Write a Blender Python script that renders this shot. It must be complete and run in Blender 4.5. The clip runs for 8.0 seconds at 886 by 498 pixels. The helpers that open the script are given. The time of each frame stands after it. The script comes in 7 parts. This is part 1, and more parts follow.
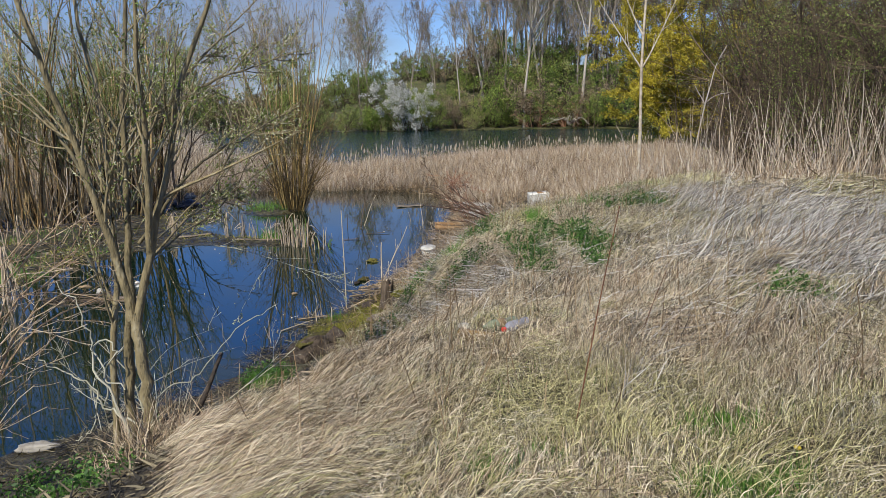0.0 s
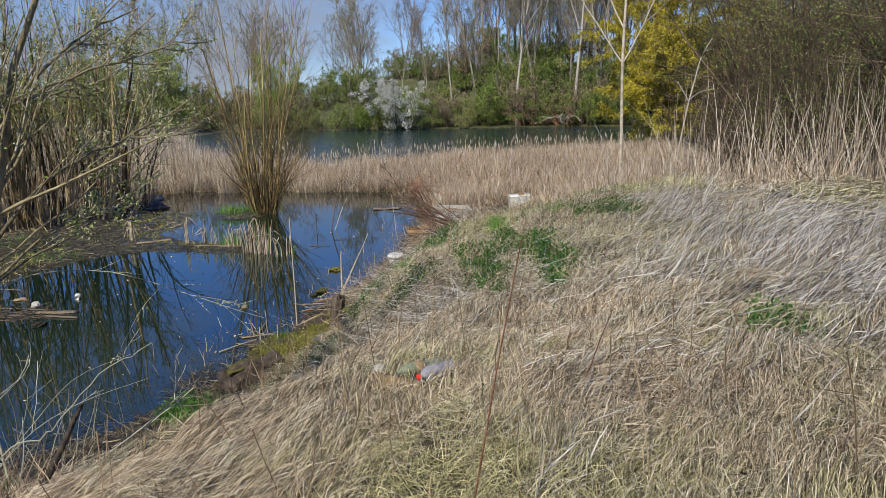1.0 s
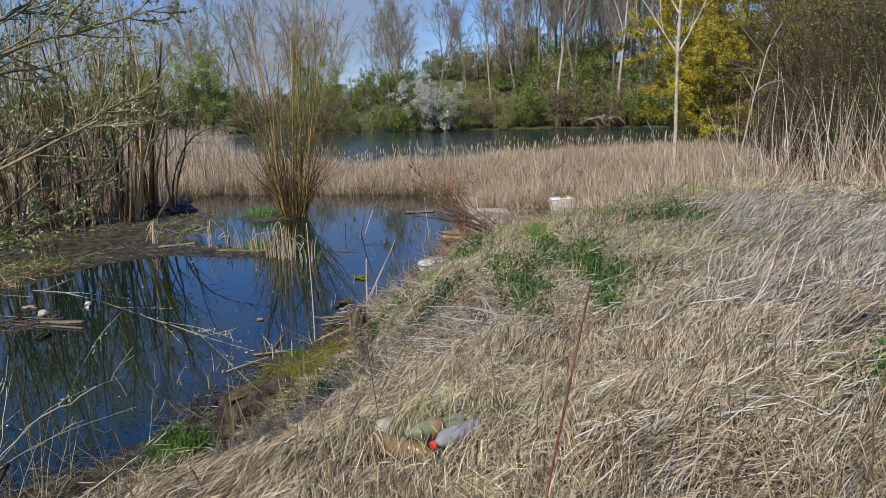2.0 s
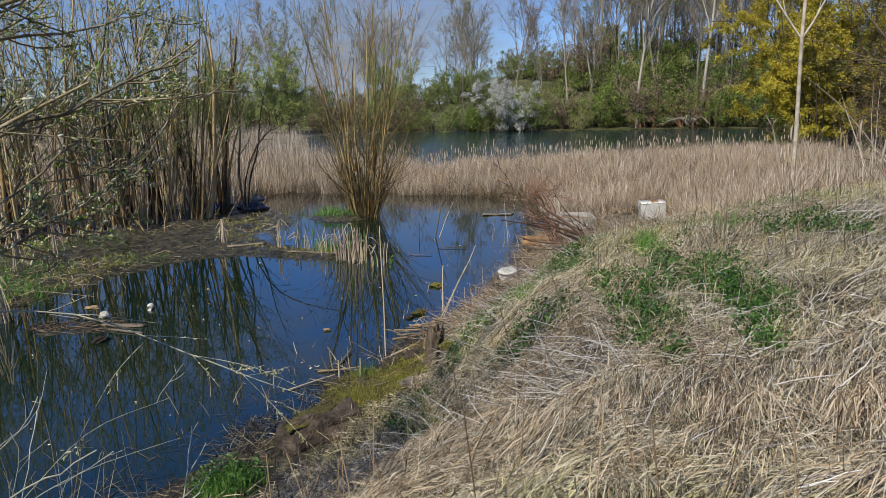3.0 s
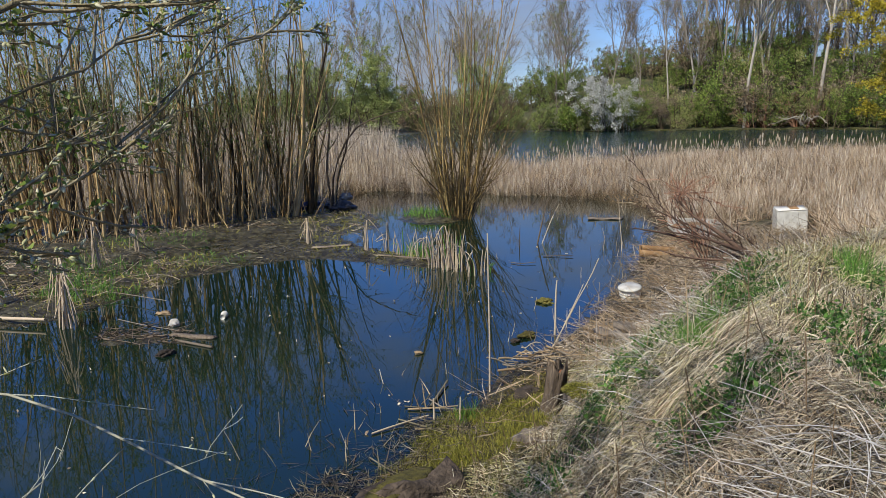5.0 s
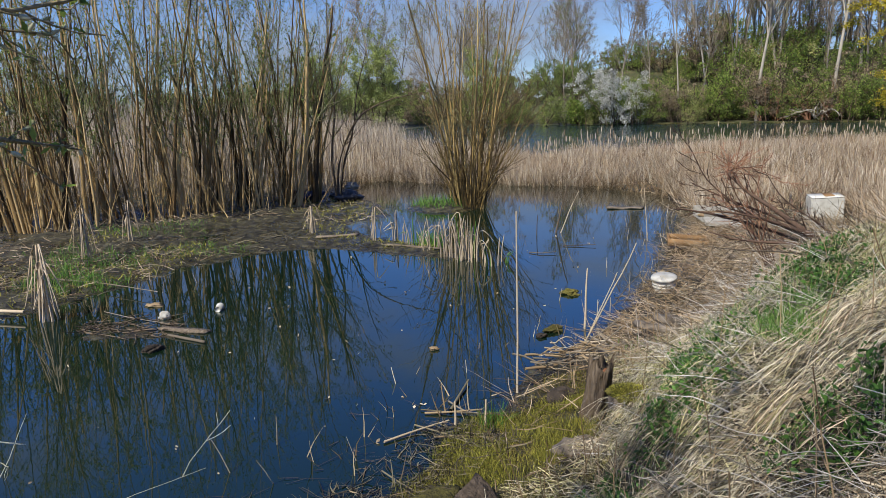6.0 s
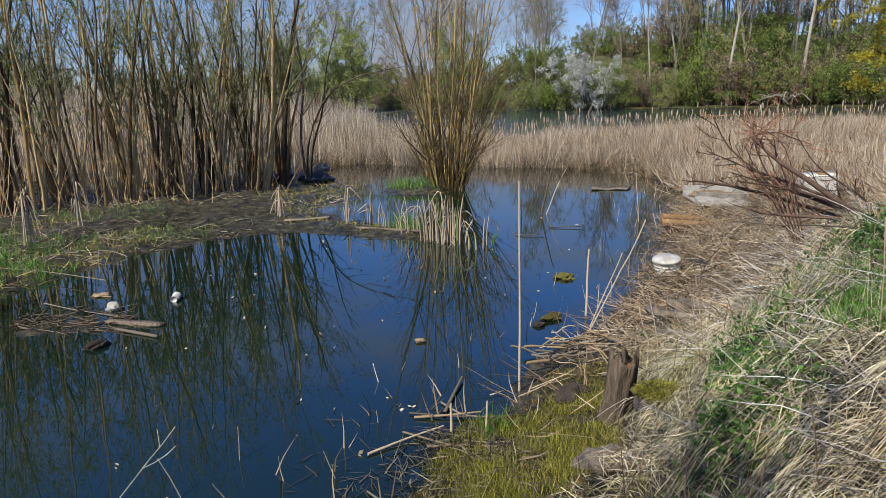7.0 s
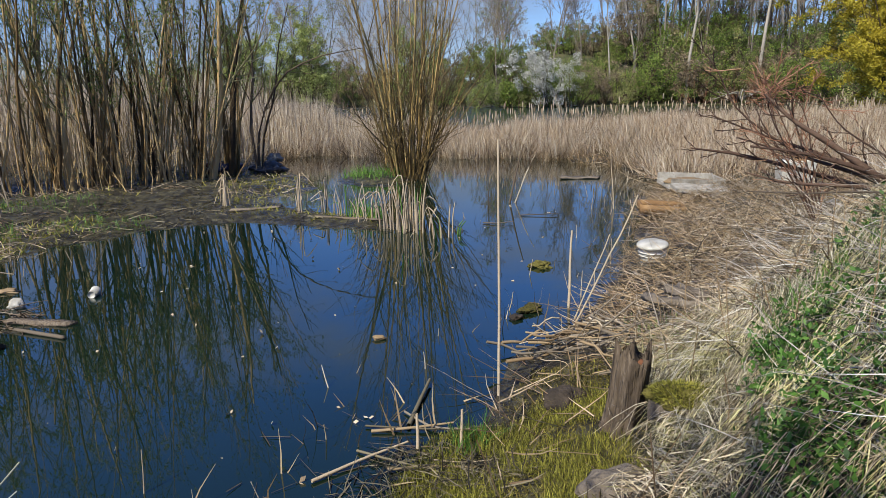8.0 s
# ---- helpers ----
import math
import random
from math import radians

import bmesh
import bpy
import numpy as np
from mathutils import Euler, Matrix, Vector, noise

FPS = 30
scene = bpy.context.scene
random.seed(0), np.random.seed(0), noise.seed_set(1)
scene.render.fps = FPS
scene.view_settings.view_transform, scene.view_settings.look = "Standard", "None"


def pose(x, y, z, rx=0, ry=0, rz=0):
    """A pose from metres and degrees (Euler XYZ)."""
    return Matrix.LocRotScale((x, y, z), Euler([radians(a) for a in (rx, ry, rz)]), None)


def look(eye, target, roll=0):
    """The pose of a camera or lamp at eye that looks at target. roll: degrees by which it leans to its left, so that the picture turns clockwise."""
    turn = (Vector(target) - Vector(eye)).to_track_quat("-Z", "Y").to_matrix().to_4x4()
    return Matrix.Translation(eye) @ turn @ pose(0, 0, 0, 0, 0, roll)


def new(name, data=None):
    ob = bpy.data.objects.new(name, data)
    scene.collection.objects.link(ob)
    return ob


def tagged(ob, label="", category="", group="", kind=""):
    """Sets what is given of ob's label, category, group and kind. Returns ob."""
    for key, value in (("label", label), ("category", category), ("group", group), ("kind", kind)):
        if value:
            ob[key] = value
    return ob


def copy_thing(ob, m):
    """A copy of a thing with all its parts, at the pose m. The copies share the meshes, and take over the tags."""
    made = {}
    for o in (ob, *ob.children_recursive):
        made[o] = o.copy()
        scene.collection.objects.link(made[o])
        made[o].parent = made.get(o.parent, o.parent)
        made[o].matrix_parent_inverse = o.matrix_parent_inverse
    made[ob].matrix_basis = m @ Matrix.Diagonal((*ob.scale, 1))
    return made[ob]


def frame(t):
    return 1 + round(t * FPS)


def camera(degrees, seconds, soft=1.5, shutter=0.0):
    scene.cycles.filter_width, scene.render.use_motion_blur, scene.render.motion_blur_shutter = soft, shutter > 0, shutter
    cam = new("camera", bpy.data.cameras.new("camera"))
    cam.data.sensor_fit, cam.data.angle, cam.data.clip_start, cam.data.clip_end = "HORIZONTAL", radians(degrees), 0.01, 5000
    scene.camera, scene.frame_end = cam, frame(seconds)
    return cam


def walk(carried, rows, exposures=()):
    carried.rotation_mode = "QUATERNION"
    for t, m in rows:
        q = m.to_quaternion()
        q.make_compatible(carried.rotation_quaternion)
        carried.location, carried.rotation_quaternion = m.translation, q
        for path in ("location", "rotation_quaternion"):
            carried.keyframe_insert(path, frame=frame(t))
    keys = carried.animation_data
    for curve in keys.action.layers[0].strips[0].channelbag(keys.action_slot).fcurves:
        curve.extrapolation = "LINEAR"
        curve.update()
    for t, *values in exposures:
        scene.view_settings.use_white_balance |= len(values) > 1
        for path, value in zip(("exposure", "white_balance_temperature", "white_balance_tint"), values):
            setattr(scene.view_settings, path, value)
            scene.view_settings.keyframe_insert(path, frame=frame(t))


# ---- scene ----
cam = camera(65.2, 8.0, soft=0.8)
PATH = [
    (0, (0.768, -0.151, 2.99), (0.625, 1.798, 2.565), -1.3),
    (0.5, (1.028, 0.274, 2.982), (0.889, 2.223, 2.558), -1.4),
    (1, (1.225, 0.736, 2.963), (1.09, 2.685, 2.533), -1.4),
    (1.2, (1.273, 0.924, 2.981), (1.136, 2.873, 2.554), -1.5),
    (2.3, (1.146, 1.965, 2.792), (0.845, 3.897, 2.374), -1.6),
    (2.5, (1.08, 2.141, 2.78), (0.744, 4.068, 2.365), -1.6),
    (3, (0.896, 2.616, 2.715), (0.454, 4.522, 2.303), -1.6),
    (3.5, (0.734, 3.002, 2.678), (0.216, 4.89, 2.269), -1.7),
    (4, (0.629, 3.318, 2.617), (0.109, 5.207, 2.213), -1.7),
    (4.5, (0.472, 3.62, 2.582), (-0.141, 5.481, 2.181), -1.7),
    (4.7, (0.39, 3.714, 2.569), (-0.267, 5.561, 2.17), -1.7),
    (5.8, (-0.019, 4.42, 2.345), (-0.71, 6.251, 1.932), -1.5),
    (6, (-0.101, 4.526, 2.267), (-0.791, 6.357, 1.854), -1.6),
    (6.5, (-0.288, 4.831, 2.131), (-0.942, 6.667, 1.685), -1.6),
    (7, (-0.483, 5.159, 2.044), (-1.091, 7.011, 1.594), -1.5),
    (7.5, (-0.597, 5.47, 1.945), (-1.154, 7.337, 1.496), -1.4),
    (8, (-0.738, 5.897, 1.721), (-1.238, 7.78, 1.27), -1.2),
]
walk(cam, [(t, look(eye, target, roll)) for t, eye, target, roll in PATH], [(0.0, 0.3), (1.2, 0.3), (2.4, 0.18), (3.6, 0.2), (4.7, 0.28), (6.0, 0.34), (8.0, 0.38)])

# ---- light ----
SUN_AZ, SUN_EL = radians(203), radians(47)          # compass bearing from +y towards +x, height
to_sun = Vector((math.sin(SUN_AZ) * math.cos(SUN_EL), math.cos(SUN_AZ) * math.cos(SUN_EL), math.sin(SUN_EL)))
sun = new("sun", bpy.data.lights.new("sun", "SUN"))
sun.data.energy, sun.data.angle, sun.data.color = 5.0, radians(0.5), (1.0, 0.95, 0.82)
sun.matrix_world = look(to_sun * 50, (0, 0, 0))

world = bpy.data.worlds.new("sky")
scene.world = world
world.use_nodes = True
wn, wl = world.node_tree.nodes, world.node_tree.links
wn.clear()
sky = wn.new("ShaderNodeTexSky")
sky.sky_type, sky.sun_disc, sky.sun_elevation, sky.sun_rotation = "NISHITA", False, SUN_EL, SUN_AZ
sky.altitude, sky.air_density, sky.dust_density, sky.ozone_density = 2500, 1.0, 0.0, 6.0
geo = wn.new("ShaderNodeTexCoord")
stretch = wn.new("ShaderNodeMapping")
stretch.inputs["Scale"].default_value = (1.0, 1.0, 2.6)
cloud = wn.new("ShaderNodeTexNoise")
cloud.inputs["Scale"].default_value, cloud.inputs["Detail"].default_value, cloud.inputs["Roughness"].default_value = 2.6, 7.0, 0.58
ramp = wn.new("ShaderNodeValToRGB")
ramp.color_ramp.elements[0].position, ramp.color_ramp.elements[1].position = 0.5, 0.8
ramp.color_ramp.elements[0].color = (0.012, 0.012, 0.012, 1)
mixc = wn.new("ShaderNodeMixRGB")
mixc.inputs["Color2"].default_value = (2.8, 3.2, 3.95, 1)
back = wn.new("ShaderNodeBackground")
back.inputs["Strength"].default_value = 0.088
wout = wn.new("ShaderNodeOutputWorld")
wl.new(geo.outputs["Generated"], stretch.inputs["Vector"])
wl.new(stretch.outputs["Vector"], cloud.inputs["Vector"])

upness = wn.new("ShaderNodeSeparateXYZ")
wl.new(geo.outputs["Generated"], upness.inputs["Vector"])
thin = wn.new("ShaderNodeMapRange")
thin.inputs["From Min"].default_value, thin.inputs["From Max"].default_value = 0.08, 0.42
thin.inputs["To Min"].default_value, thin.inputs["To Max"].default_value = 0.15, -0.03
wl.new(upness.outputs["Z"], thin.inputs["Value"])
lowc = wn.new("ShaderNodeMath")
wl.new(cloud.outputs["Fac"], lowc.inputs[0])
wl.new(thin.outputs["Result"], lowc.inputs[1])
wl.new(lowc.outputs[0], ramp.inputs["Fac"])
wl.new(ramp.outputs["Color"], mixc.inputs["Fac"])
tint = wn.new("ShaderNodeMixRGB")
tint.blend_type = "MULTIPLY"
tint.inputs["Fac"].default_value = 1.0
deep = wn.new("ShaderNodeMapRange")
deep.inputs["From Min"].default_value, deep.inputs["From Max"].default_value = 0.12, 0.34
wl.new(upness.outputs["Z"], deep.inputs["Value"])
hue = wn.new("ShaderNodeMixRGB")
hue.inputs["Color1"].default_value, hue.inputs["Color2"].default_value = (0.94, 1.0, 1.13, 1), (0.95, 1.5, 2.35, 1)
wl.new(deep.outputs["Result"], hue.inputs["Fac"])
overhead = wn.new("ShaderNodeMapRange")
overhead.inputs["From Min"].default_value, overhead.inputs["From Max"].default_value = 0.36, 0.66
wl.new(upness.outputs["Z"], overhead.inputs["Value"])
zenith = wn.new("ShaderNodeMixRGB")
zenith.inputs["Color2"].default_value = (0.66, 1.0, 1.5, 1)
wl.new(overhead.outputs["Result"], zenith.inputs["Fac"])
wl.new(hue.outputs["Color"], zenith.inputs["Color1"])
wl.new(zenith.outputs["Color"], tint.inputs["Color2"])
wl.new(sky.outputs["Color"], tint.inputs["Color1"])
wl.new(tint.outputs["Color"], mixc.inputs["Color1"])
wl.new(mixc.outputs["Color"], back.inputs["Color"])
wl.new(back.outputs["Background"], wout.inputs["Surface"])


# ---- materials ----
def surface(name, stops, scale=8.0, rough=0.85, bump=0.25, fine=60.0, island=0.5, through_light=0.0, metal=0.0, spec=0.3, broad=0.6, spread=0.25, grain=1.0):
    """A node material: colours along a ramp picked by noise and by piece, a broad second variation, fine relief."""
    m = bpy.data.materials.new(name)
    m.use_nodes = True
    n, l = m.node_tree.nodes, m.node_tree.links
    p = n["Principled BSDF"]
    out = n["Material Output"]
    tc = n.new("ShaderNodeTexCoord")
    nz = n.new("ShaderNodeTexNoise")
    nz.inputs["Scale"].default_value, nz.inputs["Detail"].default_value = scale, 5.0
    mp = n.new("ShaderNodeMapping")
    mp.inputs["Scale"].default_value = (1.0, 1.0, grain)
    l.new(tc.outputs["Object"], mp.inputs["Vector"])
    l.new(mp.outputs["Vector"], nz.inputs["Vector"])
    g = n.new("ShaderNodeNewGeometry")
    info = n.new("ShaderNodeObjectInfo")
    mixv = n.new("ShaderNodeMath")
    mixv.operation = "MULTIPLY"
    mixv.inputs[1].default_value = island
    l.new(g.outputs["Random Per Island"], mixv.inputs[0])
    part_n = n.new("ShaderNodeMath")
    part_n.operation = "MULTIPLY_ADD"
    part_n.inputs[1].default_value = 1.0 - island
    l.new(nz.outputs["Fac"], part_n.inputs[0])
    l.new(mixv.outputs[0], part_n.inputs[2])
    rnd = n.new("ShaderNodeMath")
    rnd.operation = "MULTIPLY_ADD"
    rnd.inputs[1].default_value = spread
    l.new(info.outputs["Random"], rnd.inputs[0])
    l.new(part_n.outputs[0], rnd.inputs[2])
    sub = n.new("ShaderNodeMath")
    sub.operation = "SUBTRACT"
    sub.inputs[1].default_value = spread * 0.5
    l.new(rnd.outputs[0], sub.inputs[0])
    cr = n.new("ShaderNodeValToRGB")
    while len(cr.color_ramp.elements) < len(stops):
        cr.color_ramp.elements.new(0.5)
    for e, (pos, col) in zip(cr.color_ramp.elements, stops):
        e.position, e.color = pos, (*col, 1)
    l.new(sub.outputs[0], cr.inputs["Fac"])
    big = n.new("ShaderNodeTexNoise")
    big.inputs["Scale"].default_value, big.inputs["Detail"].default_value = broad, 3.0
    l.new(tc.outputs["Object"], big.inputs["Vector"])
    mr = n.new("ShaderNodeMapRange")
    mr.inputs["From Min"].default_value, mr.inputs["From Max"].default_value = 0.3, 0.7
    mr.inputs["To Min"].default_value, mr.inputs["To Max"].default_value = 0.78, 1.15
    l.new(big.outputs["Fac"], mr.inputs["Value"])
    mul = n.new("ShaderNodeVectorMath")
    mul.operation = "SCALE"
    l.new(cr.outputs["Color"], mul.inputs[0])
    l.new(mr.outputs["Result"], mul.inputs["Scale"])
    l.new(mul.outputs["Vector"], p.inputs["Base Color"])
    p.inputs["Roughness"].default_value, p.inputs["Metallic"].default_value = rough, metal
    p.inputs["Specular IOR Level"].default_value = spec
    if bump:
        fn = n.new("ShaderNodeTexNoise")
        fn.inputs["Scale"].default_value, fn.inputs["Detail"].default_value = fine, 4.0
        l.new(mp.outputs["Vector"], fn.inputs["Vector"])
        b = n.new("ShaderNodeBump")
        b.inputs["Strength"].default_value, b.inputs["Distance"].default_value = bump, 0.02
        l.new(fn.outputs["Fac"], b.inputs["Height"])
        l.new(b.outputs["Normal"], p.inputs["Normal"])
    if through_light:
        tr = n.new("ShaderNodeBsdfTranslucent")
        ms = n.new("ShaderNodeMixShader")
        ms.inputs["Fac"].default_value = through_light
        l.new(mul.outputs["Vector"], tr.inputs["Color"])
        l.new(p.outputs["BSDF"], ms.inputs[1])
        l.new(tr.outputs["BSDF"], ms.inputs[2])
        l.new(ms.outputs["Shader"], out.inputs["Surface"])
    return m


def S(*cols):
    k = len(cols)
    return [(i / (k - 1) * 0.7 + 0.15, c) for i, c in enumerate(cols)]


STRAW = surface("straw", S((0.075, 0.058, 0.034), (0.31, 0.25, 0.15), (0.5, 0.425, 0.28), (0.65, 0.575, 0.425)), 3, 0.7, 0, island=0.8, through_light=0.07)
STRAW_BROWN = surface("straw_brown", S((0.075, 0.05, 0.03), (0.3, 0.22, 0.136), (0.49, 0.39, 0.262), (0.65, 0.55, 0.41)), 3, 0.7, 0, island=0.8, through_light=0.07)
STRAW_GREEN = surface("straw_green", S((0.075, 0.07, 0.028), (0.24, 0.22, 0.09), (0.42, 0.385, 0.175), (0.6, 0.55, 0.3)), 3, 0.7, 0, island=0.8, through_light=0.07)
STRAW_PALE = surface("straw_pale", S((0.065, 0.057, 0.036), (0.28, 0.248, 0.175), (0.48, 0.435, 0.33), (0.65, 0.605, 0.49)), 3, 0.7, 0, island=0.8, through_light=0.07)
STRAW_GREY = surface("straw_grey", S((0.05, 0.043, 0.035), (0.22, 0.2, 0.172), (0.46, 0.43, 0.39), (0.67, 0.645, 0.605)), 3, 0.6, 0, island=0.8, through_light=0.1)
REED = surface("reed", S((0.13, 0.095, 0.06), (0.35, 0.27, 0.185), (0.52, 0.425, 0.315), (0.66, 0.58, 0.465)), 1.5, 0.7, 0, island=0.75, through_light=0.15, broad=0.35)
REED_HEAD = surface("reed_head", S((0.22, 0.15, 0.09), (0.42, 0.33, 0.22), (0.56, 0.47, 0.35)), 6, 0.95, 0, island=0.7)
DEADSTALK = surface("dead_stalk", S((0.1, 0.065, 0.035), (0.24, 0.165, 0.09), (0.4, 0.3, 0.18)), 10, 0.8, 0.1, island=0.7)
PALE_STICK = surface("pale_stick", S((0.3, 0.22, 0.14), (0.47, 0.37, 0.25), (0.58, 0.49, 0.37)), 14, 0.75, 0.2, island=0.6)
GREEN = surface("grass_green", S((0.045, 0.11, 0.018), (0.105, 0.23, 0.038), (0.2, 0.35, 0.07)), 3, 0.55, 0, island=0.8, through_light=0.3)
NETTLE = surface("herb_green", S((0.03, 0.075, 0.014), (0.065, 0.15, 0.026), (0.12, 0.24, 0.045)), 3, 0.55, 0, island=0.8, through_light=0.25)
MOSSGRASS = surface("moss_grass", S((0.08, 0.08, 0.014), (0.23, 0.225, 0.03), (0.44, 0.41, 0.085)), 3, 0.7, 0, island=0.8, through_light=0.2)
BARK_OSIER = surface("osier_bark", S((0.03, 0.02, 0.01), (0.15, 0.092, 0.035), (0.37, 0.24, 0.095), (0.56, 0.4, 0.19)), 5, 0.75, 0.4, 40, island=0.45, spread=0.75, grain=0.4)
BARK_NEAR = surface("sallow_bark", S((0.04, 0.035, 0.02), (0.13, 0.106, 0.055), (0.25, 0.2, 0.105), (0.36, 0.33, 0.23)), 22, 0.75, 0.8, 60, island=0.15, grain=0.35)
BARK_DARK = surface("dark_bark", S((0.035, 0.026, 0.018), (0.09, 0.066, 0.045), (0.17, 0.125, 0.085)), 6, 0.85, 0.3, island=0.6)
BARK_PALE = surface("pale_bark", S((0.16, 0.135, 0.1), (0.34, 0.3, 0.24), (0.52, 0.48, 0.4)), 4, 0.8, 0.3, 20, island=0.4)
BARK_BIRCH = surface("birch_bark", S((0.2, 0.16, 0.1), (0.5, 0.43, 0.33), (0.66, 0.6, 0.5)), 12, 0.7, 0.3, 40, island=0.2)
TWIG_RED = surface("red_twig", S((0.12, 0.052, 0.032), (0.28, 0.13, 0.075), (0.44, 0.25, 0.155)), 8, 0.75, 0.1, island=0.6)
TWIG_BROWN = surface("brown_twig", S((0.03, 0.022, 0.016), (0.085, 0.06, 0.038), (0.16, 0.115, 0.07)), 4, 0.8, 0, island=0.7)
TWIG_FAR = surface("far_twig", S((0.1, 0.082, 0.065), (0.21, 0.176, 0.138), (0.37, 0.32, 0.26)), 1, 0.9, 0, island=0.6)
TWIG_GREY = surface("grey_twig", S((0.16, 0.14, 0.09), (0.34, 0.32, 0.23), (0.52, 0.5, 0.4)), 14, 0.75, 0.2, island=0.6)
LITTER = surface("reed_litter", S((0.04, 0.03, 0.021), (0.08, 0.062, 0.044), (0.18, 0.147, 0.108), (0.42, 0.36, 0.29)), 3, 0.8, 0, island=0.8)
CATKIN = surface("catkin", S((0.22, 0.22, 0.08), (0.42, 0.42, 0.22), (0.62, 0.6, 0.42)), 8, 0.9, 0, island=0.8, through_light=0.2)
LEAF_SPRING = surface("leaf_spring", S((0.08, 0.13, 0.02), (0.17, 0.245, 0.04), (0.29, 0.36, 0.08)), 2, 0.6, 0, island=0.8, through_light=0.35)
LEAF_PALE = surface("leaf_pale", S((0.15, 0.19, 0.05), (0.28, 0.33, 0.09), (0.42, 0.46, 0.17)), 1, 0.6, 0, island=0.8, through_light=0.35)
LEAF_WOOD = surface("leaf_wood", S((0.09, 0.12, 0.036), (0.19, 0.25, 0.062), (0.31, 0.37, 0.1), (0.44, 0.39, 0.17)), 0.5, 0.65, 0, island=0.6, through_light=0.3, broad=0.25, spread=0.5)
LEAF_DULL = surface("leaf_dull", S((0.115, 0.09, 0.06), (0.25, 0.195, 0.125), (0.4, 0.315, 0.2)), 0.6, 0.75, 0, island=0.7, through_light=0.25, spread=0.4)
LEAF_YELLOW = surface("leaf_yellow", S((0.18, 0.145, 0.014), (0.4, 0.33, 0.026), (0.56, 0.47, 0.06)), 1, 0.6, 0, island=0.7, through_light=0.35)
BLOSSOM = surface("blossom", S((0.3, 0.31, 0.25), (0.52, 0.52, 0.47), (0.7, 0.69, 0.65)), 1, 0.8, 0, island=0.7, through_light=0.25)
POLE_PALE = surface("pale_dead_bark", S((0.13, 0.105, 0.08), (0.34, 0.29, 0.23), (0.52, 0.46, 0.38)), 30, 0.85, 0.6, 60, island=0.2, grain=0.2)
WOOD_OLD = surface("old_wood", S((0.06, 0.045, 0.033), (0.21, 0.165, 0.12), (0.4, 0.33, 0.255)), 38, 0.85, 0.9, 70, island=0.1, grain=0.12)
WOOD_STUMP = surface("stump_wood", S((0.025, 0.018, 0.012), (0.105, 0.077, 0.052), (0.27, 0.21, 0.15)), 34, 0.9, 1.0, 90, island=0.1, grain=0.14)
WOOD_DARK = surface("rotten_wood", S((0.014, 0.011, 0.008), (0.045, 0.034, 0.025), (0.135, 0.1, 0.072)), 14, 0.9, 1.0, 45, island=0.1)
WOOD_ORANGE = surface("orange_wood", S((0.1, 0.055, 0.025), (0.23, 0.13, 0.055), (0.36, 0.23, 0.11)), 12, 0.75, 0.4, 50, island=0.2)
MOSS = surface("moss", S((0.04, 0.034, 0.012), (0.12, 0.105, 0.024), (0.25, 0.215, 0.048)), 26, 0.95, 1.0, 90, island=0.2)
STONE = surface("stone", S((0.09, 0.07, 0.05), (0.2, 0.165, 0.13), (0.35, 0.3, 0.24)), 9, 0.9, 1.0, 45, island=0.1)
FOAMW = surface("white_foam", S((0.14, 0.12, 0.09), (0.33, 0.305, 0.26), (0.52, 0.495, 0.44)), 12, 0.8, 0.35, 60, island=0.1)
PLASTIC_W = surface("white_plastic", S((0.3, 0.28, 0.23), (0.56, 0.54, 0.48), (0.7, 0.69, 0.64)), 9, 0.4, 0.1, 30, island=0.1, spec=0.5)
PLASTIC_BLUE = surface("blue_plastic", S((0.008, 0.008, 0.025), (0.018, 0.02, 0.06), (0.04, 0.045, 0.11)), 9, 0.4, 0.4, 18, island=0.1, spec=0.5)
PLASTIC_DARK = surface("dark_plastic", S((0.015, 0.015, 0.017), (0.035, 0.033, 0.037), (0.08, 0.075, 0.08)), 9, 0.4, 0.5, 14, island=0.1, spec=0.5)
RED_CAP = surface("red_cap", S((0.6, 0.02, 0.015), (0.75, 0.03, 0.02), (0.8, 0.05, 0.03)), 20, 0.4, 0.05, 90, island=0.1, spec=0.5)
RUST_ROD = surface("rusty_red", S((0.035, 0.015, 0.01), (0.12, 0.045, 0.024), (0.26, 0.12, 0.055)), 20, 0.8, 0.3, 70, island=0.1)
YELLOW = surface("yellow_petal", S((0.4, 0.28, 0.02), (0.5, 0.37, 0.03), (0.58, 0.45, 0.05)), 20, 0.6, 0, island=0.5)


def bottle_plastic(name, col, see):
    m = surface(name, S(tuple(c * 0.7 for c in col), col, tuple(min(1, c * 1.3) for c in col)), 14, 0.25, 0.5, 25, island=0.05, spec=0.5)
    m.node_tree.nodes["Principled BSDF"].inputs["Transmission Weight"].default_value = see
    return m


PET_CLEAR = bottle_plastic("clear_pet", (0.4, 0.39, 0.41), 0.35)
PET_BROWN = bottle_plastic("brown_pet", (0.3, 0.2, 0.09), 0.25)
PET_GREEN = bottle_plastic("green_pet", (0.25, 0.27, 0.17), 0.3)


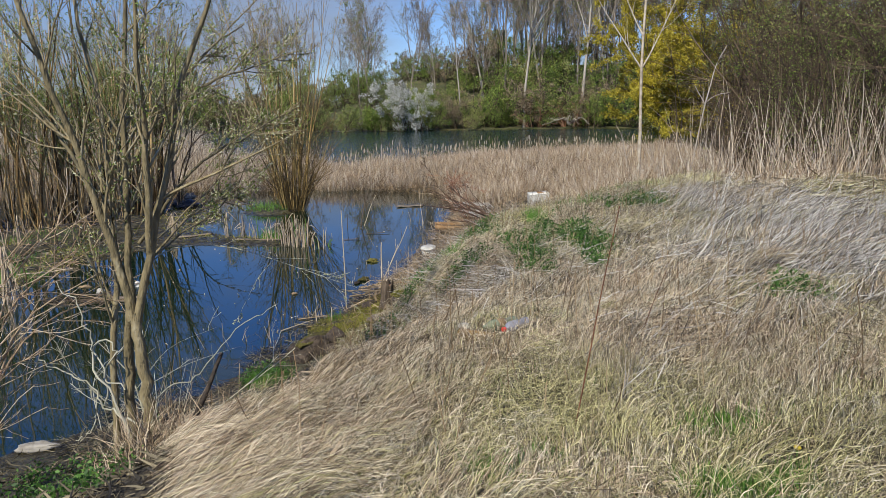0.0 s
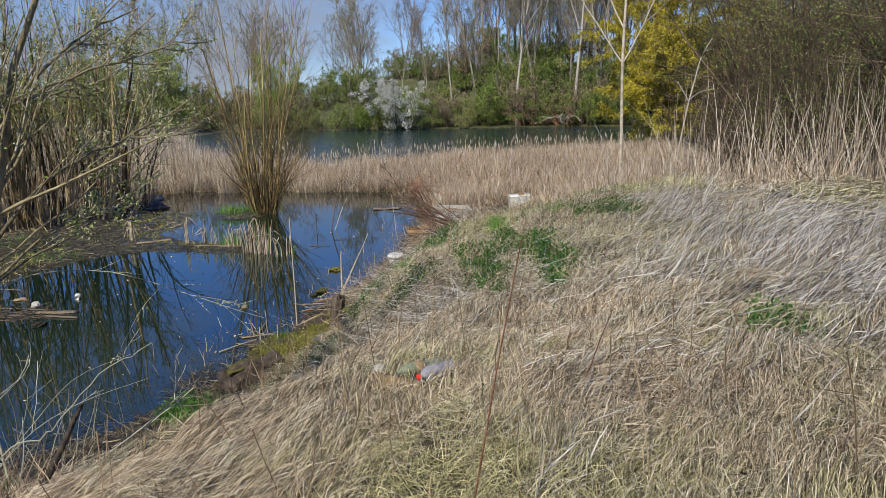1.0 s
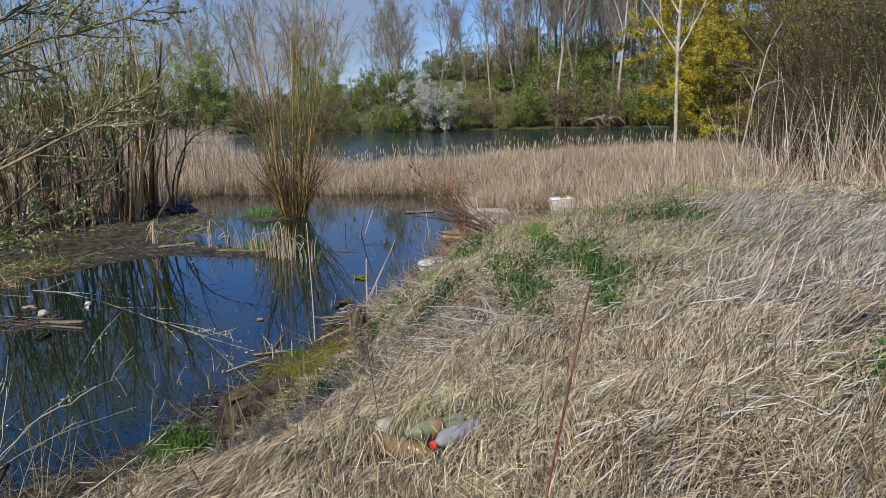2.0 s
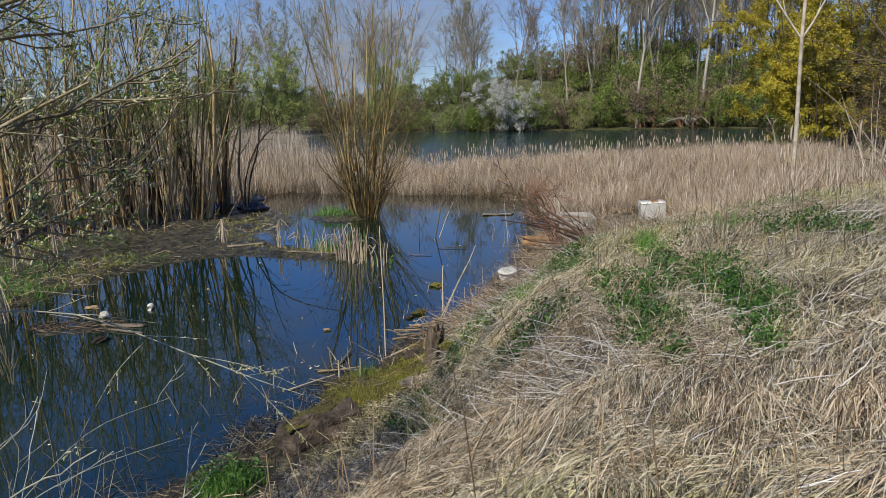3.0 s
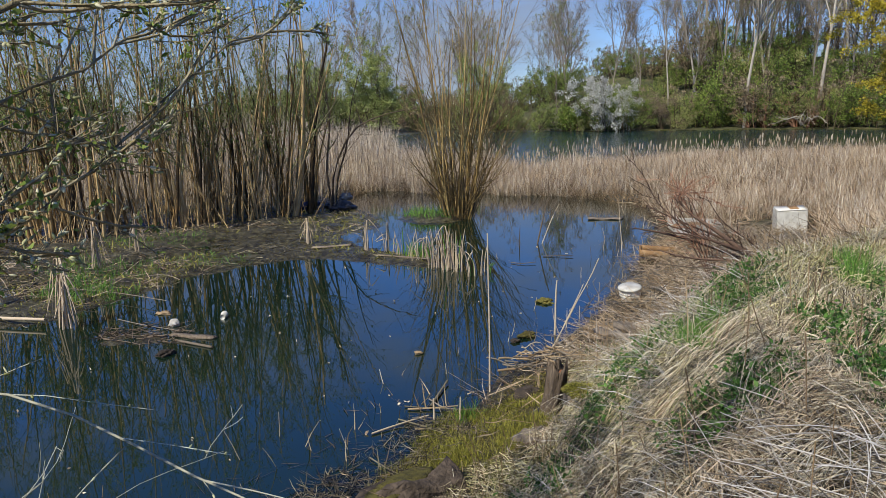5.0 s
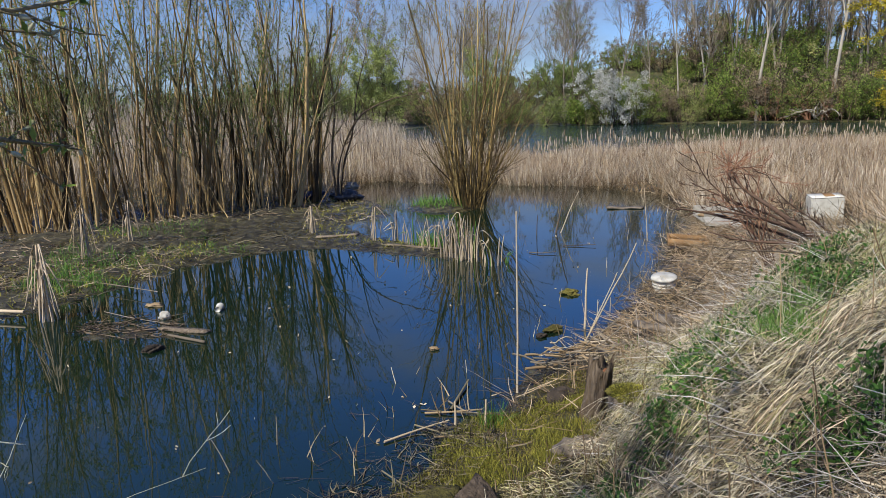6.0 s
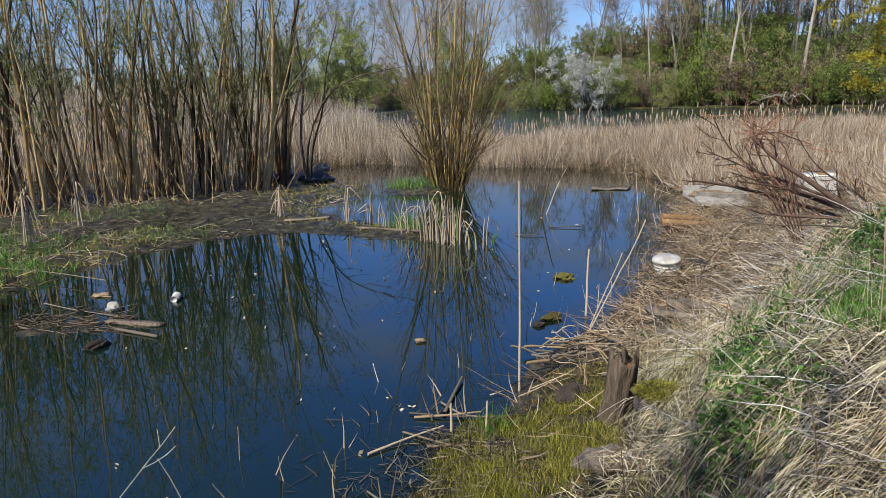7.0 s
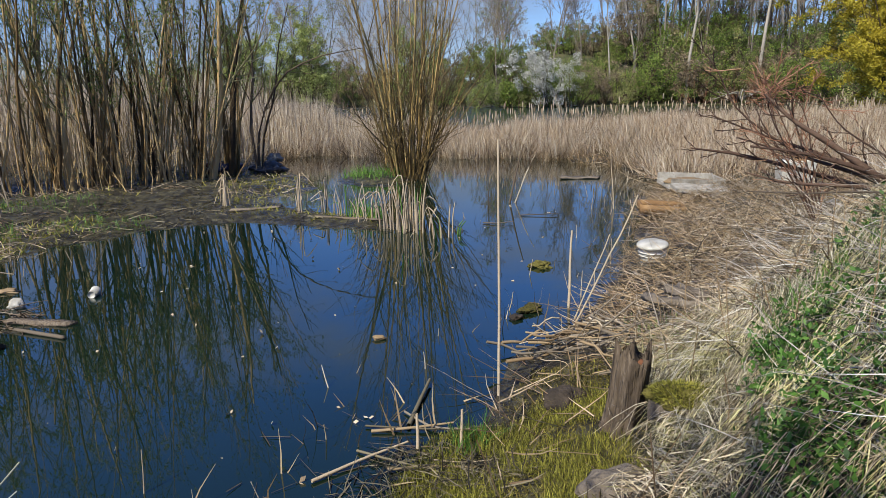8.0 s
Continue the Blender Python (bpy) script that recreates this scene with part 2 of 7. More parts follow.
def ground_material():
    m = bpy.data.materials.new("ground")
    m.use_nodes = True
    n, l = m.node_tree.nodes, m.node_tree.links
    p = n["Principled BSDF"]
    tc = n.new("ShaderNodeTexCoord")

    def noise_of(scale, detail=6.0):
        z = n.new("ShaderNodeTexNoise")
        z.inputs["Scale"].default_value, z.inputs["Detail"].default_value = scale, detail
        l.new(tc.outputs["Object"], z.inputs["Vector"])
        return z.outputs["Fac"]

    def ramp_of(fac, stops):
        c = n.new("ShaderNodeValToRGB")
        while len(c.color_ramp.elements) < len(stops):
            c.color_ramp.elements.new(0.5)
        for e, (pos, col) in zip(c.color_ramp.elements, stops):
            e.position, e.color = pos, (*col, 1)
        l.new(fac, c.inputs["Fac"])
        return c.outputs["Color"]

    litter = ramp_of(noise_of(26), [(0.3, (0.014, 0.011, 0.007)), (0.5, (0.04, 0.032, 0.02)), (0.7, (0.1, 0.08, 0.05))])
    mud = ramp_of(noise_of(9), [(0.32, (0.011, 0.009, 0.006)), (0.5, (0.034, 0.03, 0.017)), (0.68, (0.085, 0.076, 0.042))])
    sep = n.new("ShaderNodeSeparateXYZ")
    l.new(tc.outputs["Object"], sep.inputs["Vector"])
    wob = n.new("ShaderNodeMath")
    wob.operation = "MULTIPLY_ADD"
    wob.inputs[1].default_value = 0.35
    l.new(noise_of(1.6), wob.inputs[0])
    l.new(sep.outputs["Z"], wob.inputs[2])
    wet = n.new("ShaderNodeMapRange")
    wet.inputs["From Min"].default_value, wet.inputs["From Max"].default_value = 0.36, 0.6
    l.new(wob.outputs[0], wet.inputs["Value"])
    mx = n.new("ShaderNodeMixRGB")
    l.new(wet.outputs["Result"], mx.inputs["Fac"])
    l.new(mud, mx.inputs["Color1"])
    l.new(litter, mx.inputs["Color2"])
    wood = ramp_of(noise_of(1.2), [(0.3, (0.035, 0.045, 0.014)), (0.5, (0.06, 0.06, 0.022)), (0.7, (0.1, 0.085, 0.04))])
    far = n.new("ShaderNodeMapRange")
    far.inputs["From Min"].default_value, far.inputs["From Max"].default_value = 50.0, 64.0
    l.new(sep.outputs["Y"], far.inputs["Value"])
    mw = n.new("ShaderNodeMixRGB")
    l.new(far.outputs["Result"], mw.inputs["Fac"])
    l.new(mx.outputs["Color"], mw.inputs["Color1"])
    l.new(wood, mw.inputs["Color2"])
    l.new(mw.outputs["Color"], p.inputs["Base Color"])
    rg = n.new("ShaderNodeMapRange")
    rg.inputs["From Min"].default_value, rg.inputs["From Max"].default_value = 0.2, 0.34
    rg.inputs["To Min"].default_value, rg.inputs["To Max"].default_value = 0.2, 0.95
    l.new(wob.outputs[0], rg.inputs["Value"])
    l.new(rg.outputs["Result"], p.inputs["Roughness"])
    b = n.new("ShaderNodeBump")
    b.inputs["Strength"].default_value, b.inputs["Distance"].default_value = 0.7, 0.05
    l.new(noise_of(22, 8), b.inputs["Height"])
    l.new(b.outputs["Normal"], p.inputs["Normal"])
    return m


def water_material(name, deep, shallow, ior, ripple, size, rough):
    m = bpy.data.materials.new(name)
    m.use_nodes = True
    n, l = m.node_tree.nodes, m.node_tree.links
    p = n["Principled BSDF"]
    tc = n.new("ShaderNodeTexCoord")
    z = n.new("ShaderNodeTexNoise")
    z.inputs["Scale"].default_value, z.inputs["Detail"].default_value = 0.5, 3.0
    l.new(tc.outputs["Object"], z.inputs["Vector"])
    c = n.new("ShaderNodeValToRGB")
    c.color_ramp.elements[0].color, c.color_ramp.elements[1].color = (*deep, 1), (*shallow, 1)
    l.new(z.outputs["Fac"], c.inputs["Fac"])
    l.new(c.outputs["Color"], p.inputs["Base Color"])
    p.inputs["Roughness"].default_value, p.inputs["IOR"].default_value = rough, ior
    r = n.new("ShaderNodeTexNoise")
    r.inputs["Scale"].default_value, r.inputs["Detail"].default_value = size, 2.0
    l.new(tc.outputs["Object"], r.inputs["Vector"])
    b = n.new("ShaderNodeBump")
    b.inputs["Strength"].default_value, b.inputs["Distance"].default_value = ripple
    l.new(r.outputs["Fac"], b.inputs["Height"])
    l.new(b.outputs["Normal"], p.inputs["Normal"])
    return m


GROUND = ground_material()
WATER = water_material("water", (0.003, 0.01, 0.007), (0.007, 0.016, 0.007), 1.65, (0.026, 0.02), 3.2, 0.018)
LAKE_WATER = water_material("lake_water", (0.008, 0.026, 0.031), (0.012, 0.034, 0.036), 1.6, (0.55, 0.12), 2.2, 0.1)


# ---- mesh tools ----
def mesh_np(name, V, F):
    V, F = np.asarray(V, dtype=np.float32), np.asarray(F, dtype=np.int32)
    me = bpy.data.meshes.new(name)
    k = F.shape[1]
    me.vertices.add(len(V))
    me.vertices.foreach_set("co", V.ravel())
    me.loops.add(F.size)
    me.loops.foreach_set("vertex_index", F.ravel())
    me.polygons.add(len(F))
    me.polygons.foreach_set("loop_start", np.arange(0, F.size, k, dtype=np.int32))
    me.polygons.foreach_set("loop_total", np.full(len(F), k, dtype=np.int32))
    me.update(calc_edges=True)
    return me


def link_mesh(name, me, material, parent=None, label="", smooth=False):
    me.materials.append(material)
    if smooth:
        me.polygons.foreach_set("use_smooth", np.ones(len(me.polygons), dtype=bool))
    ob = new(name, me)
    if parent is not None:
        ob.parent = parent
    return tagged(ob, label)


def part(name, bm, material, parent=None, label="", smooth=True):
    """Links a bmesh as one mesh object."""
    me = bpy.data.meshes.new(name)
    bm.to_mesh(me)
    bm.free()
    return link_mesh(name, me, material, parent, label, smooth)


def base_at(name, x, y, z, rz=0.0, rx=0.0, ry=0.0, **tags):
    ob = new(name)
    ob.empty_display_size = 0.1
    ob.matrix_basis = pose(x, y, z, rx, ry, rz)
    return tagged(ob, **tags)


def unit(a):
    return a / np.maximum(np.linalg.norm(a, axis=-1, keepdims=True), 1e-9)


def tubes(paths, radii, sides=4):
    """Tapered tubes along paths (n, k, 3) with radii (n, k): vertices and quads."""
    n, k, _ = paths.shape
    tan = unit(np.gradient(paths, axis=1))
    ref = np.where(np.abs(tan[..., 2:3]) > 0.9, np.array([1.0, 0, 0]), np.array([0, 0, 1.0]))
    a = unit(np.cross(tan, ref))
    b = np.cross(tan, a)
    ang = np.arange(sides) * 2 * np.pi / sides
    ring = a[:, :, None] * np.cos(ang)[None, None, :, None] + b[:, :, None] * np.sin(ang)[None, None, :, None]
    V = paths[:, :, None] + ring * radii[:, :, None, None]
    idx = np.arange(n * k * sides).reshape(n, k, sides)
    nxt = np.roll(idx, -1, axis=2)
    F = np.stack([idx[:, :-1], nxt[:, :-1], nxt[:, 1:], idx[:, 1:]], axis=-1).reshape(-1, 4)
    return V.reshape(-1, 3), F


def ribbons(paths, widths, rng, flat=None):
    """Thin blades along paths (n, k, 3), widths (n, k)."""
    n, k, _ = paths.shape
    tan = unit(paths[:, -1] - paths[:, 0])
    side = rng.normal(size=(n, 3))
    if flat is not None:
        side = side * (1 - flat) + np.cross(tan, [0, 0, 1.0]) * flat * 2
    side = unit(side - tan * np.sum(side * tan, axis=1, keepdims=True))
    V = np.stack([paths - side[:, None] * widths[..., None] / 2, paths + side[:, None] * widths[..., None] / 2], axis=2)
    idx = np.arange(n * k * 2).reshape(n, k, 2)
    F = np.stack([idx[:, :-1, 0], idx[:, :-1, 1], idx[:, 1:, 1], idx[:, 1:, 0]], axis=-1).reshape(-1, 4)
    return V.reshape(-1, 3), F


def join(*vf):
    Vs, Fs, o = [], [], 0
    for V, F in vf:
        if len(V):
            Vs.append(V)
            Fs.append(F + o)
            o += len(V)
    return np.concatenate(Vs), np.concatenate(Fs)


def wander(rng, P, D, L, k, wobble=0.1, lift=0.0):
    """Paths of k points from P (n, 3) along D, length L, that wander and bend up (lift > 0) or down."""
    n = len(P)
    pts, d = [P], unit(D)
    L = np.broadcast_to(np.asarray(L, dtype=float), (n,))
    for _ in range(k - 1):
        P = P + d * (L / (k - 1))[:, None]
        pts.append(P)
        d = unit(d + rng.normal(size=(n, 3)) * wobble + np.array([0, 0, lift]))
    return np.stack(pts, axis=1)


def taper(r0, k, tip=0.25, power=1.0):
    s = np.linspace(0, 1, k) ** power
    return np.asarray(r0, dtype=float)[:, None] * (1 - s * (1 - tip))[None]


def offshoots(rng, paths, radii, per, lo=0.2, hi=0.98, angle=0.7, length=0.5, k=4, wobble=0.12, lift=0.05, thin=0.55, tip=0.3):
    """Side shoots: per of them on each path, at angle (radians, about) to it."""
    n, kk, _ = paths.shape
    s = rng.uniform(lo, hi, (n, per))
    f = s * (kk - 1)
    i = np.minimum(f.astype(int), kk - 2)
    w = (f - i)[..., None]
    row = np.arange(n)[:, None]
    P = paths[row, i] * (1 - w) + paths[row, i + 1] * w
    tan = unit(paths[row, i + 1] - paths[row, i])
    r = radii[row, i] * (1 - w[..., 0]) + radii[row, i + 1] * w[..., 0]
    full = np.linalg.norm(np.diff(paths, axis=1), axis=2).sum(1)[:, None]
    side = rng.normal(size=P.shape)
    side = unit(side - tan * np.sum(side * tan, axis=-1, keepdims=True))
    a = angle * rng.uniform(0.6, 1.35, (n, per, 1))
    D = tan * np.cos(a) + side * np.sin(a)
    L = full * length * rng.uniform(0.5, 1.2, (n, per)) * (1.15 - 0.6 * s)
    p = wander(rng, P.reshape(-1, 3), D.reshape(-1, 3), L.ravel(), k, wobble, lift)
    return p, taper(np.minimum(r.ravel() * thin, 0.2), k, tip)


def leaves(rng, paths, count, size, near=0.0, slim=0.5, lo=0.2, droop=0.0):
    """count small rhombic leaves spread along the paths."""
    n, kk, _ = paths.shape
    j = rng.integers(0, n, count)
    f = rng.uniform(lo, 1, count) * (kk - 1)
    i = np.minimum(f.astype(int), kk - 2)
    w = (f - i)[:, None]
    P = paths[j, i] * (1 - w) + paths[j, i + 1] * w + rng.normal(size=(count, 3)) * near
    a = unit(rng.normal(size=(count, 3)) + np.array([0, 0, -droop]))
    b = unit(np.cross(a, rng.normal(size=(count, 3))))
    sz = size * rng.uniform(0.6, 1.4, (count, 1))
    V = np.stack([P, P + a * sz * 0.5 + b * sz * slim * 0.5, P + a * sz, P + a * sz * 0.5 - b * sz * slim * 0.5], axis=1)
    return V.reshape(-1, 3), np.arange(count * 4).reshape(-1, 4)


def smooth01(a, b, x):
    t = np.clip((np.asarray(x, dtype=float) - a) / (b - a), 0, 1)
    return t * t * (3 - 2 * t)


def vnoise(x, y, scale, seed=0):
    """Smooth value noise, -1 to 1, for arrays."""
    x, y = np.asarray(x, dtype=float) / scale + seed * 17.3, np.asarray(y, dtype=float) / scale + seed * 9.1
    xi, yi = np.floor(x), np.floor(y)
    u, v = x - xi, y - yi
    u, v = u * u * (3 - 2 * u), v * v * (3 - 2 * v)

    def h(a, b):
        s = np.sin(a * 127.1 + b * 311.7 + seed * 74.7) * 43758.5453
        return (s - np.floor(s)) * 2 - 1
    return (h(xi, yi) * (1 - u) + h(xi + 1, yi) * u) * (1 - v) + (h(xi, yi + 1) * (1 - u) + h(xi + 1, yi + 1) * u) * v


# ---- the lie of the land ----
POND = np.array([(-3.6, 4.9), (-3.0, 5.7), (-2.35, 6.5), (-1.95, 7.3), (-1.75, 8.2), (-1.5, 9.0), (-1.42, 9.6), (-1.2, 10.6), (-0.85, 11.6),
                 (-0.68, 13.2), (-0.5, 15.6), (-0.1, 18.4), (-0.9, 21.7), (-3.0, 23.0), (-5.3, 23.5), (-9.6, 23.7), (-9.0, 20.6), (-7.0, 18.9), (-6.2, 17.4),
                 (-6.5, 16.1), (-5.6, 15.2), (-4.3, 14.75), (-3.3, 14.3), (-3.3, 13.95), (-4.4, 14.1), (-5.6, 14.25), (-6.4, 13.9), (-6.9, 13.2), (-7.15, 12.0), (-7.2, 11.0), (-7.3, 10.0), (-8.6, 8.6), (-12, 7.0), (-13, 4.0), (-8.0, 2.0), (-5.0, 3.4)])
LAKE = np.array([(-25, 60), (-20.5, 49), (-15.5, 40.5), (-10, 34.0), (-6, 29.6), (-3.4, 28.0), (-0.6, 30.5), (3, 33.0), (7, 35), (13, 41), (17, 52), (15, 62), (9, 65.5), (0, 66), (-12, 66.5), (-25, 69)])


def inside_distance(x, y, poly):
    """Distance to the outline, positive outside, negative inside."""
    x, y = np.asarray(x, dtype=float), np.asarray(y, dtype=float)
    d2 = np.full(x.shape, 1e18)
    odd = np.zeros(x.shape, dtype=bool)
    for (ax, ay), (bx, by) in zip(poly, np.roll(poly, -1, axis=0)):
        ex, ey = bx - ax, by - ay
        t = np.clip(((x - ax) * ex + (y - ay) * ey) / (ex * ex + ey * ey), 0, 1)
        d2 = np.minimum(d2, (x - ax - t * ex) ** 2 + (y - ay - t * ey) ** 2)
        cross = ((ay > y) != (by > y)) & (x < (bx - ax) * (y - ay) / (by - ay + 1e-12) + ax)
        odd ^= cross
    return np.where(odd, -1, 1) * np.sqrt(d2)


def height(x, y):
    x, y = np.asarray(x, dtype=float), np.asarray(y, dtype=float)
    dp = inside_distance(x, y, POND) + 0.12 * vnoise(x, y, 0.6, 3) + 0.05 * vnoise(x, y, 0.22, 4)
    dl = inside_distance(x, y, LAKE)
    d = np.minimum(dp, dl)
    bed = -0.55 * smooth01(0, 1.6, -d)
    low = 0.06 * smooth01(0, 0.5, d) + 0.14 * smooth01(1.0, 5.0, d) * (1 - 0.75 * smooth01(-2.6, -3.6, x) * (1 - smooth01(20, 24, y)))
    # the mound on which one walks, right of the pond
    e = dp * (0.61 + 0.09 * smooth01(5.2, 6.6, y) + 0.30 * smooth01(6.3, 8.3, y))
    rise = 0.12 * smooth01(0.25, 0.9, e) + 1.0 * smooth01(0.8, 2.25, e) + 0.3 * smooth01(2.0, 4.2, e)
    where = smooth01(-5.5, -3.0, x) * (1 - 0.82 * smooth01(10.4, 14.6, y + 0.25 * (4 - x))) * (1 - smooth01(9, 16, x))
    where = where * (1 - smooth01(60, 70, y))
    hill = 6.5 * smooth01(66.5, 92, y + 0.02 * x) * (0.25 + 0.75 * smooth01(-24, -6, x)) + 5 * smooth01(18, 40, x) * smooth01(30, 60, y)
    bumps = (0.05 * vnoise(x, y, 0.9, 1) + 0.035 * vnoise(x, y, 0.33, 2)) * smooth01(0.2, 1.4, d)
    bumps = bumps + smooth01(-2.6, -3.6, x) * (1 - smooth01(20, 24, y)) * (0.035 * vnoise(x, y, 0.8, 91) + 0.04 * vnoise(x, y, 0.26, 92) - 0.01) * smooth01(0.0, 0.4, d)
    bumps = bumps + 0.1 * np.exp(-((x - 0.9) ** 2 + (y - 4.2) ** 2) / 0.6) + 0.31 * np.exp(-((x + 1.55) ** 2 + (y - 4.0) ** 2) / 0.22)
    land = low + rise * where + hill + bumps + 0.1 * vnoise(x, y, 5, 6) * smooth01(3, 8, d)
    land = land - 0.3 * np.exp(-((x - 2.04) ** 2 + (y - 18.4) ** 2) / 1.4)
    islet = np.maximum(0.14 - 0.2 * ((x + 5.4) ** 2 + (y - 18.8) ** 2), 0.012 - 0.04 * (x + 5.5) ** 2 - 0.5 * (y - 9.75 - 0.1 * (x + 5.5)) ** 2)
    return np.maximum(np.where(d > 0, land, bed), islet + 0.02 * vnoise(x, y, 0.2, 12) + 0.012 * vnoise(x, y, 0.07, 13))


def ground_z(x, y):
    return float(height(np.array([x]), np.array([y]))[0])


def grid_axis(*spans):
    return np.unique(np.concatenate([np.linspace(a, b, c) for a, b, c in spans]).round(4))


gx = grid_axis((-900, -60, 14), (-60, -14, 60), (-14, -4, 90), (-4, 4.5, 106), (4.5, 40, 90), (40, 900, 16))
gy = grid_axis((-600, -8, 14), (-8, 0, 40), (0, 13, 150), (13, 26, 90), (26, 110, 110), (110, 1200, 16))
GX, GY = np.meshgrid(gx, gy)
GZ = height(GX, GY)
idx = np.arange(GX.size).reshape(GX.shape)
F = np.stack([idx[:-1, :-1], idx[:-1, 1:], idx[1:, 1:], idx[1:, :-1]], axis=-1).reshape(-1, 4)
ground = link_mesh("ground", mesh_np("ground", np.stack([GX, GY, GZ], -1).reshape(-1, 3), F), GROUND, smooth=True)
tagged(ground, "bank of straw-covered earth, mud at the waterline", "ground", kind="structure")
for nm, y0, y1, mat, lab in (("water", -10, 25.9, WATER, "still dark pond water mirroring blue sky"), ("lake_water", 25.9, 90, LAKE_WATER, "teal lake water ruffled by wind behind the reeds")):
    wx, wy = np.meshgrid(np.linspace(-110, 60, 40), np.linspace(y0, y1, 20))
    idx = np.arange(wx.size).reshape(wx.shape)
    F = np.stack([idx[:-1, :-1], idx[:-1, 1:], idx[1:, 1:], idx[1:, :-1]], axis=-1).reshape(-1, 4)
    tagged(link_mesh(nm, mesh_np(nm, np.stack([wx, wy, wx * 0], -1).reshape(-1, 3), F), mat), lab, "water", kind="structure")


# ---- woody plants ----
def bezier_line(points, k):
    """A smooth line of k points through a few given ones."""
    p = np.asarray(points, dtype=float)
    t = np.linspace(0, len(p) - 1, k)
    i = np.minimum(t.astype(int), len(p) - 2)
    w = (t - i)[:, None]
    ext = np.concatenate([[2 * p[0] - p[1]], p, [2 * p[-1] - p[-2]]])
    a, b, c, d = ext[i], ext[i + 1], ext[i + 2], ext[i + 3]
    return 0.5 * (2 * b + (c - a) * w + (2 * a - 5 * b + 4 * c - d) * w ** 2 + (3 * b - a - 3 * c + d) * w ** 3)


def tree_parts(root, trunk_vf, branch_vf, leaf_vf, bark, twig, leaf, leaf_name="foliage", many=False):
    if trunk_vf is not None:
        tr = link_mesh("brushwood" if many else "trunk", mesh_np("trunk", *trunk_vf), bark, root, smooth=True)
        if many:
            tagged(tr, kind="stuff")
    if branch_vf is not None:
        tagged(link_mesh("crown", mesh_np("crown", *branch_vf), twig, root), kind="stuff")
    if leaf_vf is not None:
        tagged(link_mesh(leaf_name, mesh_np(leaf_name, *leaf_vf), leaf, root), kind="stuff")


def many_stemmed(seed, name, stems, tall, spread, radius, bark, twig, leaf, leaf_count=0, leaf_size=0.04, shoots=5, twigs=4, foot=0.25, k=8, lean=(0, 0), wobble=0.035, stool=True,
                 shoot_angle=0.45, shoot_len=0.3, lo=0.3, lift=0.03, leaf_name="foliage", thick=0.0):
    """A shrub or coppiced willow: stems that fan out from one foot."""
    rng = np.random.default_rng(seed)
    root = new(name)
    root.empty_display_size = 0.1
    a = rng.uniform(0, 2 * np.pi, stems)
    q = np.sqrt(rng.uniform(0, 1, stems))
    P = np.stack([np.cos(a) * q * foot, np.sin(a) * q * foot, np.full(stems, -0.08)], 1)
    D = np.stack([np.cos(a) * q * spread + lean[0], np.sin(a) * q * spread + lean[1], np.ones(stems)], 1)
    L = tall * rng.uniform(0.55, 1.05, stems)
    st = wander(rng, P, D, L, k, wobble, lift)
    sr = taper(radius * rng.uniform(0.4, 1.45, stems), k, 0.2)
    if thick:
        sr = sr * np.where(rng.uniform(0, 1, stems) < thick, 2.1, 0.9)[:, None]
    for i in range(stems):
        link_mesh("stem", mesh_np("stem", *tubes(st[i:i + 1], sr[i:i + 1], 5)), bark, root, smooth=True)
    vf = []
    if stool:
        b = wander(rng, P[:6] * 0.6 - [0, 0, 0.1], D[:6] * [0.4, 0.4, 1], 0.55, 4, 0.08)
        vf.append(tubes(b, taper(np.full(len(b), radius * 2.6), 4, 0.55), 7))
    s1, r1 = offshoots(rng, st, sr, shoots, lo, 0.97, shoot_angle, shoot_len, 5, 0.07, lift * 2)
    s2, r2 = offshoots(rng, s1, r1, twigs, 0.15, 0.98, 0.6, 0.55, 3, 0.1, lift * 2)
    lv = leaves(rng, np.concatenate([s2, s1[:, ::2]]) if s2.shape[1] == s1[:, ::2].shape[1] else s2, leaf_count, leaf_size, leaf_size * 0.4) if leaf_count else None
    tree_parts(root, join(*vf) if vf else None, join(tubes(s1, np.maximum(r1, 0.0035), 3), tubes(s2, np.maximum(r2, 0.0025), 3)), lv, bark, twig, leaf, leaf_name)
    return root


TWIG_OLIVE = surface("olive_twig", S((0.09, 0.08, 0.04), (0.25, 0.22, 0.11), (0.45, 0.41, 0.22)), 5, 0.75, 0, island=0.7)
TWIG_WILLOW = surface("willow_twig", S((0.05, 0.038, 0.018), (0.14, 0.105, 0.044), (0.27, 0.21, 0.095)), 5, 0.75, 0, island=0.7)
BARK_WILLOW = surface("willow_bark", S((0.04, 0.028, 0.012), (0.15, 0.1, 0.036), (0.34, 0.235, 0.085), (0.52, 0.39, 0.17)), 5, 0.7, 0.3, 40, island=0.45, spread=0.5)
# the coppiced willow in the water
w = many_stemmed(11, "willow_tree", 24, 6.8, 0.2, 0.033, BARK_WILLOW, TWIG_WILLOW, CATKIN, 1600, 0.035, 7, 6, 0.3, 10, (-0.01, 0), 0.045, shoot_angle=0.6, lo=0.1, leaf_name="catkin_spray")
rng = np.random.default_rng(13)
rods_in = 84
a, q = rng.uniform(0, 2 * np.pi, rods_in), np.sqrt(rng.uniform(0, 1, rods_in))
rods = wander(rng, np.stack([np.cos(a) * q * 0.33, np.sin(a) * q * 0.33, np.full(rods_in, -0.05)], 1), np.stack([np.cos(a) * q * 0.42, np.sin(a) * q * 0.42, np.ones(rods_in)], 1), rng.uniform(1.0, 3.4, rods_in), 7, 0.07, 0.02)
rr = taper(rng.uniform(0.004, 0.011, rods_in), 7, 0.3)
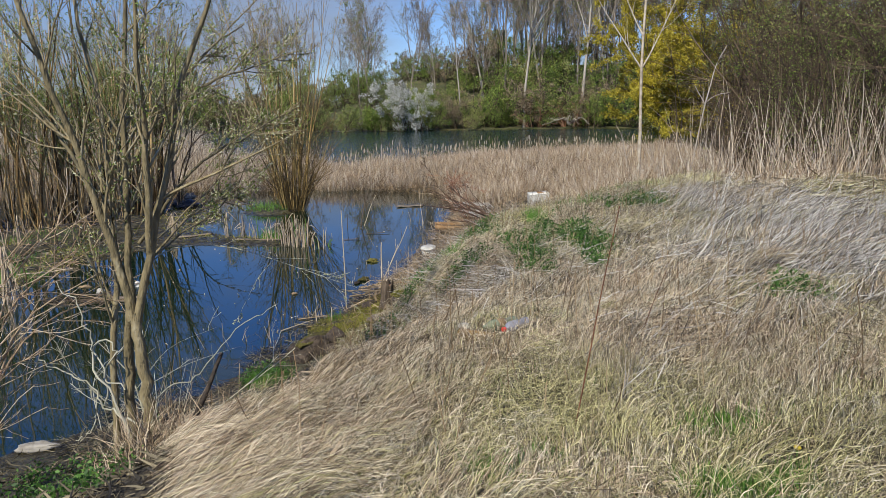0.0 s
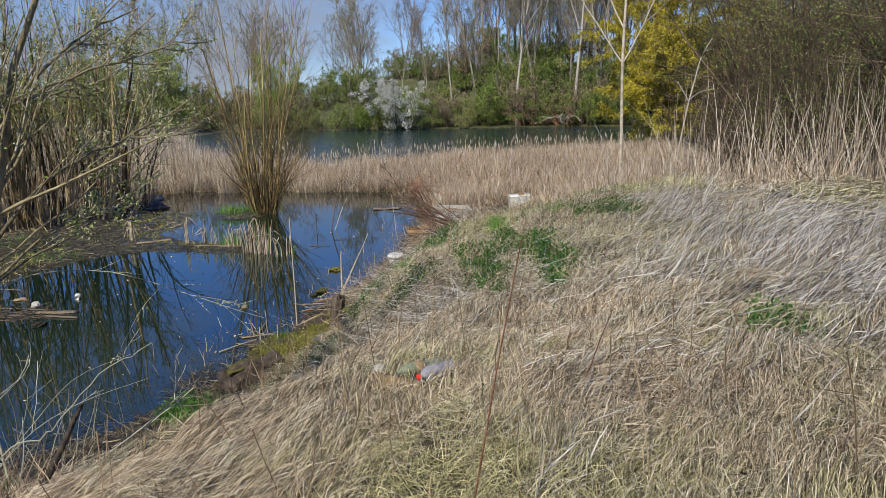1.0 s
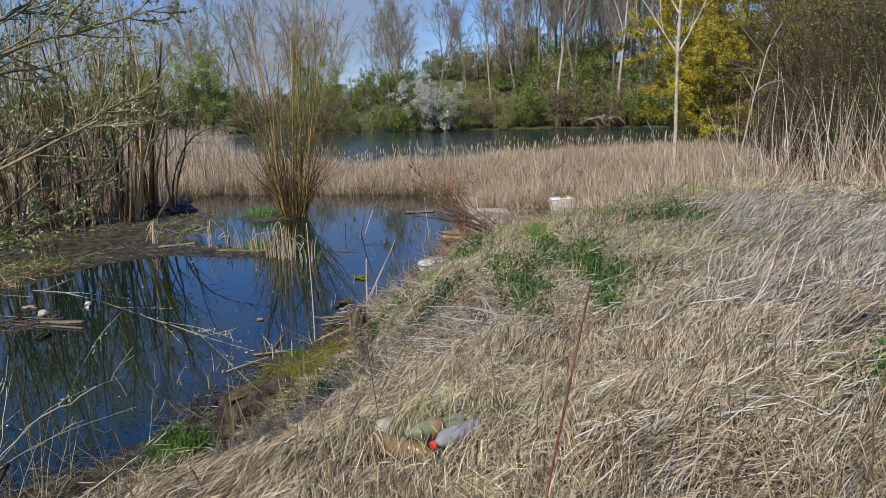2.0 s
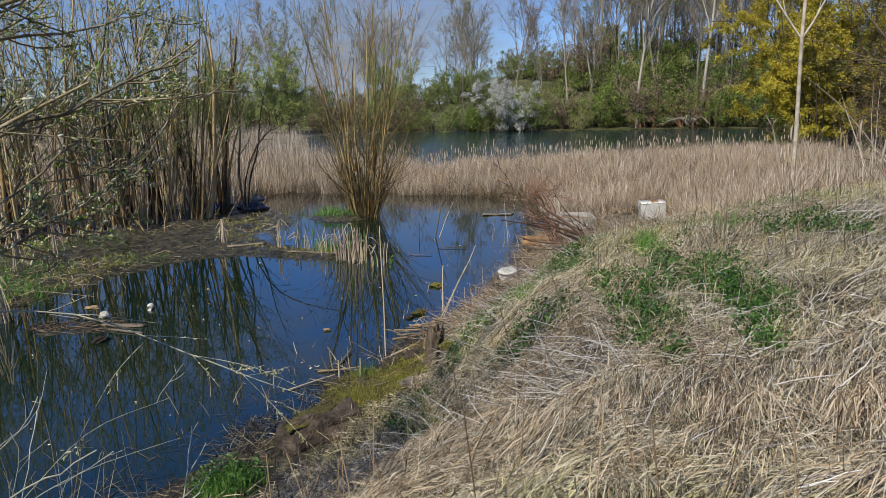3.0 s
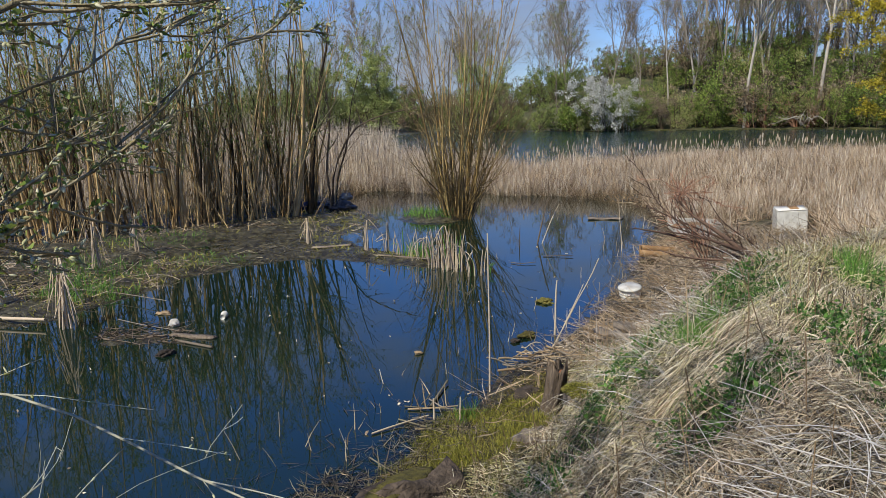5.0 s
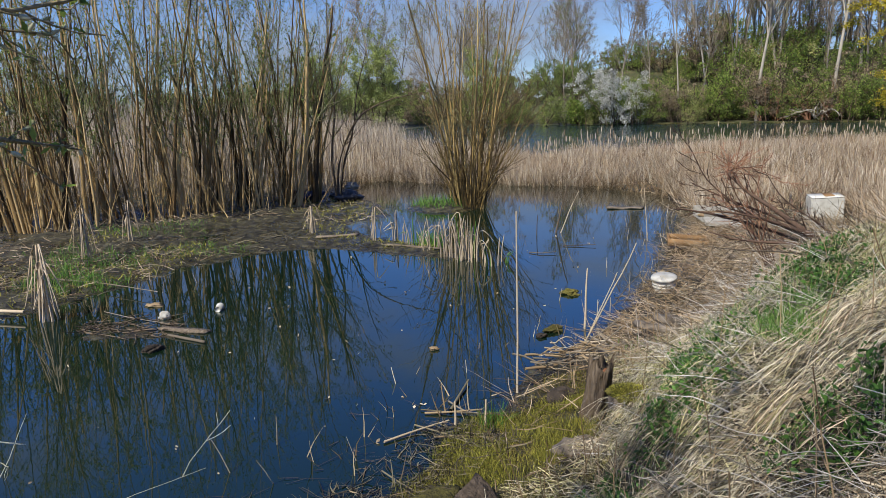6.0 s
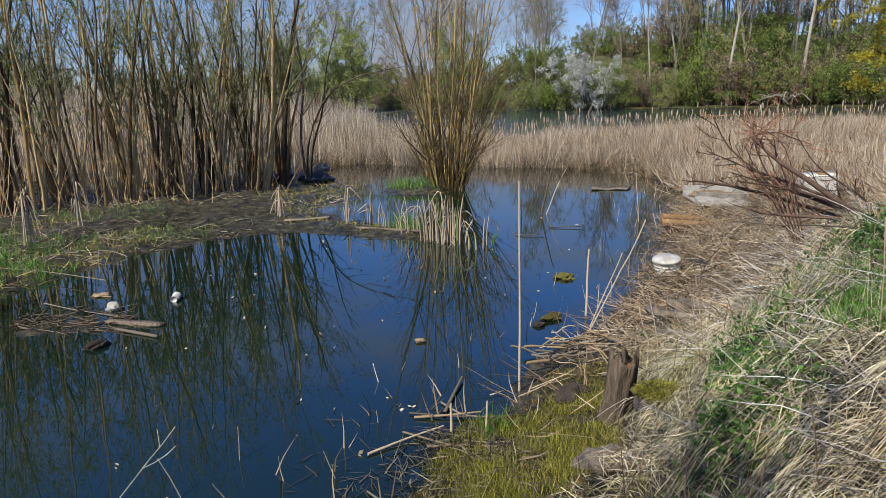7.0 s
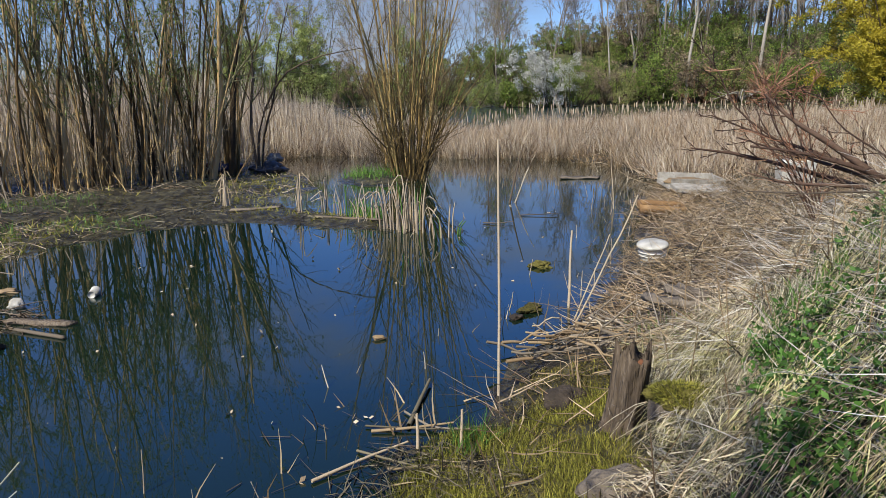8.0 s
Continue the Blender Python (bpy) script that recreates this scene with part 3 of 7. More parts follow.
rs, rsr = offshoots(rng, rods, rr, 6, 0.2, 0.97, 0.7, 0.3, 3, 0.12, 0.04)
tagged(link_mesh("young_growth", mesh_np("young_growth", *join(tubes(rods, rr, 4), tubes(rs, np.maximum(rsr, 0.003), 3))), BARK_WILLOW, w), kind="stuff")
w.matrix_basis = pose(-4.8, 18.75, 0.0)
tagged(w, "coppiced willow with many golden-brown stems standing in the pond", "tree")
rng = np.random.default_rng(12)
st = wander(rng, np.array([(0.0, 0, 0.0), (0.1, 0, 0), (-0.1, 0.05, 0), (0.05, -0.1, 0), (-0.05, 0.1, 0)]), np.array([(0.75, -0.2, 1.0), (0.55, 0.1, 1.0), (-0.5, 0.1, 1.0), (0.9, 0.1, 1.0), (-0.75, -0.2, 1.0)]), [2.9, 3.0, 2.6, 2.2, 2.0], 9, 0.06, 0.05)
s1, r1 = offshoots(rng, st, taper(np.full(5, 0.02), 9), 9, 0.3, 0.97, 0.6, 0.35, 4, 0.1, 0.05)
link_mesh("bough", mesh_np("bough", *join(tubes(st, taper(np.full(5, 0.02), 9), 5), tubes(s1, np.maximum(r1, 0.004), 3))), BARK_WILLOW, w)

# willow thicket behind the mud: clumps side by side
THICKET = [(-9.1, 18.9), (-9.4, 18.0), (-9.9, 17.2), (-10.3, 16.4), (-10.9, 15.7), (-11.6, 15.0), (-12.4, 14.4), (-13.5, 14.2), (-14.9, 13.2), (-16.2, 14.3), (-17.4, 12.6)]
kinds = [many_stemmed(40 + i, "willow_clump", 23, 5.8 + 0.6 * i, 0.24, 0.027, BARK_OSIER, TWIG_OLIVE, LEAF_SPRING, 4600, 0.042, 7, 5, 0.7, 9, (0.04 * i - 0.03, 0), 0.055, False, 0.5, 0.28, 0.28, leaf_name="catkin_spray", thick=0.16) for i in range(3)]
for i, (x, y) in enumerate(THICKET):
    ob = kinds[i] if i < 3 else copy_thing(kinds[i % 3], pose(0, 0, 0))
    ob.matrix_basis = pose(x, y, ground_z(x, y), 0, 0, i * 67)
    tagged(ob, "dense clump of upright brown willow stems, budding", "willow", "willow thicket behind the mud")

# thin whips and dead suckers that fill the foot of the thicket
rng = np.random.default_rng(56)
centres = np.array(THICKET)[rng.integers(0, len(THICKET), 260)] + rng.normal(0, 0.55, (260, 2))
q = wander(rng, np.stack([centres[:, 0], centres[:, 1], height(centres[:, 0], centres[:, 1]) - 0.05], 1), np.stack([rng.normal(0, 0.28, 260), rng.normal(0, 0.28, 260), np.ones(260)], 1), rng.uniform(0.4, 2.6, 260), 6, 0.08, 0.02)
qr = taper(rng.uniform(0.004, 0.011, 260), 6, 0.3)
q2, q2r = offshoots(rng, q, qr, 4, 0.2, 0.97, 0.6, 0.3, 3, 0.1, 0.03)
tagged(link_mesh("sucker_shoots", mesh_np("sucker_shoots", *join(tubes(q, qr, 4), tubes(q2, np.maximum(q2r, 0.003), 3))), BARK_OSIER), "thin brown suckers crowding the foot of the willow thicket", "willow", kind="stuff")

# small bent willow at the thicket's end
rng = np.random.default_rng(5)
root = base_at("bent_willow", -8.3, 19.2, ground_z(-8.3, 19.2), label="thin willow with one long bough bent over the water", category="tree")
lines = np.stack([bezier_line([(0, 0, -0.1), (0.1, 0, 0.9), (0.7, -0.1, 1.9), (1.6, -0.2, 2.3), (2.6, -0.2, 2.45)], 10), bezier_line([(0, 0, -0.1), (-0.1, 0, 1.0), (0.0, 0.1, 2.2), (-0.1, 0.1, 3.4), (-0.1, 0.2, 4.6)], 10),
                  bezier_line([(0, 0.1, -0.1), (0.15, 0.1, 0.8), (0.45, 0.1, 1.6), (0.6, 0.1, 2.5), (0.9, 0.1, 3.4)], 10)])
lr = taper(np.array([0.03, 0.035, 0.028]), 10, 0.25)
s1, r1 = offshoots(rng, lines, lr, 12, 0.3, 0.98, 0.6, 0.25, 4, 0.1, 0.08)
link_mesh("trunk", mesh_np("trunk", *tubes(lines, lr, 6)), BARK_DARK, root, smooth=True)
link_mesh("crown", mesh_np("crown", *tubes(s1, np.maximum(r1, 0.004), 3)), BARK_DARK, root)


# the forked sallow on the bank, close to the walk
def nubs(rng, paths, count, length, radius, lo=0.15):
    """Small plump buds and catkins set along twigs."""
    n, kk, _ = paths.shape
    j = rng.integers(0, n, count)
    f = rng.uniform(lo, 1, count) * (kk - 1)
    i = np.minimum(f.astype(int), kk - 2)
    w = (f - i)[:, None]
    P = paths[j, i] * (1 - w) + paths[j, i + 1] * w
    D = unit(unit(paths[j, i + 1] - paths[j, i]) + rng.normal(size=(count, 3)) * 0.7)
    L = length * rng.uniform(0.6, 1.3, (count, 1))
    p = np.stack([P + D * L * q for q in (0.0, 0.3, 0.75, 1.05)], 1)
    return tubes(p, radius * rng.uniform(0.7, 1.2, (count, 1)) * np.array([[0.35, 1.0, 0.85, 0.15]]), 5)


def sallow():
    rng = np.random.default_rng(21)
    x0, y0 = -1.55, 4.05
    root = base_at("sallow_tree", x0, y0, ground_z(x0, y0), label="forked sallow with lichen-grey limbs and silver catkins on the bank", category="tree")
    limbs = [([(0, 0, -0.15), (-0.01, 0, 0.4), (-0.05, 0.02, 0.85)], 0.045, 0.75),
             ([(-0.22, 0.12, -0.2), (-0.17, 0.1, 0.45), (-0.07, 0.04, 0.9)], 0.036, 0.8),
             ([(-0.33, 0.1, -0.2), (-0.3, 0.15, 0.5), (-0.22, 0.2, 1.2), (-0.25, 0.3, 2.0), (-0.4, 0.4, 3.0)], 0.026, 0.4),
             ([(-0.06, 0.02, 0.8), (-0.16, 0.05, 1.35), (-0.3, 0.0, 2.0), (-0.45, -0.05, 2.7), (-0.75, -0.1, 3.9)], 0.031, 0.3),
             ([(-0.06, 0.02, 0.8), (-0.09, 0.15, 1.4), (-0.12, 0.3, 2.1), (-0.1, 0.5, 2.9), (-0.05, 0.6, 4.0)], 0.027, 0.3),
             ([(-0.04, 0.02, 0.75), (0.08, 0.05, 1.2), (0.24, 0.1, 1.75), (0.38, 0.15, 2.3), (0.75, 0.25, 3.3), (1.0, 0.3, 3.9)], 0.03, 0.25),
             ([(0.1, 0.05, 1.25), (0.2, -0.05, 1.8), (0.24, -0.1, 2.4), (0.35, -0.2, 3.4)], 0.026, 0.3),
             ([(-0.2, 0.03, 1.6), (-0.5, 0.2, 2.0), (-0.95, 0.45, 2.35), (-1.5, 0.7, 2.6)], 0.02, 0.3),
             ([(-0.1, 0.2, 1.7), (0.05, 0.6, 2.2), (0.15, 1.2, 2.6), (0.2, 1.9, 2.85)], 0.022, 0.3),
             ([(0.0, 0.1, 1.3), (0.25, 0.5, 1.75), (0.5, 0.9, 1.95), (0.8, 1.25, 2.15)], 0.017, 0.3),
             ([(-0.1, 0.3, 2.0), (0.2, 0.8, 2.3), (0.45, 1.2, 2.45), (0.8, 1.5, 2.6)], 0.016, 0.3),
             ([(0.08, 0.05, 1.2), (0.2, 0.4, 1.4), (0.35, 0.7, 1.5), (0.45, 0.95, 1.5)], 0.013, 0.3),
             ([(-0.12, 0.3, 2.1), (-0.1, 0.9, 2.2), (-0.05, 1.6, 2.3), (-0.1, 2.3, 2.5)], 0.016, 0.3),
             ([(0.08, 0.05, 1.2), (0.3, 0.5, 1.4), (0.33, 0.94, 1.51), (0.28, 1.35, 1.64), (0.37, 1.94, 2.03)], 0.009, 0.35), ([(0.1, 0.05, 1.3), (0.28, 0.6, 1.58), (0.29, 1.07, 1.77), (0.23, 1.58, 1.98), (0.2, 2.0, 2.15)], 0.009, 0.35)]
    k = 14
    paths = np.stack([bezier_line(p, k) for p, r, t in limbs])
    paths[:, 1:-1] += rng.normal(size=(len(limbs), k - 2, 3)) * 0.008
    radii = np.stack([r * (1 - np.linspace(0, 1, k) * (1 - t)) for p, r, t in limbs])
    radii[7:] *= 0.72
    for i in range(3):
        link_mesh("trunk", mesh_np("trunk", *tubes(paths[i:i + 1], radii[i:i + 1], 9)), BARK_NEAR, root, smooth=True)
    for i in range(3, len(limbs)):
        link_mesh("limb", mesh_np("limb", *tubes(paths[i:i + 1], radii[i:i + 1], 7)), BARK_NEAR, root, smooth=True)
    s1, r1 = offshoots(rng, paths[2:], radii[2:], 13, 0.25, 0.97, 0.6, 0.3, 6, 0.1, 0.07, 0.5)
    s2, r2 = offshoots(rng, s1, r1, 7, 0.2, 0.97, 0.65, 0.5, 4, 0.1, 0.06, 0.6)
    link_mesh("crown", mesh_np("crown", *join(tubes(s1, np.maximum(r1, 0.004), 4), tubes(s2, np.maximum(r2, 0.002), 3))), BARK_NEAR, root)
    tagged(link_mesh("catkin_spray", mesh_np("catkin_spray", *nubs(rng, s2, 4600, 0.017, 0.0042)), CATKIN, root), kind="stuff")
    tagged(link_mesh("young_leaf_spray", mesh_np("young_leaf_spray", *leaves(rng, s2, 4600, 0.024, 0.006, 0.4)), LEAF_SPRING, root), kind="stuff")
    # the long low bough that hangs out towards the mound
    b = np.stack([bezier_line([(-0.05, 0.05, 0.95), (-0.03, 0.5, 1.16), (0.28, 0.92, 1.1), (0.79, 1.01, 0.91), (1.04, 1.06, 0.8), (1.23, 1.11, 0.72)], 18),
                  bezier_line([(0.79, 1.01, 0.91), (0.93, 1.06, 0.87), (1.06, 1.12, 0.81), (1.2, 1.17, 0.72)], 18),
                  bezier_line([(0.98, 1.05, 0.83), (1.1, 1.06, 0.7), (1.2, 1.05, 0.6), (1.31, 1.05, 0.49)], 18),
                  bezier_line([(0.6, 0.98, 0.98), (0.5, 0.9, 0.86), (0.42, 0.82, 0.7), (0.33, 0.76, 0.52)], 18)])
    br = np.stack([0.0048 * (1 - np.linspace(0, 1, 18) * 0.7), 0.002 * (1 - np.linspace(0, 1, 18) * 0.6), 0.0018 * (1 - np.linspace(0, 1, 18) * 0.6), 0.0018 * (1 - np.linspace(0, 1, 18) * 0.6)])
    s3, r3 = offshoots(rng, b, br, 6, 0.3, 0.95, 0.5, 0.16, 5, 0.06, -0.01, 0.5)
    tagged(link_mesh("bud_spray", mesh_np("bud_spray", *nubs(rng, np.concatenate([b[1:, ::4], s3]), 170, 0.016, 0.003)), CATKIN, root), kind="stuff")
    for i in range(4):
        link_mesh("bough", mesh_np("bough", *tubes(b[i:i + 1], br[i:i + 1], 6)), TWIG_GREY, root, "pale bare bough hanging low")
    tagged(link_mesh("twig_spray", mesh_np("twig_spray", *tubes(s3, np.maximum(r3, 0.0012), 3)), TWIG_GREY, root), kind="stuff")
    return root


sallow()

# slender pale birch among the reeds
rng = np.random.default_rng(31)
root = base_at("birch_tree", 3.6, 13.6, ground_z(3.6, 13.6), label="slender young birch with a pale trunk and bare ascending branches", category="tree")
tp = np.stack([bezier_line([(0, 0, -0.2), (0.02, 0, 1.5), (0.0, 0, 3.0), (0.05, 0, 4.6), (0.08, 0, 6.5), (0.1, 0.1, 8.0)], 14)])
trd = taper(np.array([0.037]), 14, 0.25)
b1 = wander(rng, tp[0][[5, 5, 6, 7, 8, 9, 10, 7, 9]], np.array([(-0.7, 0, 1), (0.6, 0.1, 1), (-0.5, 0.3, 1), (0.7, -0.2, 1), (-0.6, 0, 1), (0.5, 0, 1), (-0.5, 0.2, 1), (0.1, 0.7, 1), (0, -0.7, 1.0)]), [1.7, 1.9, 1.6, 1.6, 1.5, 1.4, 1.2, 1.5, 1.2], 8, 0.05, 0.05)
b1r = taper(np.full(9, 0.018), 8, 0.25)
b2, b2r = offshoots(rng, b1, b1r, 8, 0.2, 0.97, 0.5, 0.4, 4, 0.08, 0.05)
tree_parts(root, tubes(tp, trd, 8), join(tubes(b1, b1r, 4), tubes(b2, np.maximum(b2r, 0.004), 3)), None, BARK_BIRCH, BARK_BIRCH, None)
# dead forked poles that lean among the reeds
for x, y, tall, turn, seed in ((4.15, 12.0, 1.0, 0, 61), (6.4, 14.5, 0.95, 150, 62), (3.3, 12.6, 0.62, 175, 63), (5.4, 13.4, 0.7, 20, 64)):
    rng = np.random.default_rng(seed)
    root = base_at("dead_sapling", x, y, ground_z(x, y), turn, label="pale forked dead sapling leaning among the reeds", category="tree")
    tp = np.stack([bezier_line([(-0.08, 0, -0.1), (0.0, 0, 0.35), (0.09, 0, 0.95), (0.19, 0, 1.55)], 10) * tall, bezier_line([(0.19, 0, 1.55), (0.27, 0, 1.9), (0.34, 0, 2.2), (0.5, 0.02, 2.5)], 10) * tall, bezier_line([(0.19, 0, 1.55), (0.13, 0, 1.66), (0.07, 0.02, 1.76), (0.02, 0.03, 1.86)], 10) * tall, bezier_line([(0.2, 0, 1.58), (0.3, 0.02, 1.66), (0.42, 0.04, 1.71), (0.6, 0.06, 1.74)], 10) * tall])
    trd = taper(np.array([0.02, 0.012, 0.011, 0.007]) * (0.6 + 0.4 * tall), 10, 0.45)
    b1, b1r = offshoots(rng, tp[1:], trd[1:], 5, 0.35, 0.97, 0.6, 0.25, 5, 0.12, 0.02)
    tree_parts(root, tubes(tp, trd, 6), tubes(b1, np.maximum(b1r, 0.002), 3), None, POLE_PALE, POLE_PALE, None)

# brushwood on the right
BRUSH = [(7.2, 16.6), (8.2, 14.6), (9.0, 13.0), (7.6, 19.2), (9.0, 18.0), (10.2, 20.5), (10.8, 16.5), (12.4, 21.5), (11.8, 24.5), (13.5, 27.0), (13.2, 17.5), (15.2, 22.0), (12.2, 14.0), (14.6, 13.5), (16.6, 17.5), (13.8, 31.0), (16.5, 30.0), (18.5, 26.0)]
kinds = [many_stemmed(70 + i, "brush_shrub", 24, 6.2 + i, 0.5, 0.035, TWIG_BROWN, TWIG_BROWN, (LEAF_DULL, LEAF_SPRING, LEAF_WOOD)[i], (4000, 11000, 13000)[i], 0.05, 16, 8, 0.7, 8, (0, 0), 0.1, False, 0.95, 0.38, 0.05, 0.0) for i in range(3)]
for i, (x, y) in enumerate(BRUSH):
    ob = kinds[i] if i < 3 else copy_thing(kinds[i % 3], pose(0, 0, 0))
    ob.matrix_basis = pose(x, y, ground_z(x, y), 0, 0, i * 101) @ Matrix.Diagonal((1.1, 1.1, 1.0 + 0.12 * (i % 4), 1)) @ Matrix.Scale(0.62 if i < 4 else 1.0, 4)
    tagged(ob, "dense dark brown thicket shrub, barely in leaf", "shrub", "brushwood by the reeds")


# ---- the far bank ----
def far_tree(seed, tall, radius, leaf=None, leaf_count=0, spread=0.5, name="woodland_tree", bark=BARK_PALE, twig=TWIG_FAR, size=0.16, first=0.35):
    rng = np.random.default_rng(seed)
    root = new(name)
    tp = wander(rng, np.array([(0, 0, -0.4)]), np.array([(rng.normal() * 0.08, rng.normal() * 0.08, 1)]), [tall], 9, 0.06, 0.03)
    tr = taper(np.array([radius]), 9, 0.2)
    b1, r1 = offshoots(rng, tp, tr, 15, first, 0.98, spread, 0.42, 6, 0.08, 0.06, 0.6)
    b2, r2 = offshoots(rng, b1, r1, 6, 0.2, 0.98, 0.55, 0.5, 4, 0.1, 0.06, 0.6)
    b3, r3 = offshoots(rng, b2, r2, 5, 0.2, 0.98, 0.55, 0.65, 2, 0.1, 0.05, 0.6)
    lv = leaves(rng, b3, leaf_count, size, size * 0.5) if leaf_count else None
    tree_parts(root, join(tubes(tp, tr, 7), tubes(b1, np.maximum(r1, 0.02), 4)), join(tubes(b2, np.maximum(r2, 0.014), 3), tubes(b3, np.maximum(r3, 0.01), 3)), lv, bark, twig, leaf)
    return root


def bush(seed, wide, tall, leaf, count, size, name="woodland_bush", twig=TWIG_BROWN):
    """A leafy bush: stems, shoots and leaves in uneven tufts."""
    rng = np.random.default_rng(seed)
    root = new(name)
    n = 14
    a = rng.uniform(0, 2 * np.pi, n)
    D = np.stack([np.cos(a) * wide / tall * rng.uniform(0.1, 0.9, n), np.sin(a) * wide / tall * rng.uniform(0.1, 0.9, n), np.ones(n)], 1)
    st = wander(rng, np.stack([np.cos(a) * 0.2 * wide, np.sin(a) * 0.2 * wide, np.full(n, -0.3)], 1), D, tall * rng.uniform(0.6, 1.0, n), 6, 0.1, 0.0)
    sr = taper(np.full(n, 0.05), 6, 0.3)
    s1, r1 = offshoots(rng, st, sr, 7, 0.1, 0.98, 0.9, 0.4, 4, 0.14, 0.0)
    s2, r2 = offshoots(rng, s1, r1, 4, 0.2, 0.98, 0.8, 0.6, 2, 0.14, 0.0)
    tree_parts(root, tubes(st, sr, 4), join(tubes(s1, np.maximum(r1, 0.014), 3), tubes(s2, np.maximum(r2, 0.01), 3)), leaves(rng, s2, count, size, size * 0.9), twig, twig, leaf, many=True)
    return root


def scatter(kinds, places, tags, seed):
    """Copies of the kinds at (x, y, scale)."""
    rng = np.random.default_rng(seed)
    used = set()
    for i, (x, y, s) in enumerate(places):
        j = i % len(kinds)
        ob = copy_thing(kinds[j], pose(0, 0, 0)) if j in used else kinds[j]
        used.add(j)
        ob.matrix_basis = pose(x, y, ground_z(x, y) - 0.1, 0, 0, rng.uniform(0, 360)) @ Matrix.Diagonal((s, s, s * rng.uniform(0.9, 1.15), 1))
        tagged(ob, **tags)


rng = np.random.default_rng(81)
hero = [far_tree(90 + i, 16 + i, 0.15, LEAF_SPRING, 200, 0.4, first=0.4) for i in range(3)]
scatter(hero, [(3.8, 66.8, 0.95), (9.2, 67.2, 1.05), (6.3, 80, 1.0), (0.0, 76, 0.8), (-2.3, 70, 0.6), (12.5, 76, 1.0)], dict(label="tall bare woodland tree with a pale grey trunk", category="tree", group="trees on the far bank"), 5)
bare = [far_tree(100 + i, 14 + 1.2 * i, 0.11, (LEAF_SPRING, LEAF_DULL)[i % 2], 900, 0.5, bark=TWIG_FAR, first=0.25) for i in range(5)]
spots = []
for i in range(74):
    y = rng.uniform(71, 104)
    x = rng.uniform(-16, 34) * y / 85
    if x > 1.5 or i % 2:
        spots.append((x, y, rng.uniform(0.75, 1.2) * (1.0 if x > 1.5 else 0.68)))
for i in range(26):
    spots.append((rng.uniform(-52, -14), rng.uniform(82, 120), rng.uniform(0.65, 0.95)))
deep = np.random.default_rng(17)
for i in range(46):
    y = deep.uniform(82, 112)
    spots.append((deep.uniform(0, 18) * y / 80, y, deep.uniform(0.8, 1.15)))
scatter(bare, spots, dict(label="slim bare woodland tree with grey-brown twigs", category="tree", group="trees on the far bank"), 1)

green = [bush(130 + i, 4.6, 4.6, (LEAF_WOOD, LEAF_SPRING, LEAF_DULL, LEAF_WOOD, LEAF_SPRING)[i], 6500, 0.125) for i in range(5)]
spots = []
for x, y in bezier_line([(17, 53), (15.5, 61.5), (9.5, 65.6), (0, 66.2), (-12, 66.7), (-26, 70.4), (-50, 75.5)], 44):
    spots.append((x + rng.normal(0, 0.9), y + rng.uniform(-0.3, 2.2), 0.28 + 0.9 * rng.uniform(0, 1) ** 1.6))
for i in range(56):
    y = 69.0 + 27 * rng.uniform(0, 1) ** 1.5
    x = rng.uniform(-13, 30) * y / 72
    spots.append((x, y, rng.uniform(0.7, 1.35) * (0.72 + 0.28 * smooth01(-6.0, 0.0, x))))
for i in range(52):
    spots.append((rng.uniform(-70, -12), rng.uniform(75, 94), rng.uniform(0.62, 1.08)))
for i in range(10):
    spots.append((rng.uniform(-75, -48), rng.uniform(40, 75), rng.uniform(1.0, 1.6)))
scatter(green, spots, dict(label="green-brown leafing bush on the wooded slope", category="bush", group="bushes on the far bank"), 2)

w = bush(150, 4.0, 5.2, BLOSSOM, 19000, 0.125, "blossoming_bush")
rng = np.random.default_rng(152)
a, q = rng.uniform(0, 2 * np.pi, 60), rng.uniform(0.1, 1.0, 60)
inner = wander(rng, np.stack([np.cos(a) * q * 0.6, np.sin(a) * q * 0.6, np.zeros(60)], 1), np.stack([np.cos(a) * q * 0.7, np.sin(a) * q * 0.7, np.ones(60)], 1), rng.uniform(2.0, 5.0, 60), 5, 0.1)
tagged(link_mesh("young_leaf_spray", mesh_np("young_leaf_spray", *leaves(rng, inner, 4200, 0.13, 0.35, 0.5, 0.1)), LEAF_SPRING, w), kind="stuff")
w.matrix_basis = pose(-7.2, 66.6, 0.1)
tagged(w, "blackthorn bush covered in white blossom at the lake edge", "bush")
w = bush(151, 1.6, 3.0, LEAF_SPRING, 2600, 0.2, "green_bush")
w.matrix_basis = pose(-10.2, 67.2, 0.1)
tagged(w, "fresh bright green bush at the lake edge", "bush")
for i, (x, y, s) in enumerate([(12.7, 44, 1.0), (15.4, 46.5, 1.15), (17.5, 43.0, 0.9)]):
    w = bush(160 + i, 4.2, 9.5, LEAF_YELLOW, 105000, 0.112, "yellow_willow")
    w.matrix_basis = pose(x, y, ground_z(x, y)) @ Matrix.Diagonal((s, s, s, 1))
    tagged(w, "willow in yellow-green flower beside the lake", "tree", "yellow willows")
for i, (x, y, s) in enumerate([(-29.8, 66, 0.92), (-36, 68, 0.75), (-21, 76, 0.8), (-40, 70, 0.8)]):
    w = bush(170 + i, 4.2, 10.0, LEAF_PALE, 22000, 0.16, "round_willow")
    w.matrix_basis = pose(x, y, ground_z(x, y)) @ Matrix.Diagonal((s, s, s, 1))
    tagged(w, "round-crowned willow in pale green young leaf", "tree", "far willows")


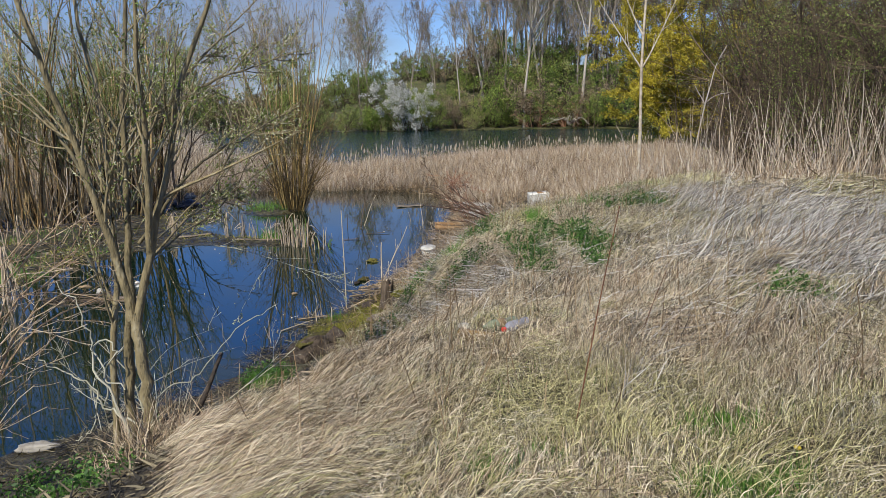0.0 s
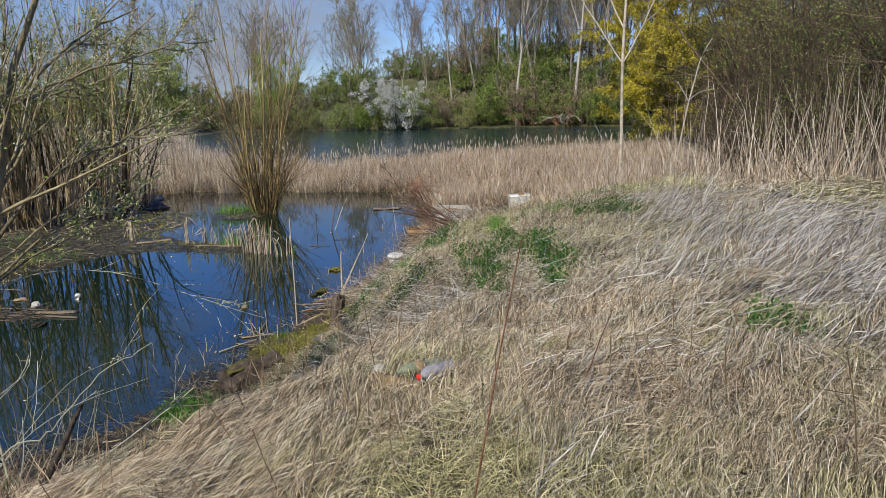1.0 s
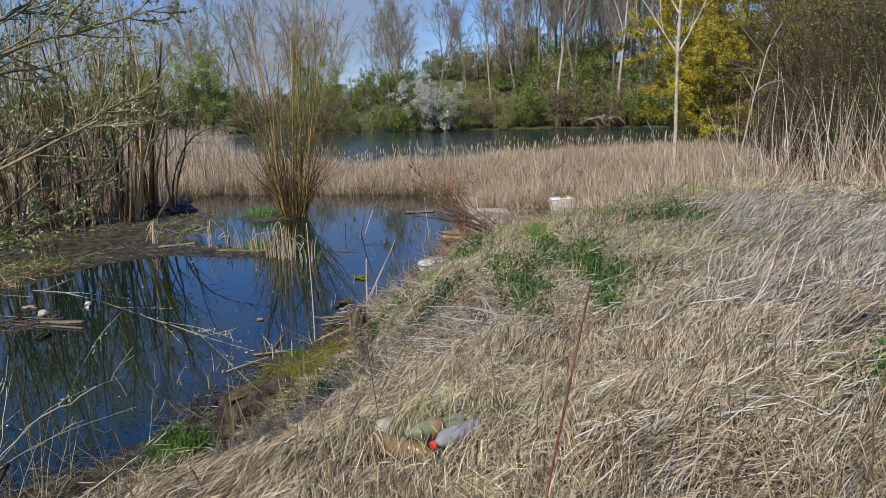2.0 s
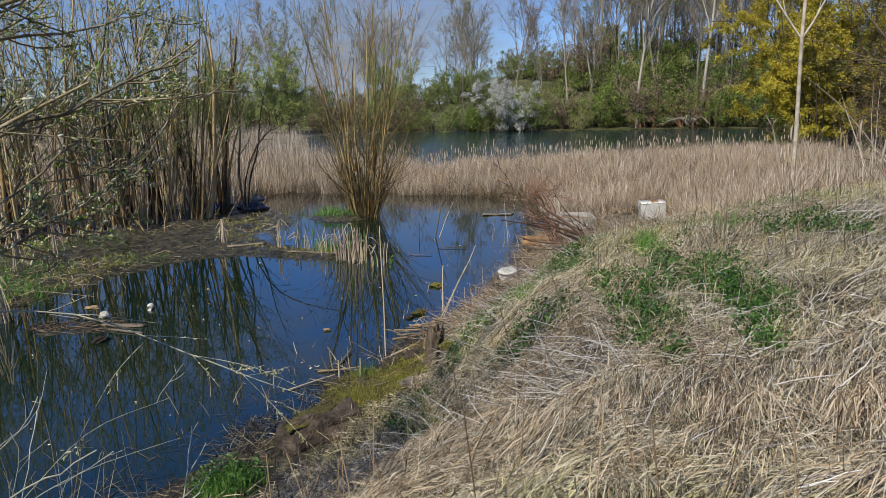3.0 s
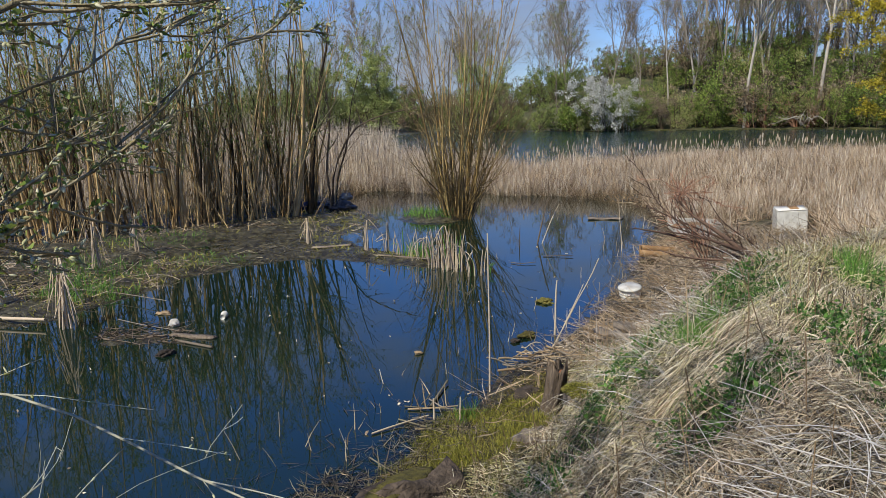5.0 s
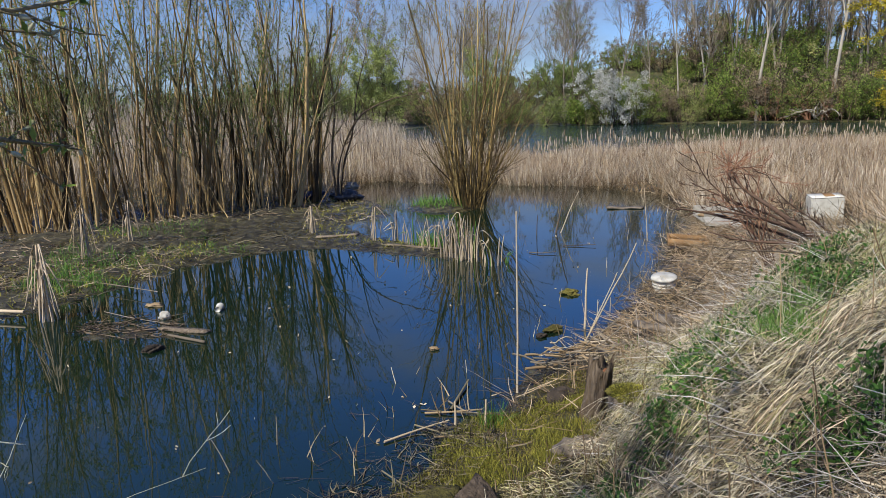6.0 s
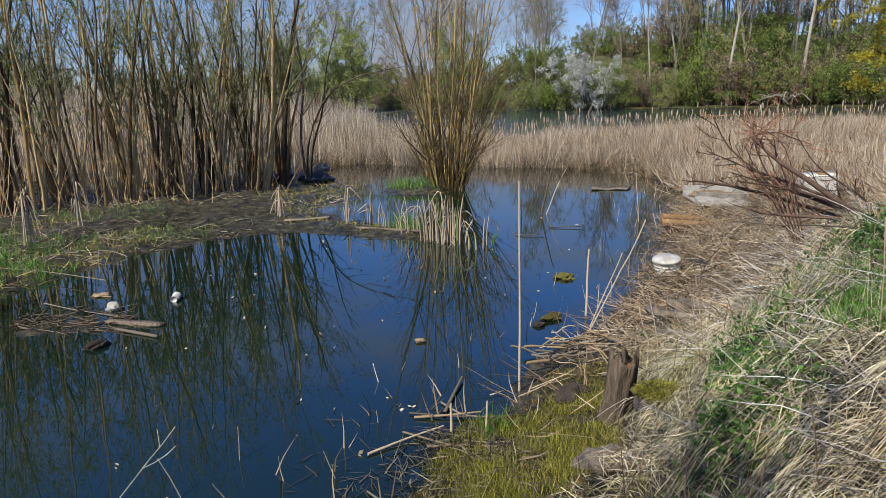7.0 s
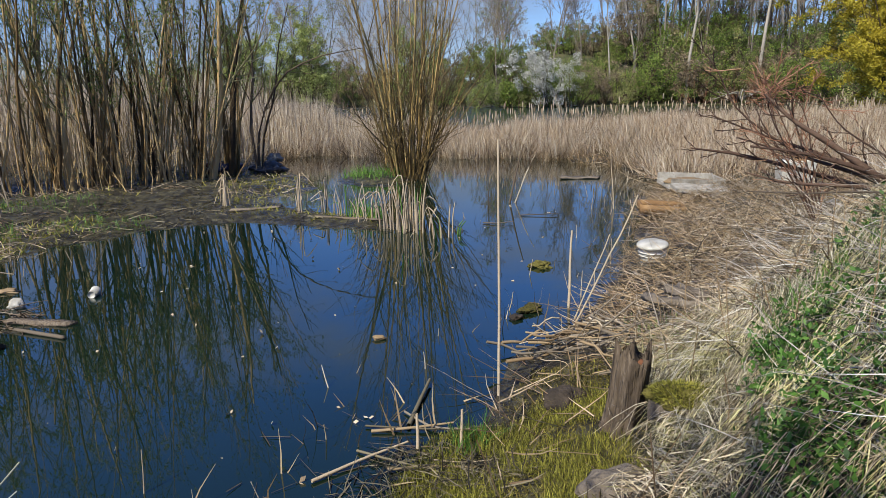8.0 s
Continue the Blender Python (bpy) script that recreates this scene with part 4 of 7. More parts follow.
# bare red-brown bushes and a fallen crown at the far water edge
for i, (x, y) in enumerate([(4.9, 66.9), (8.2, 66.6)]):
    w = bush(180 + i, 3.2, 3.3, LEAF_DULL, 1500, 0.1, "bare_bush", TWIG_RED)
    w.matrix_basis = pose(x, y, ground_z(x, y))
    tagged(w, "low bare bush of red-brown twigs at the lake edge", "bush", "bare bushes at the lake edge")
rng = np.random.default_rng(190)
root = base_at("fallen_branch", 7.9, 65.2, 0.1, label="bleached fallen branches lying at the lake edge", category="branch")
lines = np.stack([bezier_line([(0, 0.6, 0.2), (-0.5 + 0.3 * i, -0.1, 0.8), (-1.3 + 0.6 * i, -0.5, 0.7 + 0.2 * (i % 3)), (-2.1 + 0.9 * i, -0.9, 0.4 + 0.3 * (i % 2))], 8) for i in range(5)])
for i in range(5):
    link_mesh("limb", mesh_np("limb", *tubes(lines[i:i + 1], taper(np.array([0.06]), 8, 0.3), 6)), BARK_PALE, root)
b1, b1r = offshoots(rng, lines, taper(np.full(5, 0.06), 8, 0.3), 5, 0.2, 0.95, 0.7, 0.4, 4, 0.1)
tagged(link_mesh("twig_spray", mesh_np("twig_spray", *tubes(b1, np.maximum(b1r, 0.012), 3)), BARK_PALE, root), kind="stuff")


# ---- reeds ----
REED_LOW = surface("reed_low", S((0.085, 0.054, 0.032), (0.25, 0.172, 0.106), (0.42, 0.31, 0.2), (0.56, 0.45, 0.325)), 1.2, 0.75, 0, island=0.7, through_light=0.1, broad=0.4)

def blades(rng, x, y, length, width, tilt, k=4, bend=0.25, material=None, name="", z_off=-0.03, droop=0.0, heading=None, flat=None):
    n = len(x)
    P = np.stack([x, y, height(x, y) + z_off], 1)
    P[:, 2] = np.maximum(P[:, 2], -0.1)
    a = rng.uniform(0, 2 * np.pi, n) if heading is None else heading
    t = tilt
    D = np.stack([np.cos(a) * np.sin(t), np.sin(a) * np.sin(t), np.cos(t)], 1)
    paths = wander(rng, P, D, length, k, bend, -droop)
    s = np.linspace(0, 1, k)
    return paths, ribbons(paths, width[:, None] * (1 - 0.85 * s ** 2)[None], rng, flat)


def spread_over(rng, count, x0, x1, y0, y1, keep):
    x, y = rng.uniform(x0, x1, count * 3), rng.uniform(y0, y1, count * 3)
    ok = keep(x, y)
    return x[ok][:count], y[ok][:count]


def in_belt(x, y):
    dp, dl = inside_distance(x, y, POND), inside_distance(x, y, LAKE)
    edge = 23.4 + 0.5 * vnoise(x, y, 1.5, 8)
    north = (y > edge - 0.6) & (dp > -0.45 + 0.35 * vnoise(x, y, 0.7, 9)) & (dl > -0.5 + 0.5 * vnoise(x, y, 0.9, 5))
    east = (y > 11.2 + 0.8 * vnoise(x, y, 1.2, 7) + 0.12 * (x - 3)) & (x > 2.3 + 0.7 * vnoise(x, y, 1.1, 2)) & (dl > -0.5)
    east2 = (y > 18.8) & (dp > 0.1) & (x > -1) & (dl > -0.5)
    gap = (np.abs(x - 1.75) < 0.75) & (y > 15.5) & (y < 19.2)
    return (north | east | east2) & ~gap & (y < 36) & (vnoise(x, y, 0.55, 17) + 0.5 * vnoise(x, y, 0.2, 18) > -0.62)


rng = np.random.default_rng(200)
vf, heads, low = [], [], []
for count, x0, x1, y0, y1 in ((34000, -13, 9, 22.4, 27.5), (18000, -13, 9, 27.5, 34), (5200, 2.2, 4.8, 10.8, 15.5), (900, 4.8, 8.5, 10.8, 14.5), (12500, -1, 5.2, 15.5, 23), (11000, -30, -13, 19, 38), (8000, -46, -15, 38, 62)):
    x, y = spread_over(rng, count, x0, x1, y0, y1, in_belt if x0 > -20 else (lambda x, y: inside_distance(x, y, LAKE) > -0.3))
    n = len(x)
    L = rng.uniform(0.45, 0.92, n) * (0.84 + 0.12 * vnoise(x, y, 2.0, 3) + 0.24 * vnoise(x, y, 0.45, 13)) * (1 + 0.3 * smooth01(-12, -16, x) + 0.7 * smooth01(34, 42, y)) * (1 - 0.12 * smooth01(-8, -6, x) * (1 - smooth01(-1, 1, x)))
    L = L * (1 + 0.16 * smooth01(2.2, 3.6, x) * (1 - smooth01(14.0, 19.0, y)))
    L = L * (1 - 0.17 * smooth01(-3, 1.5, x) * smooth01(15, 21, y) * (y < 37))
    seeding = rng.uniform(0, 1, n) < np.where(inside_distance(x, y, LAKE) < 2.2, 0.03, 0.006)
    L = np.where(seeding, np.maximum(L, 0.5) * rng.uniform(1.1, 1.5, n), L)
    p, v = blades(rng, x, y, L, rng.uniform(0.006, 0.014, n), np.where(seeding, np.abs(rng.normal(0, 0.1, n)), np.abs(rng.normal(0, 0.17 + 0.5 * (rng.uniform(0, 1, n) < 0.5), n))), 4, 0.18)
    vf.append(v)
    pick = seeding
    if pick.any():
        tip = p[pick][:, -1]
        hp = np.stack([tip, tip + [0, 0, 0.05], tip + [0, 0, 0.13], tip + [0.01, 0, 0.18]], 1)
        heads.append(tubes(hp, np.array([[0.006, 0.015, 0.013, 0.004]]).repeat(len(tip), 0), 4))
    # broken leaves low down
    m = n
    pl, v = blades(rng, x[:m] + rng.normal(0, 0.1, m), y[:m] + rng.normal(0, 0.1, m), rng.uniform(0.3, 0.85, m), rng.uniform(0.008, 0.018, m), rng.uniform(0.35, 1.45, m), 3, 0.25)
    low.append(v)
reeds = link_mesh("reed_bed", mesh_np("reed_bed", *join(*vf)), REED)
tagged(reeds, "belt of dry straw-coloured reeds between pond and lake", "reeds", kind="stuff")
tagged(link_mesh("reed_undergrowth", mesh_np("reed_undergrowth", *join(*low)), REED_LOW), "broken reddish-brown reed leaves between the reed stems", "reeds", kind="stuff")
rh = link_mesh("reed_heads", mesh_np("reed_heads", *join(*heads)), REED_HEAD)
tagged(rh, "pale fluffy seed heads on the dry reeds", "reeds", kind="stuff")

x, y = spread_over(rng, 5000, -13, 1.0, 21, 25.0, lambda x, y: (np.abs(inside_distance(x, y, POND) - 0.1) < 0.35) & (y > 20.5))
n = len(x)
p, v = blades(rng, x, y, rng.uniform(0.1, 0.45, n), rng.uniform(0.006, 0.014, n), rng.uniform(0.2, 1.5, n), 3, 0.15)
tagged(link_mesh("reed_foot_litter", mesh_np("reed_foot_litter", *v), DEADSTALK), "dark broken reed stubble along the waterline", "reed litter", kind="stuff")

# broken dark stems and rotting leaves in the shallows along the mound
wet = np.random.default_rng(640)
x, y = spread_over(wet, 900, -3.0, 0.6, 7.2, 17.0, lambda x, y: (inside_distance(x, y, POND) < 0.05) & (inside_distance(x, y, POND) > -1.0 * wet.uniform(0, 1, len(x)) ** 1.5) & (vnoise(x, y, 0.55, 83) > wet.uniform(-0.35, 0.5, len(x))))
n = len(x)
p, v = blades(wet, x, y, wet.uniform(0.16, 0.36, n), wet.uniform(0.006, 0.013, n), wet.uniform(0.15, 1.15, n), 4, 0.15, droop=0.12)
tagged(link_mesh("shore_debris", mesh_np("shore_debris", *v), DEADSTALK), "dark broken stems and rotting leaves in the shallows", "reed litter", kind="stuff")

# tall old reeds behind the willow thicket
x, y = spread_over(rng, 17000, -34, -9.3, 16.0, 28, lambda x, y: (y > 19.4 + 0.3 * np.maximum(x + 9.5, -9) + 0.5 * vnoise(x, y, 1.1, 16)) & (inside_distance(x, y, POND) > 0.2))
n = len(x)
p, v = blades(rng, x, y, (1.2 + 1.2 * smooth01(-9.5, -13.5, x)) * rng.uniform(0.7, 1.1, n), rng.uniform(0.009, 0.02, n), np.abs(rng.normal(0, 0.16, n)), 4, 0.08)
tagged(link_mesh("tall_reeds", mesh_np("tall_reeds", *v), REED), "tall old straw-coloured reeds behind the willow thicket", "reeds", kind="stuff")

# tall reeds against the brushwood
x, y = spread_over(rng, 1000, 4.0, 9.5, 10.5, 15.5, lambda x, y: (y > 10.5 - 0.5 * (x - 6) + vnoise(x, y, 1.0, 4)) & (vnoise(x, y, 1.4, 14) > -0.55))
n = len(x)
p, v = blades(rng, x, y, rng.uniform(0.8, 2.1, n), rng.uniform(0.007, 0.014, n), np.abs(rng.normal(0, 0.33, n)), 5, 0.07)
tagged(link_mesh("tall_reeds", mesh_np("tall_reeds", *v), REED), "tall leaning dry reed stalks in front of brushwood", "reeds", kind="stuff")


# ---- straw and grass on the mound ----
def on_bank(x, y):
    bare = (x < -0.38 - 0.47 * (y - 2.4) + 0.12 * vnoise(x, y, 0.3, 19)) & (y < 4.3) & (y > 1.9 + 0.3 * vnoise(x, y, 0.4, 20))
    return ~bare & (inside_distance(x, y, POND) > 0.85 + 0.3 * vnoise(x, y, 0.6, 11) - 0.35 * smooth01(9.5, 11, y) + 0.8 * smooth01(-1.0, -1.9, x) * (1 - smooth01(4.4, 5.3, y)))


PATCH = [(0.39, 8.16, 0.19, 0.6, 700), (1.3, 9.02, 0.17, 0.37, 420), (1.96, 9.33, 0.32, 0.5, 420), (1.76, 2.78, 0.22, 0.15, 560), (1.66, 2.18, 0.22, 0.15, 640), (0.76, 2.36, 0.11, 0.17, 260), (0.95, 2.5, 0.07, 0.12, 130), (-1.2, 5.35, 0.4, 0.35, 500),
         (2.4, 10.3, 0.7, 0.4, 600), (-1.42, 8.95, 0.09, 0.14, 60), (-0.3, 6.7, 0.3, 0.3, 120), (3.0, 4.85, 0.18, 0.15, 120), (-0.4, 10.3, 0.3, 0.3, 160), (-1.53, 6.42, 0.3, 0.3, 450), (0.1, 9.2, 0.25, 0.4, 260)]
HERBS = [(1.2, 7.17, 0.24, 0.45, 190), (1.82, 7.38, 0.22, 0.6, 190), (0.66, 8.73, 0.2, 0.35, 90), (1.47, 8.24, 0.2, 0.6, 150), (0.47, 7.08, 0.25, 0.24, 70), (1.78, 6.54, 0.1, 0.28, 40), (1.33, 6.4, 0.08, 0.16, 16), (-0.27, 7.55, 0.3, 0.28, 34), (-0.23, 8.6, 0.17, 0.2, 60),
         (-0.19, 7.9, 0.22, 0.25, 60), (1.0, 7.9, 0.22, 0.4, 70), (0.55, 9.5, 0.3, 0.35, 70), (2.6, 8.6, 0.4, 0.5, 100), (3.0, 4.85, 0.19, 0.14, 50), (0.05, 8.4, 0.2, 0.3, 40), (-1.6, 6.6, 0.25, 0.25, 70), (-0.5, 7.2, 0.2, 0.2, 30)]


def greenness(x, y):
    """1 in the green patches, 0 outside."""
    g = np.zeros(np.shape(x))
    for cx, cy, rx, ry, _ in PATCH + HERBS:
        g = np.maximum(g, 1 - smooth01(0.6, 1.2, np.sqrt(((x - cx) / rx) ** 2 + ((y - cy) / ry) ** 2) + 0.2 * vnoise(x, y, 0.25, 15)))
    return g


def trodden(x, y):
    """1 where the thrown bottles press the straw down, 0 outside."""
    return np.maximum(1 - smooth01(0.5, 1.1, np.hypot((x - 0.68) / 0.26, (y - 4.3) / 0.2)), 1 - smooth01(0.5, 1.1, np.hypot((x - 0.86) / 0.22, (y - 4.3) / 0.24)))


def bleach(x, y):
    """Under 1 where the bleached tall grass lies."""
    return ((x - 3.6) / 2.6) ** 2 + ((y - 6.3) / 3.0) ** 2 + 0.5 * vnoise(x, y, 0.9, 31)


def comb(x, y):
    """The way in which the flattened straw lies."""
    return 2.6 * vnoise(x, y, 1.7, 21) + 1.2 * vnoise(x, y, 0.6, 22) + 0.5


rng = np.random.default_rng(300)
tones = ([], [], [], [])
for count, x0, x1, y0, y1, wide in ((23000, -2.2, 3.6, 1.4, 3.6, 0.0023), (31000, -2.2, 3.6, 3.6, 6.2, 0.0036), (42000, -1.6, 4.0, 6.2, 10.5, 0.004), (16000, -1.0, 5.0, 10.5, 15.5, 0.006), (20000, 3.6, 8.5, 2.5, 11, 0.007), (16000, -6, 10, -7, -1.5, 0.014), (14000, -4, 10, -1.5, 1.4, 0.012), (5000, 3.6, 10, 1.4, 2.5, 0.01), (9000, 8.5, 16, 0, 11, 0.014)):
    x, y = spread_over(rng, count, x0, x1, y0, y1, lambda x, y: on_bank(x, y) & (vnoise(x, y, 0.4, 24) > rng.uniform(-1.05, 0.42, len(x))) & (greenness(x, y) * 0.7 < rng.uniform(0, 1, len(x))) & (trodden(x, y) * 0.75 < rng.uniform(0, 1, len(x))) & (bleach(x, y) > rng.uniform(-0.9, 0.8, len(x))))
    n = len(x)
    lie = comb(x, y) + rng.normal(0, 0.75, n)
    up = rng.uniform(0, 1, n) < 0.16
    tilt = np.where(up, rng.normal(0.8, 0.35, n), np.clip(rng.normal(1.5, 0.13, n), 0.9, 1.68))
    p, v = blades(rng, x, y, np.where(up, rng.uniform(0.06, 0.24, n), rng.uniform(0.04, 0.18, n) * (1 + 1.2 * (wide > 0.006))), np.full(n, wide), tilt, 4, 0.1, z_off=0.0, heading=lie, droop=0.03, flat=0.35)
    hump = np.maximum(0, vnoise(x, y, 0.42, 45)) * 0.12 + np.maximum(0, vnoise(x, y, 0.19, 46)) * 0.05
    lay = np.where(up, 0, rng.uniform(0, 1, n) ** 1.2 * 0.06) + hump * smooth01(2.0, 3.0, y) * rng.uniform(0.4, 1, n)
    P = p + lay[:, None, None] * np.array([0, 0, 1.0])
    W = wide * rng.uniform(0.5, 1.5, n)[:, None] * np.array([0.8, 1, 0.9, 0.3])[None]
    hue = 0.6 * vnoise(x, y, 0.9, 26) + 0.4 * vnoise(x, y, 0.3, 27) + rng.normal(0, 0.22, n) + 0.25 * smooth01(0.2, 1.0, x) * (1 - smooth01(2.7, 3.7, y)) - 0.3 * smooth01(0.3, -0.4, x) * (1 - smooth01(4.5, 6.5, y)) - 0.5 * smooth01(3.4, 4.4, y) * (1 - smooth01(6.0, 7.5, y)) - 0.45 * smooth01(2.4, 1.4, inside_distance(x, y, POND)) * smooth01(9.0, 10.5, y)
    pale = rng.uniform(0, 1, n) < 0.06 + 0.22 * smooth01(3.8, 5.8, y) * smooth01(1.2, 2.2, inside_distance(x, y, POND))
    for tone, pick in zip(tones, ((hue >= -0.22) & (hue <= 0.26) & ~pale, (hue < -0.22) & ~pale, (hue > 0.26) & ~pale, pale)):
        tone.append(ribbons(P[pick], W[pick], rng, 0.35))
# combed bundles: long blades that share one lie, arched over their neighbours
for count, x0, x1, y0, y1, wide, lo, hi in ((1150, -1.9, 0.5, 1.5, 4.8, 0.0022, 0.16, 0.34), (900, 0.3, 3.3, 1.5, 4.0, 0.002, 0.08, 0.26), (1200, -1.4, 3.6, 4.0, 7.0, 0.0026, 0.1, 0.32), (1400, -1.0, 4.2, 7.0, 11.0, 0.0025, 0.12, 0.38)):
    bx, by = spread_over(rng, count, x0, x1, y0, y1, lambda x, y: on_bank(x, y) & (inside_distance(x, y, POND) > 1.3 - 0.4 * smooth01(8.2, 9.2, y)) & (greenness(x, y) * 0.9 < rng.uniform(0, 1, len(x))) & (trodden(x, y) < rng.uniform(0, 1, len(x))) & (bleach(x, y) > rng.uniform(-0.5, 0.9, len(x))))
    m, per = len(bx), 30
    n = m * per
    of = np.repeat(np.arange(m), per)
    loose = 1 - 0.65 * smooth01(0.6, 0.0, bx) * (1 - smooth01(4.2, 5.4, by))
    lie = (3.75 + loose * (0.8 * vnoise(bx, by, 1.3, 48) + 0.8 * vnoise(bx, by, 0.45, 49) + rng.normal(0, 0.6, m)))[of] + rng.normal(0, 0.26, n)
    L = (rng.uniform(lo, hi, m))[of] * rng.uniform(0.55, 1.1, n)
    fx, fy = bx[of] + rng.normal(0, 0.055, n), by[of] + rng.normal(0, 0.055, n)
    q = np.linspace(0, 1, 5)[None]
    side = (rng.normal(0, 0.07, m)[of] + rng.normal(0, 0.08, n))[:, None] * L[:, None] * q ** 2
    px = fx[:, None] + np.cos(lie)[:, None] * L[:, None] * q - np.sin(lie)[:, None] * side
    py = fy[:, None] + np.sin(lie)[:, None] * L[:, None] * q + np.cos(lie)[:, None] * side
    arch = (rng.uniform(0.03, 0.11, m)[of] * rng.uniform(0.3, 1.1, n))[:, None] * np.sin(np.pi * q ** 0.7)
    P = np.stack([px, py, height(px, py) + (np.maximum(0, vnoise(bx, by, 0.42, 45)) * 0.1)[of][:, None] * (1 - 0.5 * q) + arch + (rng.uniform(0, 0.05, n) + 0.02)[:, None]], 2)
    W = wide * rng.uniform(0.6, 1.5, n)[:, None] * np.array([0.8, 1, 1, 0.8, 0.3])[None]
    hue = (0.6 * vnoise(bx, by, 0.9, 26) + 0.3 * rng.normal(0, 1, m) - 0.25 * smooth01(0.3, -0.4, bx) * (1 - smooth01(4.5, 6.5, by)) - 0.45 * smooth01(3.4, 4.4, by) * (1 - smooth01(6.0, 7.5, by)))[of] + rng.normal(0, 0.12, n)
    pale = (rng.uniform(0, 1, m) < 0.08 + 0.28 * smooth01(3.8, 5.8, by))[of]
    for tone, pick in zip(tones, ((hue >= -0.22) & (hue <= 0.26) & ~pale, (hue < -0.22) & ~pale, (hue > 0.26) & ~pale, pale)):
        tone.append(ribbons(P[pick], W[pick], rng, 0.5))
for tone, mat, lab in zip(tones, (STRAW, STRAW_BROWN, STRAW_GREEN, STRAW_PALE), ("flattened dry yellow grass matted over the mound", "flattened reddish-brown dry grass matted over the mound", "flattened greenish-yellow dry grass matted over the mound", "flattened pale weathered dry grass matted over the mound")):
    tagged(link_mesh("flattened_straw", mesh_np("flattened_straw", *join(*tone)), mat), lab, "dry grass", kind="stuff")

# stubble that still stands, in tufts
tx, ty = spread_over(rng, 620, -1.2, 4.4, 2.2, 9.5, lambda x, y: on_bank(x, y) & (vnoise(x, y, 0.8, 28) > rng.uniform(-0.7, 0.5, len(x))))
ux, uy = spread_over(rng, 300, 0.7, 3.0, 1.8, 4.2, lambda x, y: (vnoise(x, y, 0.5, 47) > -0.3) & (greenness(x, y) < 0.3))
tx, ty = np.concatenate([tx, ux]), np.concatenate([ty, uy])
x = np.repeat(tx, 16) + rng.normal(0, 0.035, len(tx) * 16)
y = np.repeat(ty, 16) + rng.normal(0, 0.035, len(tx) * 16)
n = len(x)
lean = np.repeat(rng.uniform(0, 2 * np.pi, len(tx)), 16) + rng.normal(0, 0.9, n)
p, v = blades(rng, x, y, np.repeat(rng.uniform(0.12, 0.34, len(tx)), 16) * rng.uniform(0.5, 1.1, n), rng.uniform(0.0014, 0.003, n), np.abs(rng.normal(0.25, 0.3, n)), 5, 0.06, heading=lean, droop=0.03)
tagged(link_mesh("stubble_tufts", mesh_np("stubble_tufts", *v), STRAW), "standing tufts of dry grass stubble", "dry grass", kind="stuff")
x, y = spread_over(rng, 5200, -1.4, 4.0, 2.0, 10.5, lambda x, y: on_bank(x, y) & (vnoise(x, y, 0.45, 29) > rng.uniform(-0.3, 0.9, len(x))))
n = len(x)
p, v = blades(rng, x, y, rng.uniform(0.05, 0.16, n), rng.uniform(0.0025, 0.005, n), np.abs(rng.normal(0.3, 0.4, n)), 4, 0.12, droop=0.04)
tagged(link_mesh("sprouting_grass", mesh_np("sprouting_grass", *v), GREEN), "thin green grass sprouting through the straw", "grass", kind="stuff")

# bleached, combed-over tall grass, thinning out at its edges
x, y = spread_over(rng, 22000, 0.4, 8.0, 3.4, 12.5, lambda x, y: on_bank(x, y) & (greenness(x, y) * 0.75 < rng.uniform(0, 1, len(x))) & (bleach(x, y) < rng.uniform(0.1, 1.3, len(x))))
wx, wy = rng.normal(1.42, 0.14, 420), rng.normal(3.35, 0.22, 420)
x, y = np.concatenate([x, wx]), np.concatenate([y, wy])
n = len(x)
lie = 0.35 + 0.6 * vnoise(x, y, 1.4, 33) + 0.5 * vnoise(x, y, 0.5, 34) + rng.normal(0, 0.38, n)
tall = 0.5 + 0.5 * smooth01(1.2, 3.6, x)
p, v = blades(rng, x, y, rng.uniform(0.22, 0.75, n) * tall, rng.uniform(0.003, 0.0085, n), np.clip(rng.normal(1.2, 0.28, n), 0.1, 1.65), 5, 0.15, heading=lie, droop=0.09, flat=0.3)
tagged(link_mesh("bleached_grass", mesh_np("bleached_grass", *v), STRAW_GREY), "bleached grey-white tall grass combed over sideways", "dry grass", kind="stuff")

# thick stalks broken down across the straw
x, y = spread_over(rng, 2600, 0.2, 6.5, 3.4, 10.5, lambda x, y: on_bank(x, y) & (((x - 3.4) / 2.8) ** 2 + ((y - 6.9) / 3.2) ** 2 + 0.7 * vnoise(x, y, 0.7, 36) < rng.uniform(0.0, 1.1, len(x))))
n = len(x)
a = 0.45 + 0.9 * vnoise(x, y, 0.8, 37) + rng.normal(0, 0.5, n)
p = wander(rng, np.stack([x, y, height(x, y) + rng.uniform(0.0, 0.14, n)], 1), np.stack([np.cos(a), np.sin(a), rng.normal(0.22, 0.25, n)], 1), rng.uniform(0.08, 0.32, n), 5, 0.09, -0.03)
p[:, :, 2] = np.maximum(p[:, :, 2], height(p[:, :, 0], p[:, :, 1]) + 0.01)
tagged(link_mesh("fallen_stalks", mesh_np("fallen_stalks", *tubes(p, taper(rng.uniform(0.0016, 0.0036, n), 5, 0.6), 4)), STRAW_GREY), "bleached stalks broken down across the straw", "dry grass", kind="stuff")

